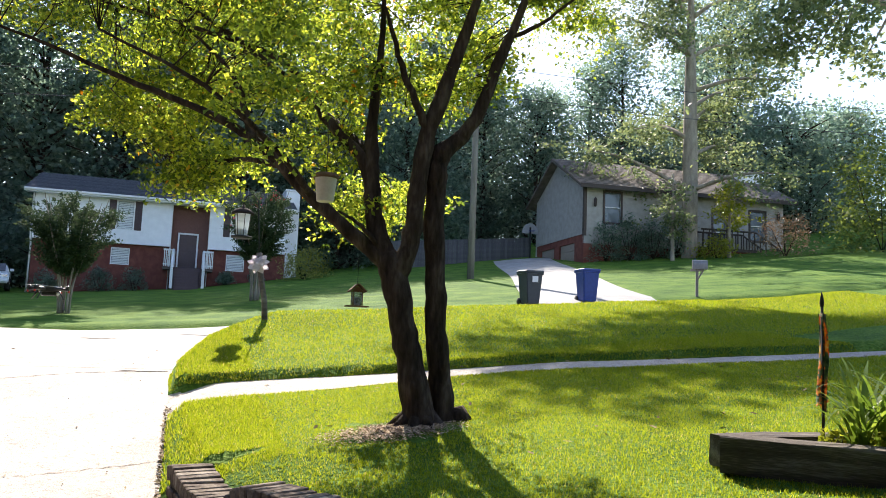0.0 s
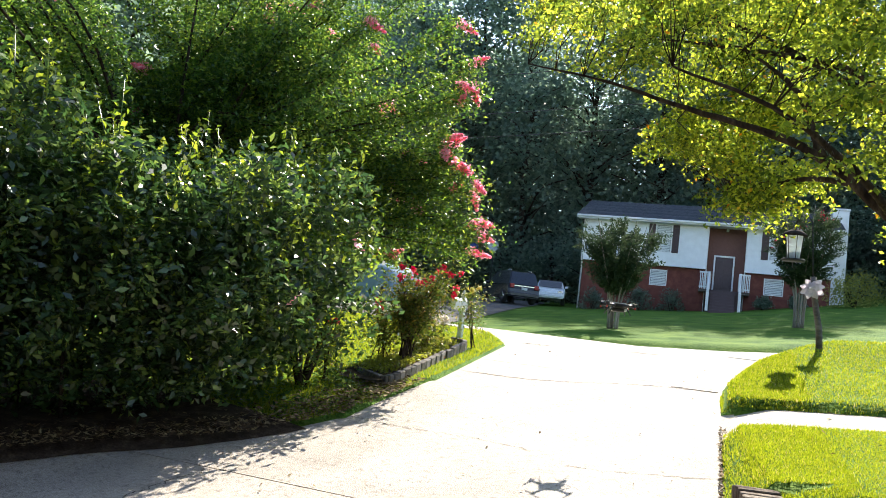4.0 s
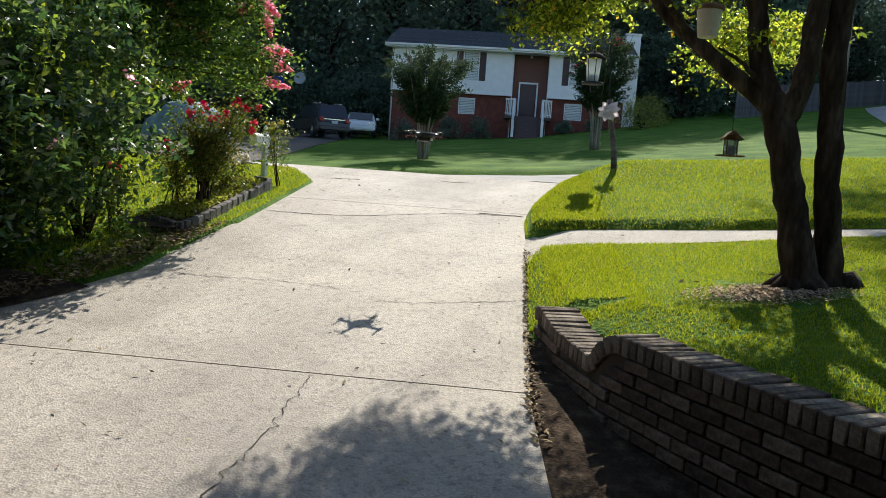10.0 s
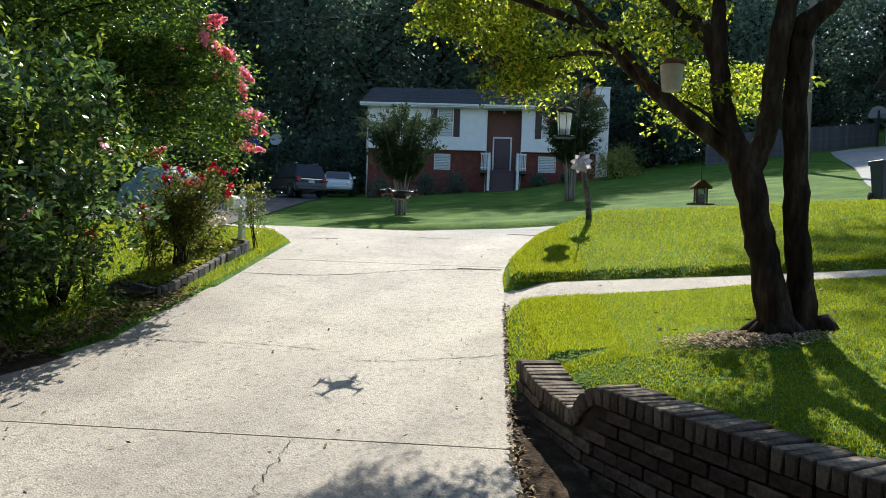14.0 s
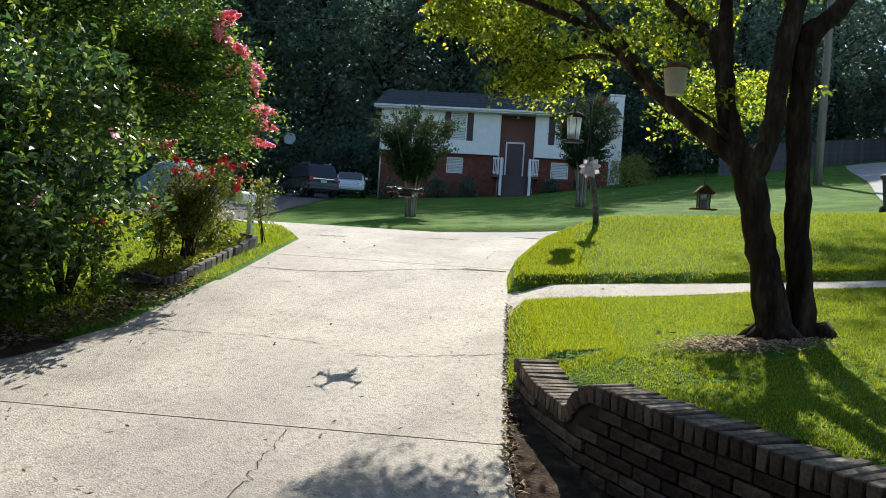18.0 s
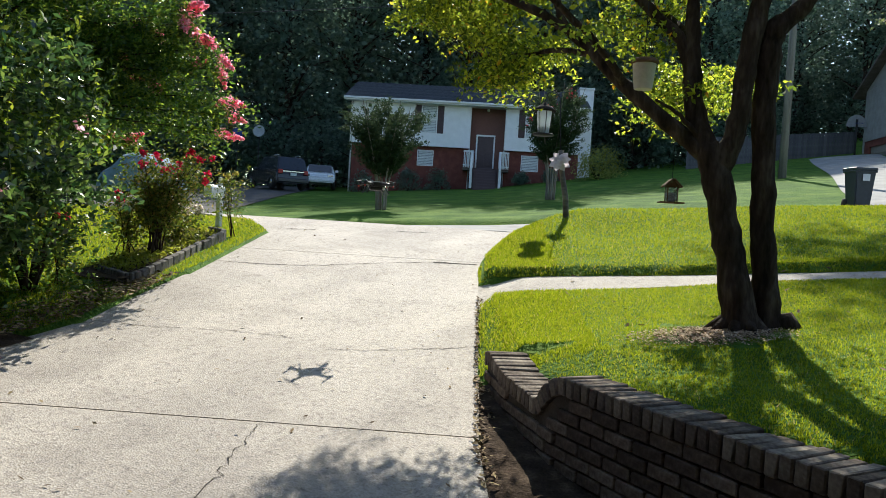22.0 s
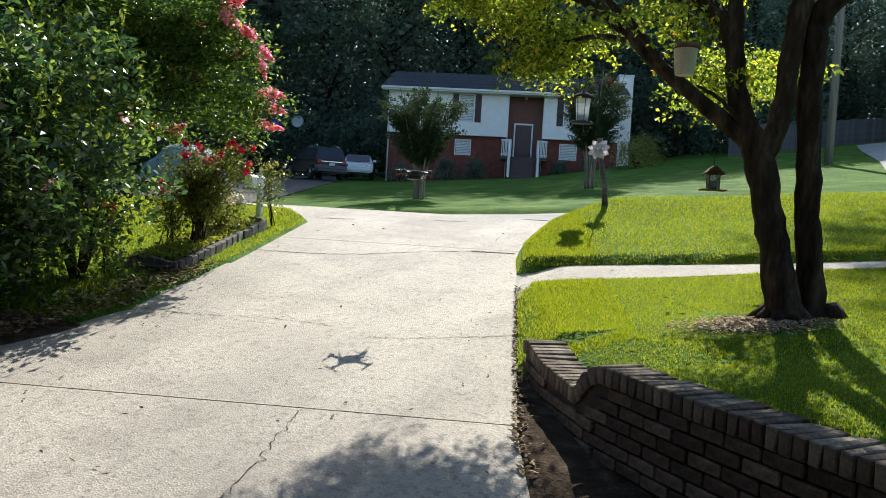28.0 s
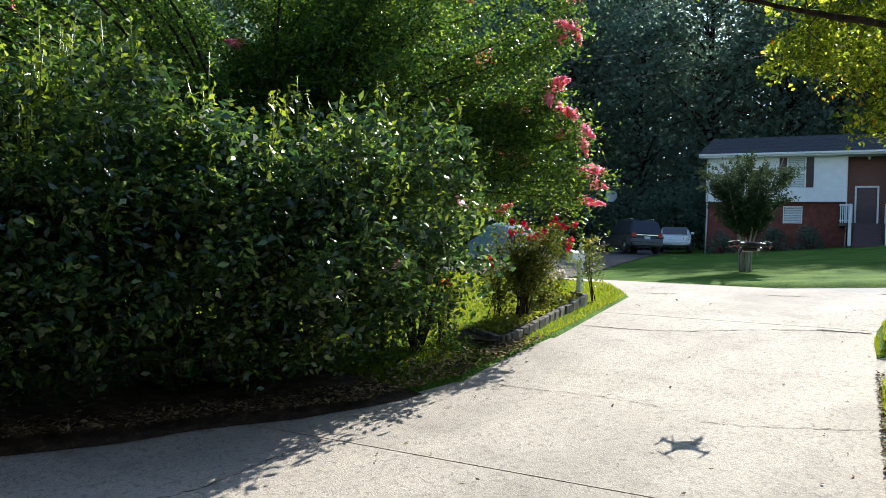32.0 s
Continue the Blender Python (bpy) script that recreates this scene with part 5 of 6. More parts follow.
def lane(name, centre, width, m, label, n=40):
    v, f = [], []
    pts = spline(centre, n // (len(centre) - 1))
    for i, p in enumerate(pts):
        d = pts[min(i + 1, len(pts) - 1)] - pts[max(i - 1, 0)]
        d = d / np.linalg.norm(d)
        for k in range(5):
            o = (k / 4 - .5) * width
            u, s = p[0] - d[1] * o, p[1] + d[0] * o
            x, y = XY(u, s)
            v.append((x, y, float(terrain(u, s)) + (.07 if 0 < k < 4 else .03)))
    for i in range(len(pts) - 1):
        for k in range(4):
            f.append((i * 5 + k, i * 5 + k + 1, (i + 1) * 5 + k + 1, (i + 1) * 5 + k))
    return tagged(new(name, mesh_from(name, v, f, [m], True)), label, "driveway", kind="structure")


# asphalt with the tree shade on this driveway put into its colour
SHADED_ASPHALT = surface("shaded_asphalt", [(0.3, (0.075, 0.07, 0.068)), (0.7, (0.12, 0.112, 0.105))], scale=2, fine=60, rough=.92, bump=.4)
lane("driveway_grey_house", [(9.9, 17.3), (11.5, 22), (14.6, 30), (17.2, 38), (18.6, 42)], 3.3, ASPH2, "pale concrete driveway climbing to the grey house")
lane("driveway_white_house", [(-9.5, 17.3), (-10.6, 26), (-12.0, 36), (-13.0, 45), (-14, 52)], 5.0, SHADED_ASPHALT, "grey driveway beside the white house")
fence = thing("fence", *XY(14.4, 44.5), float(terrain(14.4, 44.5)) - .3, "grey vertical board fence beside the driveway", "fence", yaw=DRIVE_YAW - 4)
FENCE = surface("grey_boards", [(0.3, (0.07, 0.07, 0.08)), (0.7, (0.12, 0.12, 0.135))], scale=4, rough=.9, bump=.3, per_object=.3)
bd = bmesh.new()
add_box(bd, -.07, .07, 0, .022, -.6, 1.55)
bd_me = bpy.data.meshes.new("board")
bd.to_mesh(bd_me)
bd.free()
bd_me.materials.append(FENCE)
for k in range(60):
    part("board", bd_me, None, fence, m=pose(-3.2 + k * .15, 0, .09 * k * .15 + rng.normal() * .01))
for k in range(5):
    part("post", box(-.05, .05, .02, .12, -.8, 1.5), FENCE, fence, m=pose(-3.1 + k * 2.2, 0, .2 * k))
hoop = thing("basketball_hoop", *XY(19.6, 43.0), float(terrain(19.6, 43.0)) - .7, "pale fan-shaped basketball backboard on a pole", "basketball hoop", yaw=DRIVE_YAW)
part("pole", tube([(0, 0, -.3), (0, 0, 2.6)], .06, 8), BLACK, hoop)
bb = bmesh.new()
vs = [bb.verts.new((.55 * math.cos(math.pi * k / 12), 0, 2.2 + .65 * math.sin(math.pi * k / 12))) for k in range(13)]
fb = bb.faces.new(vs)
r_ = bmesh.ops.extrude_face_region(bb, geom=[fb])
for v in r_["geom"]:
    if isinstance(v, bmesh.types.BMVert):
        v.co.y += .04
part("backboard", bb, plain("grey_backboard", (.30, .31, .33), .5), hoop)
part("rim", tube([(.2 * math.cos(a), -.25 + .2 * math.sin(a), 2.35) for a in np.linspace(0, 6.28, 14)], .012, 6), BIN_B, hoop)

# ---- parked cars ----
m_, n_, l_, b_ = mat("car_glass", 0.06, 0, 0.7)
b_.inputs["Base Color"].default_value = (0.02, 0.025, 0.03, 1)
CARGLASS = m_
NAVY = plain("navy_car_paint", (0.012, 0.016, 0.03), .25, spec=.6)
CARWHITE = plain("white_car_paint", (0.75, 0.76, 0.78), .3, spec=.6)
CHROME = plain("chrome", (.6, .6, .6), .2, metal=1.0)
LAMPRED = plain("red_lamp", (0.35, 0.02, 0.02), .25)
COVER = surface("blue_cover", [(0.3, (0.16, 0.24, 0.32)), (0.7, (0.27, 0.36, 0.44))], scale=2, fine=14, rough=.8, bump=.5, dist=.03)


def car(name, u, s, yaw, paint, length, height, label, tall):
    x, y = XY(u, s)
    ob = thing(name, x, y, float(terrain(u, s)) + .05, label, "car", yaw=yaw)
    L, H, W = length, height, .92
    side = [(-L / 2, .35), (-L / 2 + .05, .85), (-L / 2 + .12, 1.0), (L / 2 - 1.35, 1.02), (L / 2 - .15, .88), (L / 2, .6), (L / 2 - .02, .35)]
    b = bmesh.new()
    a = [b.verts.new((-W, p, z)) for p, z in side]
    c = [b.verts.new((W, p, z)) for p, z in side]
    for i in range(len(side)):
        b.faces.new((a[i], a[(i + 1) % len(side)], c[(i + 1) % len(side)], c[i]))
    b.faces.new(a[::-1]), b.faces.new(c)
    bmesh.ops.bevel(b, geom=b.edges[:], offset=.07, segments=3, affect="EDGES")
    part("body", b, paint, ob)
    cab = [(-L / 2 + .12, 1.0), (-L / 2 + (.35 if tall else .7), H - .06), (-L / 2 + .75, H), (L / 2 - 2.2, H), (L / 2 - 1.35, 1.0)]
    b = bmesh.new()
    a = [b.verts.new((-W + .04 + (.16 if z > 1.1 else 0), p, z)) for p, z in cab]
    c = [b.verts.new((W - .04 - (.16 if z > 1.1 else 0), p, z)) for p, z in cab]
    for i in range(len(cab)):
        b.faces.new((a[i], a[(i + 1) % len(cab)], c[(i + 1) % len(cab)], c[i]))
    b.faces.new(a[::-1]), b.faces.new(c)
    bmesh.ops.bevel(b, geom=b.edges[:], offset=.05, segments=2, affect="EDGES")
    part("cabin", b, paint, ob)
    part("rear_window", box(-.66, .66, -.012, .012, 1.1, H - .14, .01), CARGLASS, ob, m=pose(0, -L / 2 + (.20 if tall else .35), 0, -8 if tall else -20, 0, 0))
    part("windscreen", box(-.7, .7, -.012, .012, 0, .66), CARGLASS, ob, m=pose(0, L / 2 - 1.36, 1.04, 50, 0, 0))
    for a in (-1, 1):
        sw = box(-.012, .012, -L / 2 + .75, L / 2 - 1.9, 1.08, H - .14, .01)
        part("side_window", sw, CARGLASS, ob, m=pose(a * (W - .09), 0, 0, 0, a * -9, 0))
        part("tail_lamp", box(a * .72 - .12, a * .72 + .12, -L / 2 - .015, -L / 2 + .1, .82, 1.05, .02), LAMPRED, ob)
        part("head_lamp", box(a * .68 - .16, a * .68 + .16, L / 2 - .22, L / 2 - .04, .66, .82, .02), CHROME, ob)
        for p in (-L / 2 + .85, L / 2 - .9):
            w = part("wheel", lathe([(.05, -.11), (.34, -.11), (.36, -.06), (.36, .06), (.34, .11), (.05, .11)], 20), BLACK, ob, m=pose(a * (W - .08), p, .36, 0, 90, 0))
            part("rim", lathe([(.02, -.02), (.22, -.02), (.23, .02), (.02, .04)], 14), CHROME, w, m=pose(0, 0, a * .1))
        part("mirror", box(a * 1.0 - .1, a * 1.0 + .1, L / 2 - 1.75, L / 2 - 1.6, 1.05, 1.2, .03), paint, ob)
        if tall:
            part("roof_rail", tube([(a * .6, -L / 2 + .7, H + .05), (a * .6, L / 2 - 2.3, H + .05)], .025, 6), CHROME, ob)
    part("bumper", box(-.85, .85, -L / 2 - .06, -L / 2 + .1, .38, .6, .04), paint, ob)
    part("trim_strip", box(-.6, .6, -L / 2 - .02, -L / 2 + .05, .93, .98), CHROME, ob)
    part("number_plate", box(-.16, .16, -L / 2 - .03, -L / 2 + .03, .74, .88), BLIND, ob, "pale blank plate")
    return ob


car("suv", -11.8, 43.0, DRIVE_YAW + 36, NAVY, 4.9, 1.78, "dark navy sport utility vehicle parked on the driveway", True)
car("sedan", -10.3, 47.5, DRIVE_YAW + 190, CARWHITE, 4.5, 1.45, "white saloon car parked beyond the dark one", False)
cv = thing("covered_car", *XY(-13.9, 30.5), float(terrain(-13.9, 30.5)), "parked car under a pale blue fitted cover", "car", yaw=DRIVE_YAW + 50)
prof = [(-2.2, 0.25, .75), (-2.15, .8, .88), (-1.9, 1.15, .9), (-1.2, 1.5, .82), (-.3, 1.62, .78), (.5, 1.55, .8), (1.1, 1.15, .88), (1.9, .95, .9), (2.2, .7, .85), (2.25, .25, .75)]
b = bmesh.new()
rings = []
for p, z, w in prof:
    rings.append([b.verts.new((w * math.copysign(abs(math.cos(a)) ** .45, math.cos(a)), p, .05 + (z - .05) * math.sin(a) ** .5 + .012 * math.sin(9 * a + p * 5))) for a in np.linspace(0, math.pi, 17)])
for r0, r1 in zip(rings, rings[1:]):
    for i in range(16):
        f = b.faces.new((r0[i], r0[i + 1], r1[i + 1], r1[i]))
        f.smooth = True
b.faces.new(rings[0]), b.faces.new(rings[-1][::-1])
part("cover", b, COVER, cv)
for a in (-.75, .75):
    for p in (-1.4, 1.4):
        part("wheel", lathe([(.05, -.1), (.3, -.1), (.32, 0), (.3, .1), (.05, .1)], 16), BLACK, cv, m=pose(a, p, .3, 0, 90, 0))
# round dishes at the wood's edge
for k, (u, s, z, m_) in enumerate(((-15.0, 50, 3.6, plain("dish_grey", (.34, .36, .38), .6)), (-16.6, 50.5, 3.4, BIN_B))):
    d = thing("satellite_dish", *XY(u, s), float(terrain(u, s)), "round pale dish on a tall post" if k == 0 else "round blue dish on a tall post", "dish", yaw=DRIVE_YAW)
    part("dish", lathe([(.02, 0), (.24, .03), (.38, .10), (.40, .12), (.37, .12), (.22, .06), (.02, .03)], 20), m_, d, m=pose(0, 0, z, 75, 0, 0))
    part("post", tube([(0, .1, -.3), (0, .1, z)], .03, 8), BLACK, d)

# ---- bird feeders ----
CREAM = surface("cream_plastic", [(0.3, (0.55, 0.50, 0.40)), (0.7, (0.68, 0.63, 0.52))], scale=10, rough=.5, bump=.05)
ROOFWOOD = surface("brown_feeder_wood", [(0.3, (0.10, 0.055, 0.03)), (0.7, (0.20, 0.12, 0.07))], scale=12, rough=.8, bump=.3, stretch=(.3, 4, 4))
m_, n_, l_, b_ = mat("clear_plastic", .12, 0, .5)
b_.inputs["Base Color"].default_value = (.75, .85, .9, 1)
b_.inputs["Transmission Weight"].default_value = .85
CLEAR = m_
SEED = surface("seed", [(0.3, (0.45, 0.43, 0.38)), (0.7, (0.82, 0.82, 0.78))], scale=60, rough=.9, bump=.6)

LANTERN = surface("dark_bronze", [(0.3, (0.02, 0.016, 0.013)), (0.7, (0.045, 0.036, 0.03))], scale=12, rough=.9, bump=.1, spec=.05)
# clear lantern panes coloured white for the sky showing through
SKY_PANE = leaf_material("sky_whitened_plastic", [(0.0, (.72, .76, .78)), (1.0, (.78, .82, .84))], .75, rough=.3, glow=1.0)
cupf = thing("hanging_pot", -0.77, 5.05, 2.42, "cream plastic pot with a dark rim hung in the tree", "pot")
part("pot", lathe([(.055, 0), (.058, .005), (.075, .16), (.078, .165), (.070, .165), (.05, .01)], 24), CREAM, cupf)
part("rim", lathe([(.082, .16), (.088, .165), (.088, .18), (.07, .195), (.02, .205)], 24), ROOFWOOD, cupf)
part("wire", tube([(0, 0, .2), (.0, 0, .55)], .003, 5), BLACK, cupf)

bh = thing("house_feeder", -0.64, 6.22, 1.75, "wooden house-shaped bird feeder with clear sides, hung in the tree", "bird feeder", yaw=14)
part("tray", box(-.085, .085, -.07, .07, 0, .010, .003), ROOFWOOD, bh)
for a in (-1, 1):
    for b2 in (-1, 1):
        part("corner_post", box(a * .034 - .004, a * .034 + .004, b2 * .05 - .004, b2 * .05 + .004, .010, .118), ROOFWOOD, bh)
    part("pane", box(-.030, .030, a * .05 - .0012, a * .05 + .0012, .016, .112), CLEAR, bh)
    part("pane", box(a * .034 - .0012, a * .034 + .0012, -.046, .046, .016, .112), CLEAR, bh)
    gbl = bmesh.new()
    vs = [gbl.verts.new((x_, a * .052 + d, z_)) for d in (-.003, .003) for x_, z_ in ((-.040, .112), (.040, .112), (0, .155))]
    for f in ((2, 1, 0), (3, 4, 5), (0, 1, 4, 3), (1, 2, 5, 4), (2, 0, 3, 5)):
        gbl.faces.new([vs[i] for i in f])
    part("gable", gbl, ROOFWOOD, bh)
    part("roof_panel", box(0, .082, -.078, .078, 0, .010, .002), ROOFWOOD, bh, m=pose(0, 0, .166, 0, 44, 0) if a > 0 else pose(0, 0, .166, 0, 44, 180))
part("seed", box(-.026, .026, -.04, .04, .012, .075, .008), SEED, bh)
part("wire", tube([(0, 0, .16), (0, 0, 1.45)], .002, 5), BLACK, bh)
bh.scale = (1.1, 1.1, 1.1)

FU, FS = 0.98, 11.49
fx, fy = XY(FU, FS)
fz = float(terrain(FU, FS)) + .04
fpost = thing("feeder_post", fx, fy, fz, "leaning weathered wooden post carrying a lantern bird feeder", "post", yaw=0)
part("post", tube([(.10, 0, -.25), (.06, 0, .3), (-.02, 0, .7), (-.06, 0, 1.02)], [.045, .043, .04, .04], 10), TIMBER, fpost)
part("hook", tube([(-.06, 0, .95), (-.08, 0, 1.25), (-.12, 0, 1.79), (-.2, 0, 1.90), (-.30, 0, 1.86), (-.34, 0, 1.74)], .009, 6), BLACK, fpost)
lant = thing("lantern_feeder", fx - .34, fy, fz + 1.23, "black-roofed lantern bird feeder with clear sides", "bird feeder")
part("tray", lathe([(.02, 0), (.15, .0), (.16, .02), (.15, .03), (.02, .02)], 16), BLACK, lant)
lc = bmesh.new()
for k in range(6):
    a = 2 * math.pi * k / 6
    b2 = 2 * math.pi * (k + 1) / 6
    vs = [lc.verts.new(p) for p in ((.085 * math.cos(a), .085 * math.sin(a), .03), (.085 * math.cos(b2), .085 * math.sin(b2), .03), (.115 * math.cos(b2), .115 * math.sin(b2), .36), (.115 * math.cos(a), .115 * math.sin(a), .36))]
    lc.faces.new(vs)
part("pane", lc, SKY_PANE, lant)
for k in range(6):
    a = 2 * math.pi * k / 6
    part("bar", tube([(.087 * math.cos(a), .087 * math.sin(a), .02), (.117 * math.cos(a), .117 * math.sin(a), .37)], .005, 5), BLACK, lant)
part("seed", lathe([(.01, .03), (.075, .03), (.082, .12), (.01, .14)], 12), SEED, lant)
part("roof", lathe([(.17, .36), (.165, .38), (.10, .43), (.03, .46), (.015, .5)], 16), LANTERN, lant)
# fabric bow tied to the post
BOW = surface("white_fabric", [(0.3, (0.74, 0.66, 0.72)), (0.7, (0.88, 0.84, 0.87))], scale=8, rough=.85, bump=.4)
bow = thing("fabric_flower", fx - .05, fy - .07, fz + .86, "white and pale mauve fabric flower tied to the post", "decoration")
for k in range(9):
    a = 2 * math.pi * k / 9 + .2
    pb = bmesh.new()
    rows = []
    for i in range(5):
        t = i / 4
        w = .055 * math.sin(math.pi * (.15 + .8 * t))
        rows.append([pb.verts.new((.16 * t, w * j, -.02 + .05 * math.sin(t * 3 + k) + .02 * abs(j) * math.sin(k * 2 + i))) for j in (-1, 0, 1)])
    for r0, r1 in zip(rows, rows[1:]):
        for j in range(2):
            f = pb.faces.new((r0[j], r0[j + 1], r1[j + 1], r1[j]))
            f.smooth = True
    bmesh.ops.solidify(pb, geom=pb.faces[:], thickness=.003)
    part("petal", pb, BOW, bow, m=pose(0, 0, 0, 90, 0, 0) @ pose(0, 0, 0, 0, 0, math.degrees(a)))
part("centre", lathe([(.005, -.02), (.03, -.01), (.035, .01), (.01, .03)], 10), BOW, bow, m=pose(0, -.01, 0, 90, 0, 0))

# ---- timber planter with a flag and day lilies ----
plx, ply = 1.565, 3.92
plz = ground_z(plx + .2, ply + .3)
OLDTIMBER = surface("old_sleeper", [(0.25, (0.030, 0.024, 0.02)), (0.5, (0.085, 0.070, 0.056)), (0.8, (0.30, 0.265, 0.22))], scale=4, fine=60, rough=.95, bump=.9, stretch=(.25, 3, 3))
planter = thing("timber_planter", plx, ply, plz, "raised flower bed edged with old dark railway sleepers", "planter")


def sleeper(length, w, h, seed):
    g = np.random.default_rng(seed)
    b = bmesh.new()
    n = 14
    rings = []
    for i in range(n + 1):
        x = length * i / n
        e = .006
        jit = g.normal(size=(8, 2)) * .004
        pr = [(e, 0), (w - e, 0), (w, e), (w, h - e), (w - e, h), (e, h), (0, h - e), (0, e)]
        rings.append([b.verts.new((x, p[0] + j[0], p[1] + j[1])) for p, j in zip(pr, jit)])
    for r0, r1 in zip(rings, rings[1:]):
        for k in range(8):
            b.faces.new((r0[k], r1[k], r1[(k + 1) % 8], r0[(k + 1) % 8]))
    b.faces.new(rings[0]), b.faces.new(rings[-1][::-1])
    bmesh.ops.recalc_face_normals(b, faces=b.faces[:])
    return b


part("sleeper", sleeper(2.4, .20, .19, 1), OLDTIMBER, planter, m=pose(-.05, 0, -.03, 0, 0, -30))
part("sleeper", sleeper(2.6, .15, .16, 2), OLDTIMBER, planter, m=pose(.02, .06, -.01, 0, 0, 20))
soil = bmesh.new()
SOIL = surface("mulch_soil", [(0.25, (0.03, 0.022, 0.016)), (0.55, (0.07, 0.05, 0.036)), (0.85, (0.16, 0.12, 0.085))], scale=9, fine=55, rough=.98, bump=1.0, dist=.02, spec=.05)
vs = [soil.verts.new(p) for p in ((.15, .02, .09), (2.1, -1.15, .09), (2.5, .9, .1))]
soil.faces.new(vs)
bmesh.ops.subdivide_edges(soil, edges=soil.edges[:], cuts=10, use_grid_fill=True)
for v in soil.verts:
    v.co.z += rng.normal() * .012
part("soil", soil, SOIL, planter)
flagm = surface("flag_cloth", [(0.3, (0.035, 0.07, 0.035)), (0.48, (0.10, 0.15, 0.08)), (0.56, (0.55, 0.18, 0.05)), (0.66, (0.60, 0.42, 0.06)), (0.75, (0.45, 0.42, 0.38))], scale=16, fine=50, rough=.9, bump=.1)
flag = thing("garden_flag", plx + .55, ply + .12, plz + .1, "furled garden flag with orange flowers on a black iron stake", "flag")
part("stake", tube([(0, 0, -.15), (0, 0, .76)], .008, 8), BLACK, flag)
part("finial", lathe([(.004, .74), (.013, .775), (.010, .80), (.001, .84)], 8), BLACK, flag)
fb_ = bmesh.new()
rows = []
for i in range(10):
    t = i / 9
    rows.append([fb_.verts.new((-.016 + (j / 6) * (.030 + .035 * t) + .02 * t * math.sin(t * 5), .022 * math.sin(j * 2.1 + t * 3), .72 - .50 * t + .03 * t * math.sin(j * 1.3))) for j in range(7)])
for r0, r1 in zip(rows, rows[1:]):
    for j in range(6):
        f = fb_.faces.new((r0[j], r0[j + 1], r1[j + 1], r1[j]))
        f.smooth = True
bmesh.ops.solidify(fb_, geom=fb_.faces[:], thickness=.002)
part("cloth", fb_, flagm, flag)
BLADE = leaf_material("lily_blade", [(0.0, (0.08, 0.15, 0.02)), (1.0, (0.18, 0.26, 0.04))], .45, glow=1.7)


def blades(n, length, width, spread, g):
    """Arching strap leaves from one crown."""
    vv, ff = [], []
    for k in range(n):
        a = g.uniform(0, 2 * math.pi)
        L, arch = length * g.uniform(.6, 1.1), g.uniform(.5, 1.3) * spread
        o = np.array((g.normal() * .04, g.normal() * .04, 0))
        side = np.array((-math.sin(a), math.cos(a), 0)) * width
        for i in range(8):
            t = i / 7
            p = o + np.array((math.cos(a), math.sin(a), 0)) * L * arch * t ** 1.4 * .8 + np.array((0, 0, 1)) * L * (t - .62 * arch * t ** 2.4)
            w = side * (1 - t ** 2) * .5
            b0 = len(vv)
            vv.extend([p - w, p + w])
            if i:
                ff.append((b0 - 2, b0 - 1, b0 + 1, b0))
    return mesh_from("blades", vv, ff, [BLADE], True)


for k, (dx, dy, n) in enumerate(((.68, -.02, 34), (.84, .10, 38), (.98, -.16, 38), (1.15, .15, 26))):
    ob = thing("day_lily", plx + dx, ply + dy, plz + .09, "clump of arching green day lily leaves in the planter", "plant", "day lilies")
    part("leaves", blades(n, .78, .024, .95, np.random.default_rng(30 + k)), None, ob)
lowp = []
for k in range(500):
    t, r = rng.uniform(0, 1), rng.uniform(-.5, .35)
    lowp.append((.5 + 1.2 * t, r * t + .05, .13 + rng.uniform(0, .08)))
low = thing("ground_cover", plx, ply, plz, "low leafy ground cover in the planter", "plant")
part("foliage", quads_mesh("foliage", leaf_quads(np.array(lowp), .05, rng), 4, [BRIGHT_LEAF]), None, low)

# ---- flower bed beside the driveway ----
STONE = surface("bed_edging", [(0.3, (0.10, 0.09, 0.08)), (0.7, (0.21, 0.19, 0.17))], scale=8, fine=50, rough=.95, bump=.8, per_object=.3)
bed = thing("flower_bed", 0, 0, 0, "flower bed edged with grey blocks beside the driveway", "flower bed")
edge_pts = [(-4.05, 7.78), (-3.82, 7.66), (-3.60, 7.6), (-3.58, 8.3), (-3.60, 9.2), (-3.65, 10.38), (-3.95, 10.62)]
ep = spline(edge_pts, 5)
for i in range(len(ep) - 1):
    (u0, s0), (u1, s1) = ep[i], ep[i + 1]
    x0, y0 = XY(u0, s0)
    x1, y1 = XY(u1, s1)
    L = math.hypot(x1 - x0, y1 - y0)
    zz = float(terrain((u0 + u1) / 2, (s0 + s1) / 2))
    sl = math.degrees(math.atan2(float(terrain(u1, s1) - terrain(u0, s0)), L))
    part("block", box(0, L - .008, -.035, .035, -.08, .095, .010), STONE, bed, m=pose(x0, y0, zz, 0, -sl + rng.normal() * 1.5, math.degrees(math.atan2(y1 - y0, x1 - x0)) + rng.normal() * 2))
bs = bmesh.new()
for i in range(14):
    for k in range(6):
        s = 7.45 + 3.0 * i / 13
        u = -3.62 - .55 * k / 5
        x, y = XY(u, s)
        bs.verts.new((x, y, float(terrain(u, s)) + .05 + rng.normal() * .012))
bs.verts.ensure_lookup_table()
for i in range(13):
    for k in range(5):
        f = bs.faces.new([bs.verts[j] for j in (i * 6 + k, i * 6 + k + 1, (i + 1) * 6 + k + 1, (i + 1) * 6 + k)])
        f.smooth = True
bmesh.ops.recalc_face_normals(bs, faces=bs.faces[:])
part("soil", bs, SOIL, bed)

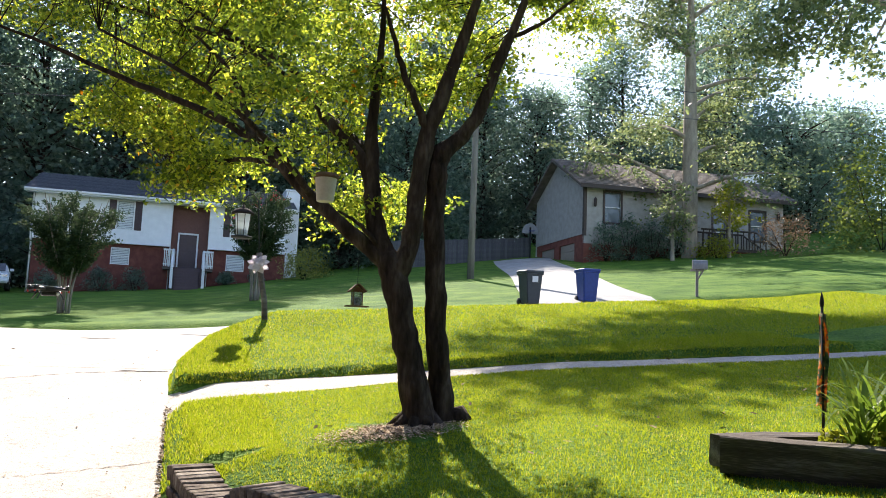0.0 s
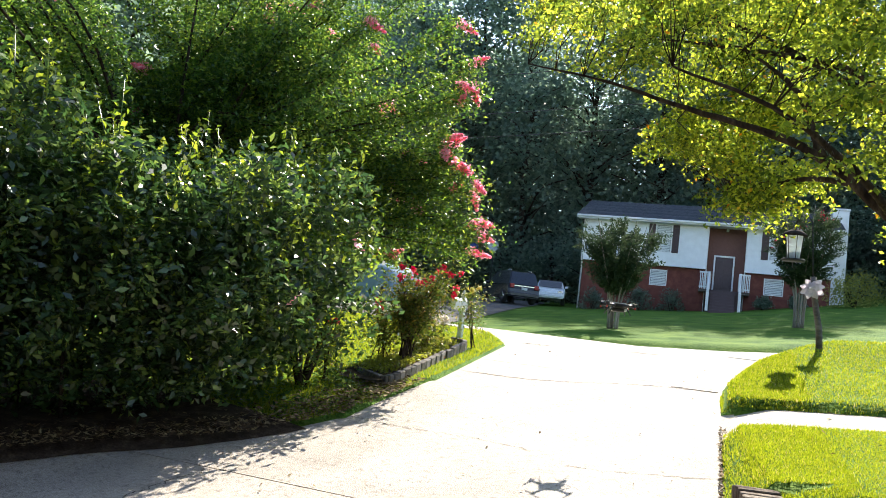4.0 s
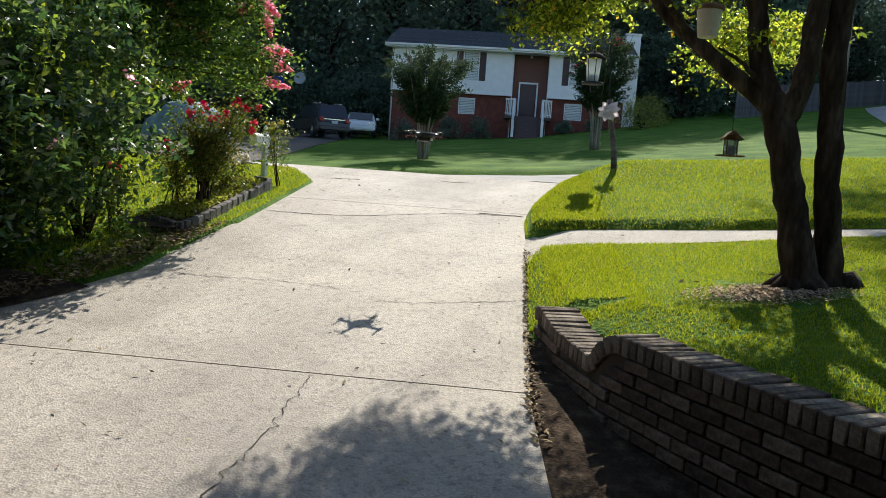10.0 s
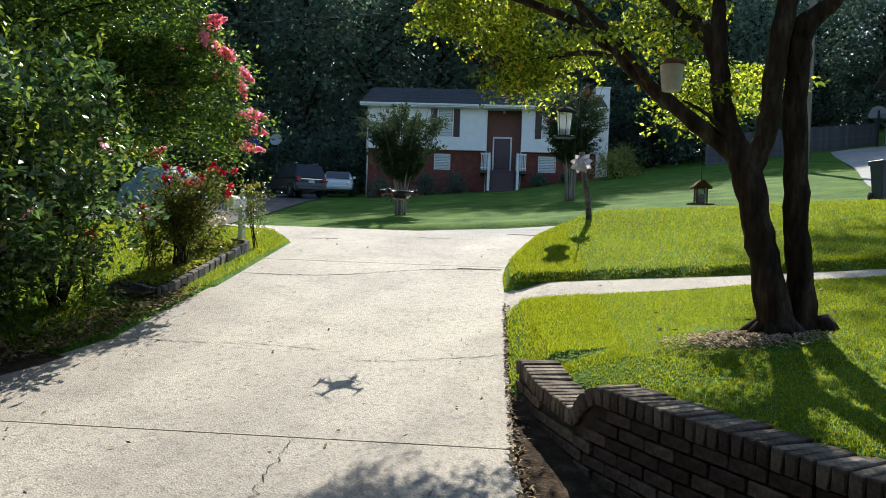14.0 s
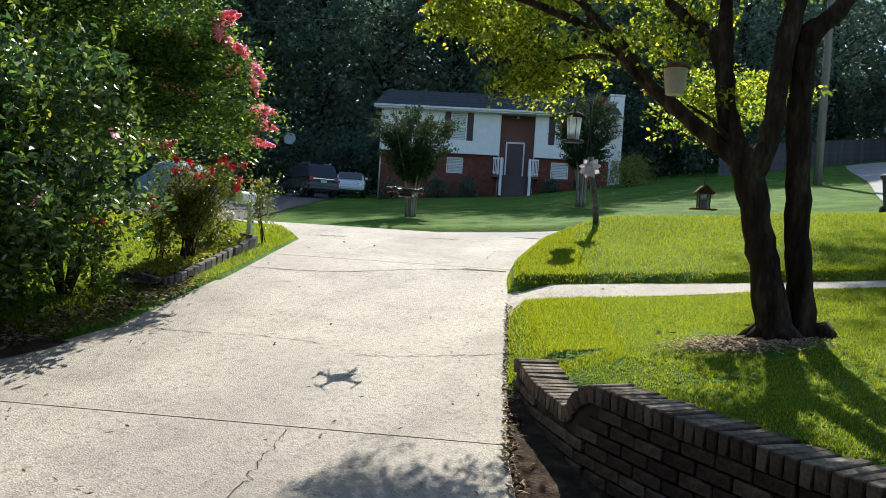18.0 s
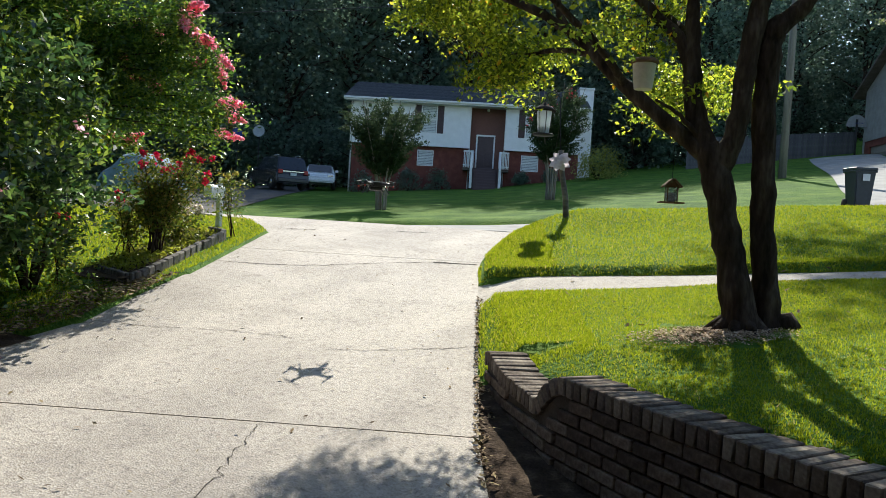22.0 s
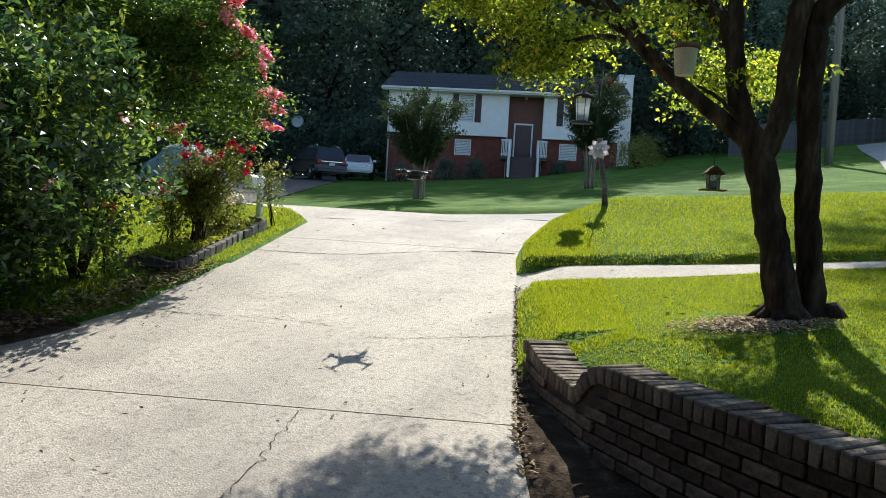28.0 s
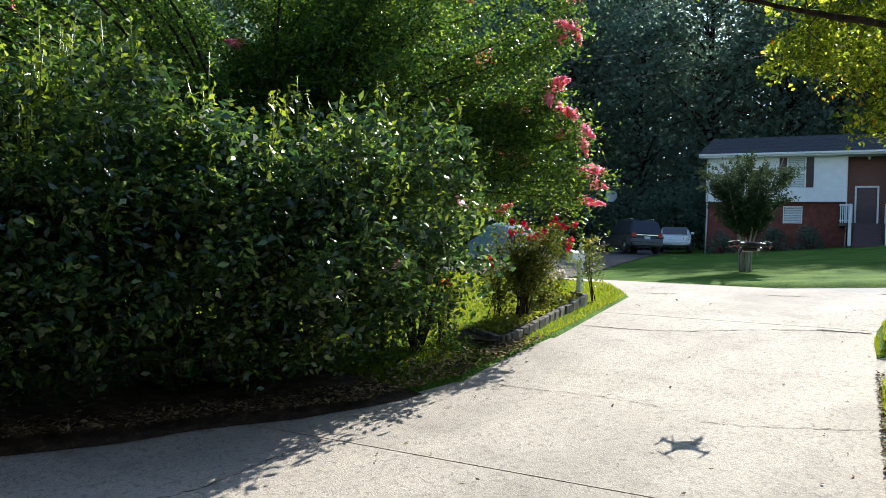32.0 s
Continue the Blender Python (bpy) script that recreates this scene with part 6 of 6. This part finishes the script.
ROSE_LEAF = leaf_material("rose_leaf", [(0.0, (0.04, 0.07, 0.015)), (.7, (0.10, 0.14, 0.02)), (1.0, (0.22, 0.17, 0.04))], .5, glow=1.8)


def rose(u, s, h, r, n, blooms, label, petals, seed, top=True):
    x, y = XY(u, s)
    ob = thing("rose_bush", x, y, float(terrain(u, s)) + .05, label, "rose bush", "flowers in the bed")
    g = np.random.default_rng(seed)
    ctr, ends = [], []
    for k in range(n):
        a = g.uniform(0, 2 * math.pi)
        e = np.array((r * math.cos(a) * g.uniform(.2, 1), r * math.sin(a) * g.uniform(.2, 1), h * g.uniform(.62, 1.0)))
        e = e + np.array((.10, .04, 0)) * e[2] * (h > 1)
        q = spline([(g.normal() * .05, g.normal() * .05, -.05, .010 * min(1, h)), (e[0] * .3, e[1] * .3, e[2] * .5, .007 * min(1, h)), (*e, .003)], 5)
        part("cane", tube([tuple(v[:3]) for v in q], [v[3] for v in q], 5), BARK, ob)
        ends.append(e)
        for j in range(5 if h > 1 else 4, len(q)):
            for _ in range(8 if h > 1 else 5):
                ctr.append(q[j][:3] + g.normal(size=3) * np.array((.10, .10, .08)))
    c = np.repeat(np.array(ctr), 5, 0)
    c = c + g.normal(size=c.shape) * .04
    part("foliage", quads_mesh("foliage", leaf_quads(c, .045, g), 4, [ROSE_LEAF]), None, ob)
    ends.sort(key=lambda e: -e[2])
    for e in ends[:blooms]:
        for _ in range(2 if h < .6 else 1):
            p = e + g.normal(size=3) * np.array((.06, .06, .03)) + np.array((0, 0, .03))
            pts = p + g.normal(size=(34, 3)) * .017
            part("flower", quads_mesh("flower", leaf_quads(pts, .036, g, ratio=.95), 4, [petals]), None, ob)
    return ob


n = 2600
cu, cs = rng.uniform(-4.15, -3.66, n), rng.uniform(7.7, 10.4, n)
cx, cy = XY(cu, cs)
gc = np.stack([cx, cy, terrain(cu, cs) + .07 + rng.uniform(0, .06, n)], -1)
keep = np.sin(cu * 7 + 2 * np.sin(cs * 3)) * np.sin(cs * 5) > -.55
cover = thing("ground_cover", 0, 0, 0, "patchy low green plants in the flower bed", "plant")
part("foliage", quads_mesh("foliage", leaf_quads(gc[keep], .045, rng), 4, [BRIGHT_LEAF]), None, cover)
YELLOW = leaf_material("yellow_petal", [(0.0, (0.55, 0.48, 0.10)), (1.0, (0.72, 0.68, 0.25))], .35, rough=.6, glow=1.2)
CREAMP = leaf_material("cream_petal", [(0.0, (0.62, 0.55, 0.45)), (1.0, (0.75, 0.68, 0.60))], .35, rough=.6, glow=1.1)
rose(-3.86, 8.66, 1.14, .50, 26, 18, "tall rose bush with red blooms at the top", RED, 41)
rose(-4.15, 8.55, .72, .26, 9, 3, "smaller rose bush with a few red blooms", RED, 42)
rose(-3.95, 9.5, .42, .3, 9, 9, "low bush with pale cream flowers", CREAMP, 43)
rose(-3.64, 10.53, .80, .14, 4, 4, "slender plant with pale yellow flowers", YELLOW, 44)
bush(-4.3, 6.95, .55, .95, MYRTLE_LEAF, "loose bright green shrub at the end of the hedge", "shrub", n=70, leaf=.06)
bush(-4.75, 6.6, .5, .7, MYRTLE_LEAF, "low leafy shrub at the hedge's foot", "shrub", n=50, leaf=.06)
rose(-4.2, 7.25, .62, .16, 5, 3, "small bush with one large red bloom", RED, 45)
x, y = XY(-4.02, 11.23)
mb = thing("letter_box", x, y, float(terrain(-4.02, 11.23)), "white letter box on a turned white post", "letter box", yaw=DRIVE_YAW + 165)
part("post", box(-.038, .038, -.038, .038, -.2, .62, .008), WHITE, mb)
part("finial", lathe([(.02, .62), (.042, .635), (.022, .66), (.034, .69), (.014, .725), (.004, .735)], 12), WHITE, mb)
part("arm", box(-.022, .022, -.035, .30, .42, .46, .005), WHITE, mb)
part("box", mail_dome(.13, .15, .34), WHITE, mb, m=pose(0, .14, .46))

# ---- the quadcopter hovering over the driveway ----
DRONE = plain("black_drone_shell", (0.02, 0.021, 0.024), .32, spec=.6, vary=.1)
PROP = plain("grey_propeller", (0.58, 0.58, 0.58), .3)
DRONE_LAMP = plain("red_lamp", (.35, .03, .02), .4)
DRONE_LAMP.node_tree.nodes["Principled BSDF"].inputs["Emission Color"].default_value = (1, .15, .08, 1)
DRONE_LAMP.node_tree.nodes["Principled BSDF"].inputs["Emission Strength"].default_value = 0.02
dr = thing("quadcopter", -3.28, 6.44, 1.80, "black quadcopter drone hovering above the driveway", "drone", yaw=40)
bd_ = box(-.075, .075, -.045, .045, -.022, .022, .012, segs=2)
part("body", bd_, DRONE, dr)
# top of the black shell painted pale, standing in for sun glint
part("top_plate", box(-.07, .07, -.038, .038, .0225, .030, .003), PROP, dr, "upper shell coloured pale for sun glint")
part("battery", box(-.055, .06, -.03, .03, -.055, -.02, .008), DRONE, dr)
part("camera_pod", lathe([(.004, -.018), (.016, -.012), (.018, .006), (.006, .018)], 10), BLIND, dr, m=pose(.075, 0, -.03))
for a in (42, 138, 222, 318):
    c_, s_ = math.cos(radians(a)), math.sin(radians(a))
    part("arm", tube([(.04 * c_, .03 * s_, 0), (.10 * c_, .10 * s_, .006), (.165 * c_, .165 * s_, .004)], [.020, .014, .012], 8), DRONE, dr)
    part("motor", lathe([(.013, -.012), (.016, 0), (.016, .022), (.006, .034)], 12), DRONE, dr, m=pose(.165 * c_, .165 * s_, 0))
    pb = bmesh.new()
    for k in (0, 180):
        m2 = pose(0, 0, 0, 8, 0, k)
        vs = [pb.verts.new(m2 @ Vector(p)) for p in ((.006, -.006, 0), (.05, -.011, .001), (.085, -.003, 0), (.085, .004, 0), (.05, .006, .001), (.006, .006, 0))]
        pb.faces.new(vs)
    bmesh.ops.solidify(pb, geom=pb.faces[:], thickness=.0012)
    part("propeller", pb, PROP, dr, m=pose(.165 * c_, .165 * s_, .03, 0, 0, a * 3))
    part("lamp", lathe([(.003, -.012), (.009, -.006), (.009, .004), (.003, .008)], 8), DRONE_LAMP, dr, "small glowing red lamp", m=pose(.178 * c_, .178 * s_, -.014))
    part("leg", tube([(.09 * c_, .09 * s_, -.01), (.14 * c_, .14 * s_, -.085)], [.007, .004], 6), DRONE, dr)

# ---- cracks, mulch, litter ----
CRACK = surface("crack_dirt", [(0.3, (0.025, 0.022, 0.02)), (0.7, (0.07, 0.06, 0.05))], scale=20, rough=1, bump=.5)


def crack(pts, width, g, lift=.004):
    """A thin jagged seam of dirt lying in the slab."""
    q = spline([(*p, 0) for p in pts], 14)
    v, f = [], []
    for i, p in enumerate(q):
        u, s = p[0] + g.normal() * .012, p[1] + g.normal() * .012
        d = q[min(i + 1, len(q) - 1)] - q[max(i - 1, 0)]
        d = d / (np.linalg.norm(d) + 1e-9)
        w = width * g.uniform(.35, 1.3)
        for o in (-1, 1):
            uu, ss = u - d[1] * w * o * .5, s + d[0] * w * o * .5
            x, y = XY(uu, ss)
            v.append((x, y, float(z_drive(ss)) + lift))
        if i:
            f.append((2 * i - 2, 2 * i - 1, 2 * i + 1, 2 * i))
    return mesh_from("crack", v, f, [CRACK])


g = np.random.default_rng(77)
CR = [([(-1.39, 4.5), (-1.41, 4.09), (-1.44, 3.58), (-1.48, 3.16), (-1.43, 2.5), (-1.58, 2.07), (-1.7, 1.2)], .006),
      ([(-3.55, 4.5), (-3.65, 4.2), (-3.69, 3.83), (-3.72, 3.56), (-3.84, 3.26), (-3.94, 2.95), (-4.1, 2.3)], .010),
      ([(-3.3, 9.06), (-2.56, 9.05), (-1.93, 9.24), (-1.09, 9.67), (-.25, 9.84)], .018),
      ([(-.75, 9.82), (-.2, 9.84)], .045),
      ([(-3.42, 6.34), (-2.84, 6.27), (-2.3, 6.3), (-1.64, 6.24)], .008),
      ([(-1.3, 6.0), (-.96, 6.04), (-.2, 6.29)], .008),
      ([(-3.14, 11.76), (-2.7, 11.8)], .03),
      ([(-1.5, 12.2), (-1.0, 12.25)], .03)]
for pts, w in CR:
    part("crack", crack(pts, w, g), None, driveway)

MULCHM = surface("bark_mulch", [(0.2, (0.26, 0.18, 0.11)), (0.5, (0.48, 0.35, 0.23)), (0.85, (0.65, 0.52, 0.38))], scale=10, fine=60, rough=.98, bump=.6, per_island=.8)


def chips(centres, size, g, thick=.2):
    n = len(centres)
    a = g.uniform(0, 2 * math.pi, n)
    d = np.stack([np.cos(a), np.sin(a), g.normal(size=n) * .25], -1)
    w = np.stack([-np.sin(a), np.cos(a), g.normal(size=n) * .35], -1)
    L = size * g.uniform(.5, 1.5, n)[:, None]
    W = L * g.uniform(.2, .5, n)[:, None]
    return np.stack([centres - d * L * .5, centres + w * W * .5, centres + d * L * .5, centres - w * W * .5], 1).reshape(-1, 3)


def on_ground(u, s, lift):
    x, y = XY(u, s)
    return np.stack([x, y, terrain(u, s) + lift], -1)


n = 6500
r, a = np.sqrt(g.uniform(0, 1, n)) * .36 * (1 + .35 * np.sin(np.arange(n) * 0.7)), g.uniform(0, 6.283, n)
uu, ss = U(TX, TY) - .14 - .35 * (g.uniform(0, 1, n) < .5) * g.uniform(0, 1, n) + r * np.cos(a), S(TX, TY) - .16 + r * np.sin(a) * .75
mul = new("bark_mulch", quads_mesh("bark_mulch", chips(on_ground(uu, ss, .012 + .03 * np.exp(-(r / .4) ** 2)), .022, g), 4, [MULCHM]))
tagged(mul, "dry brown bark mulch round the tree's foot", "mulch", kind="stuff")
for k in range(9):
    a = 2 * math.pi * k / 9 + .3
    c0, s0 = math.cos(a), math.sin(a)
    part("root", tube([(.05 * c0, .05 * s0, .10), (.15 * c0, .15 * s0, .03), (.27 * c0, .27 * s0, -.05)], [.06, .045, .02], 8), BARK, tree)
# fallen leaves: under the hedge, along the edges, a few on the slab and lawn
LITTER = surface("dry_leaf", [(0.2, (0.09, 0.055, 0.03)), (0.5, (0.20, 0.13, 0.07)), (0.85, (0.34, 0.26, 0.13))], scale=10, rough=.9, bump=.2, per_island=.9)
n = 7000
ss = g.uniform(-1.0, 8.0, n)
uu = drive_left(ss) - np.abs(g.normal(size=n)) * .33 + .04
p1 = on_ground(uu, ss, .025 + g.uniform(0, .02, n))
n = 620
ss = g.uniform(3.9, 8.0, n)
p2 = on_ground(drive_right(ss) + np.abs(g.normal(size=n)) * .05 - .03, ss, .0)
p2[:, 2] = z_drive(ss) + .012 + g.uniform(0, .02, n)
n = 170
ss = g.uniform(1.5, 12, n)
uu = g.uniform(-3.2, -.2, n)
p3 = on_ground(uu, ss, 0)
p3[:, 2] = z_drive(ss) + .010
n = 260
ss, uu = g.uniform(4, 11.5, n), g.uniform(.4, 8, n)
p4 = on_ground(uu, ss, .05)
lit = new("leaf_litter", quads_mesh("leaf_litter", np.vstack([chips(p1, .05, g), chips(p2, .045, g), chips(p3, .035, g), chips(p4, .05, g)]), 4, [LITTER]))
tagged(lit, "dry fallen leaves along the hedge and driveway edges", "leaf litter", kind="stuff")
# bare soil strip under the hedge
v, f = [], []
sv = np.linspace(-5.5, 5.75, 60)
for s in sv:
    for k in range(5):
        u = float(drive_left(s)) + .07 + .03 * math.sin(s * 7) - 2.3 * k / 4 - (.12 * math.sin(s * 3) if k == 4 else 0)
        x, y = XY(u, s)
        v.append((x, y, float(z_drive(s)) + .005 if k == 0 else float(terrain(u, s)) + .042 + .012 * math.sin(s * 9 + k * 3)))
for i in range(len(sv) - 1):
    for k in range(4):
        f.append((i * 5 + k, (i + 1) * 5 + k, (i + 1) * 5 + k + 1, i * 5 + k + 1))
tagged(new("soil_strip", mesh_from("soil_strip", v, f, [SOIL], True)), "bare dark soil under the hedge", "soil", kind="structure")
v, f = [], []
sv = np.linspace(.4, 5.4, 40)
for s in sv:
    for k in range(4):
        a, b2 = float(drive_right(s)) - .02, float(wall_u(s)) + .06
        u = a + (b2 - a) * k / 3
        x, y = XY(u, s)
        v.append((x, y, float(z_drive(s)) - (.01 if k == 0 else -.012)))
for i in range(len(sv) - 1):
    for k in range(3):
        f.append((i * 4 + k, i * 4 + k + 1, (i + 1) * 4 + k + 1, (i + 1) * 4 + k))
tagged(new("soil_bed", mesh_from("soil_bed", v, f, [SOIL], True)), "dark soil strip at the foot of the brick wall", "soil", kind="structure")

# ---- grass ----
GRASS = leaf_material("grass_blade", [(0.0, (0.09, 0.14, 0.012)), (0.3, (0.15, 0.21, 0.016)), (0.65, (0.22, 0.275, 0.022)), (0.93, (0.25, 0.28, 0.03)), (1.0, (0.36, 0.31, 0.13))], .6, rough=.5, glow=1.75, spec=.25)


def grass(n, u0, u1, s0, s1, h, g, keep):
    u, s = g.uniform(u0, u1, n), g.uniform(s0, s1, n)
    k = keep(u, s) & ~paved(u, s)
    u, s = u[k], s[k]
    n = len(u)
    base = on_ground(u, s, -.006)
    base[:, 2] += .012 * np.sin(u * 2.3 + 1.1) * np.sin(s * 1.9)
    base[:, 2] += .085 * smooth(0, .10, s - walk_far(u)) * (u > -.1) * (u < 9) * (s < 12)
    a = g.uniform(0, 6.283, n)
    H = h * g.uniform(.5, 1.25, n)
    w = .0022 + .0022 * g.uniform(0, 1, n) + .0006 * np.clip(s - 5, 0, 9)
    side = np.stack([np.cos(a) * w, np.sin(a) * w, np.zeros(n)], -1)
    lean = np.stack([g.normal(size=n) * .35 * H, g.normal(size=n) * .35 * H, H], -1)
    return np.stack([base - side, base + side, base + lean], 1).reshape(-1, 3)


mul_u, mul_s = U(TX, TY), S(TX, TY)


def lawn_keep(u, s):
    bare = np.exp(-(((u - mul_u + .22) / .42) ** 2 + ((s - mul_s + .1) / .36) ** 2)) > .45 + .3 * np.sin(u * 9) * np.sin(s * 11)
    wallside = (s < 5.5) & (u < wall_u(s) + .2)
    bed_ = (u < -3.55) & (u > -4.12) & (s > 7.65) & (s < 10.5)
    hed_ = (u < -3) & (u > drive_left(s) - 2.2) & (s < 5.7)
    ok = (u > drive_right(s)) | (u < drive_left(s) - .02)
    return ~bare & ~wallside & ~bed_ & ~hed_ & ok


gv = [grass(380000, 0, 7.0, 2.4, 8.2, .023, g, lawn_keep), grass(190000, 0, 12.5, 7.6, 13.0, .032, g, lawn_keep), grass(100000, -8.0, -3.2, 4.9, 12.8, .04, g, lawn_keep), grass(34000, -.2, .7, 5.2, 12.4, .032, g, lawn_keep)]
gr = new("grass", quads_mesh("grass", np.vstack(gv), 3, [GRASS]))
tagged(gr, "short sunlit grass blades of the lawn", "grass", kind="stuff")
# ---- retaining wall (core) ----
wall = thing("wall_retaining", 0, 0, 0, "low brown brick retaining wall with a stepped rowlock cap", "wall", kind="structure")


def wall_top(s):
    return cap_top(s) - 0.1


core = bmesh.new()
prev = None
for s in np.arange(0.3, 5.53, 0.03):
    u0 = float(wall_u(s)) - 0.055
    ring = []
    for du, z in ((0, float(z_drive(s)) - 0.15), (0, float(wall_top(s))), (.26, float(wall_top(s))), (.26, float(z_drive(s)) - 0.15)):
        x, y = XY(u0 + du, s)
        ring.append(core.verts.new((x, y, z)))
    if prev:
        for k in range(4):
            core.faces.new((prev[k], prev[(k + 1) % 4], ring[(k + 1) % 4], ring[k]))
    else:
        core.faces.new(ring)
    prev = ring
core.faces.new(prev[::-1])
bmesh.ops.recalc_face_normals(core, faces=core.faces[:])
part("core", core, MORTAR, wall)


# bricks: three shapes shared by all pieces
def brick_mesh(name, l, d, h, m=BRICK):
    bm = box(-l / 2, l / 2, 0, d, 0, h, 0.006)
    for v in bm.verts:
        v.co += Vector((rng.normal(), rng.normal(), rng.normal())) * 0.0012
    me = bpy.data.meshes.new(name)
    bm.to_mesh(me)
    bm.free()
    me.materials.append(m)
    return me


stretchers = [brick_mesh("brick", 0.195, 0.09, 0.060) for _ in range(2)]
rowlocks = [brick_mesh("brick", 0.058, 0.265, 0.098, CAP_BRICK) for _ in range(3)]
# arc length along the wall
ws = np.arange(0.9, 5.53, 0.01)
wx, wy = XY(wall_u(ws), ws)
arc = np.concatenate([[0], np.cumsum(np.hypot(np.diff(wx), np.diff(wy)))])


def on_wall(a):
    s = float(np.interp(a, arc, ws))
    x, y = float(np.interp(a, arc, wx)), float(np.interp(a, arc, wy))
    x2, y2 = float(np.interp(a + .03, arc, wx)), float(np.interp(a + .03, arc, wy))
    x1, y1 = float(np.interp(a - .03, arc, wx)), float(np.interp(a - .03, arc, wy))
    return s, x, y, math.degrees(math.atan2(y2 - y1, x2 - x1))


# rowlock cap that follows the dip and the rise, spaced along the sloping line
wz = wall_top(ws)
arc3 = np.concatenate([[0], np.cumsum(np.sqrt(np.diff(wx) ** 2 + np.diff(wy) ** 2 + np.diff(wz) ** 2))])
wp = np.stack([wx, wy, wz], -1)


def cap_at(a):
    return Vector([float(np.interp(a, arc3, wp[:, k])) for k in range(3)])


a = 0.04
while a < arc3[-1] - .02:
    p, t_ = cap_at(a), (cap_at(a + .035) - cap_at(a - .035)).normalized()
    back = Vector((0, 0, 1)).cross(t_).normalized() * -1
    up_ = back.cross(t_).normalized() * -1
    if up_.z < 0:
        up_ = -up_
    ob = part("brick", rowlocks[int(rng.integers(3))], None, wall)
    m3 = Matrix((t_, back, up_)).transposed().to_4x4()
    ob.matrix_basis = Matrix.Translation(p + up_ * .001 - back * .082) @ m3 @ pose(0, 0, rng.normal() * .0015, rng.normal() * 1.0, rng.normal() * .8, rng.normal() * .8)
    a += 0.0665
for row in range(11):
    a = 0.1 + (row % 2) * 0.103
    while a < arc[-1] - .06:
        s, x, y, yaw = on_wall(a)
        z = 0.547 - row * 0.0705
        if z + .062 < wall_top(s) and z > z_drive(s) - .05:
            ob = part("brick", stretchers[int(rng.integers(2))], None, wall)
            ob.matrix_basis = pose(x, y, z, 0, 0, yaw + 180) @ pose(0, -.075 + rng.normal() * .002, 0, 0, rng.normal() * .3, rng.normal() * .4)
        a += 0.206
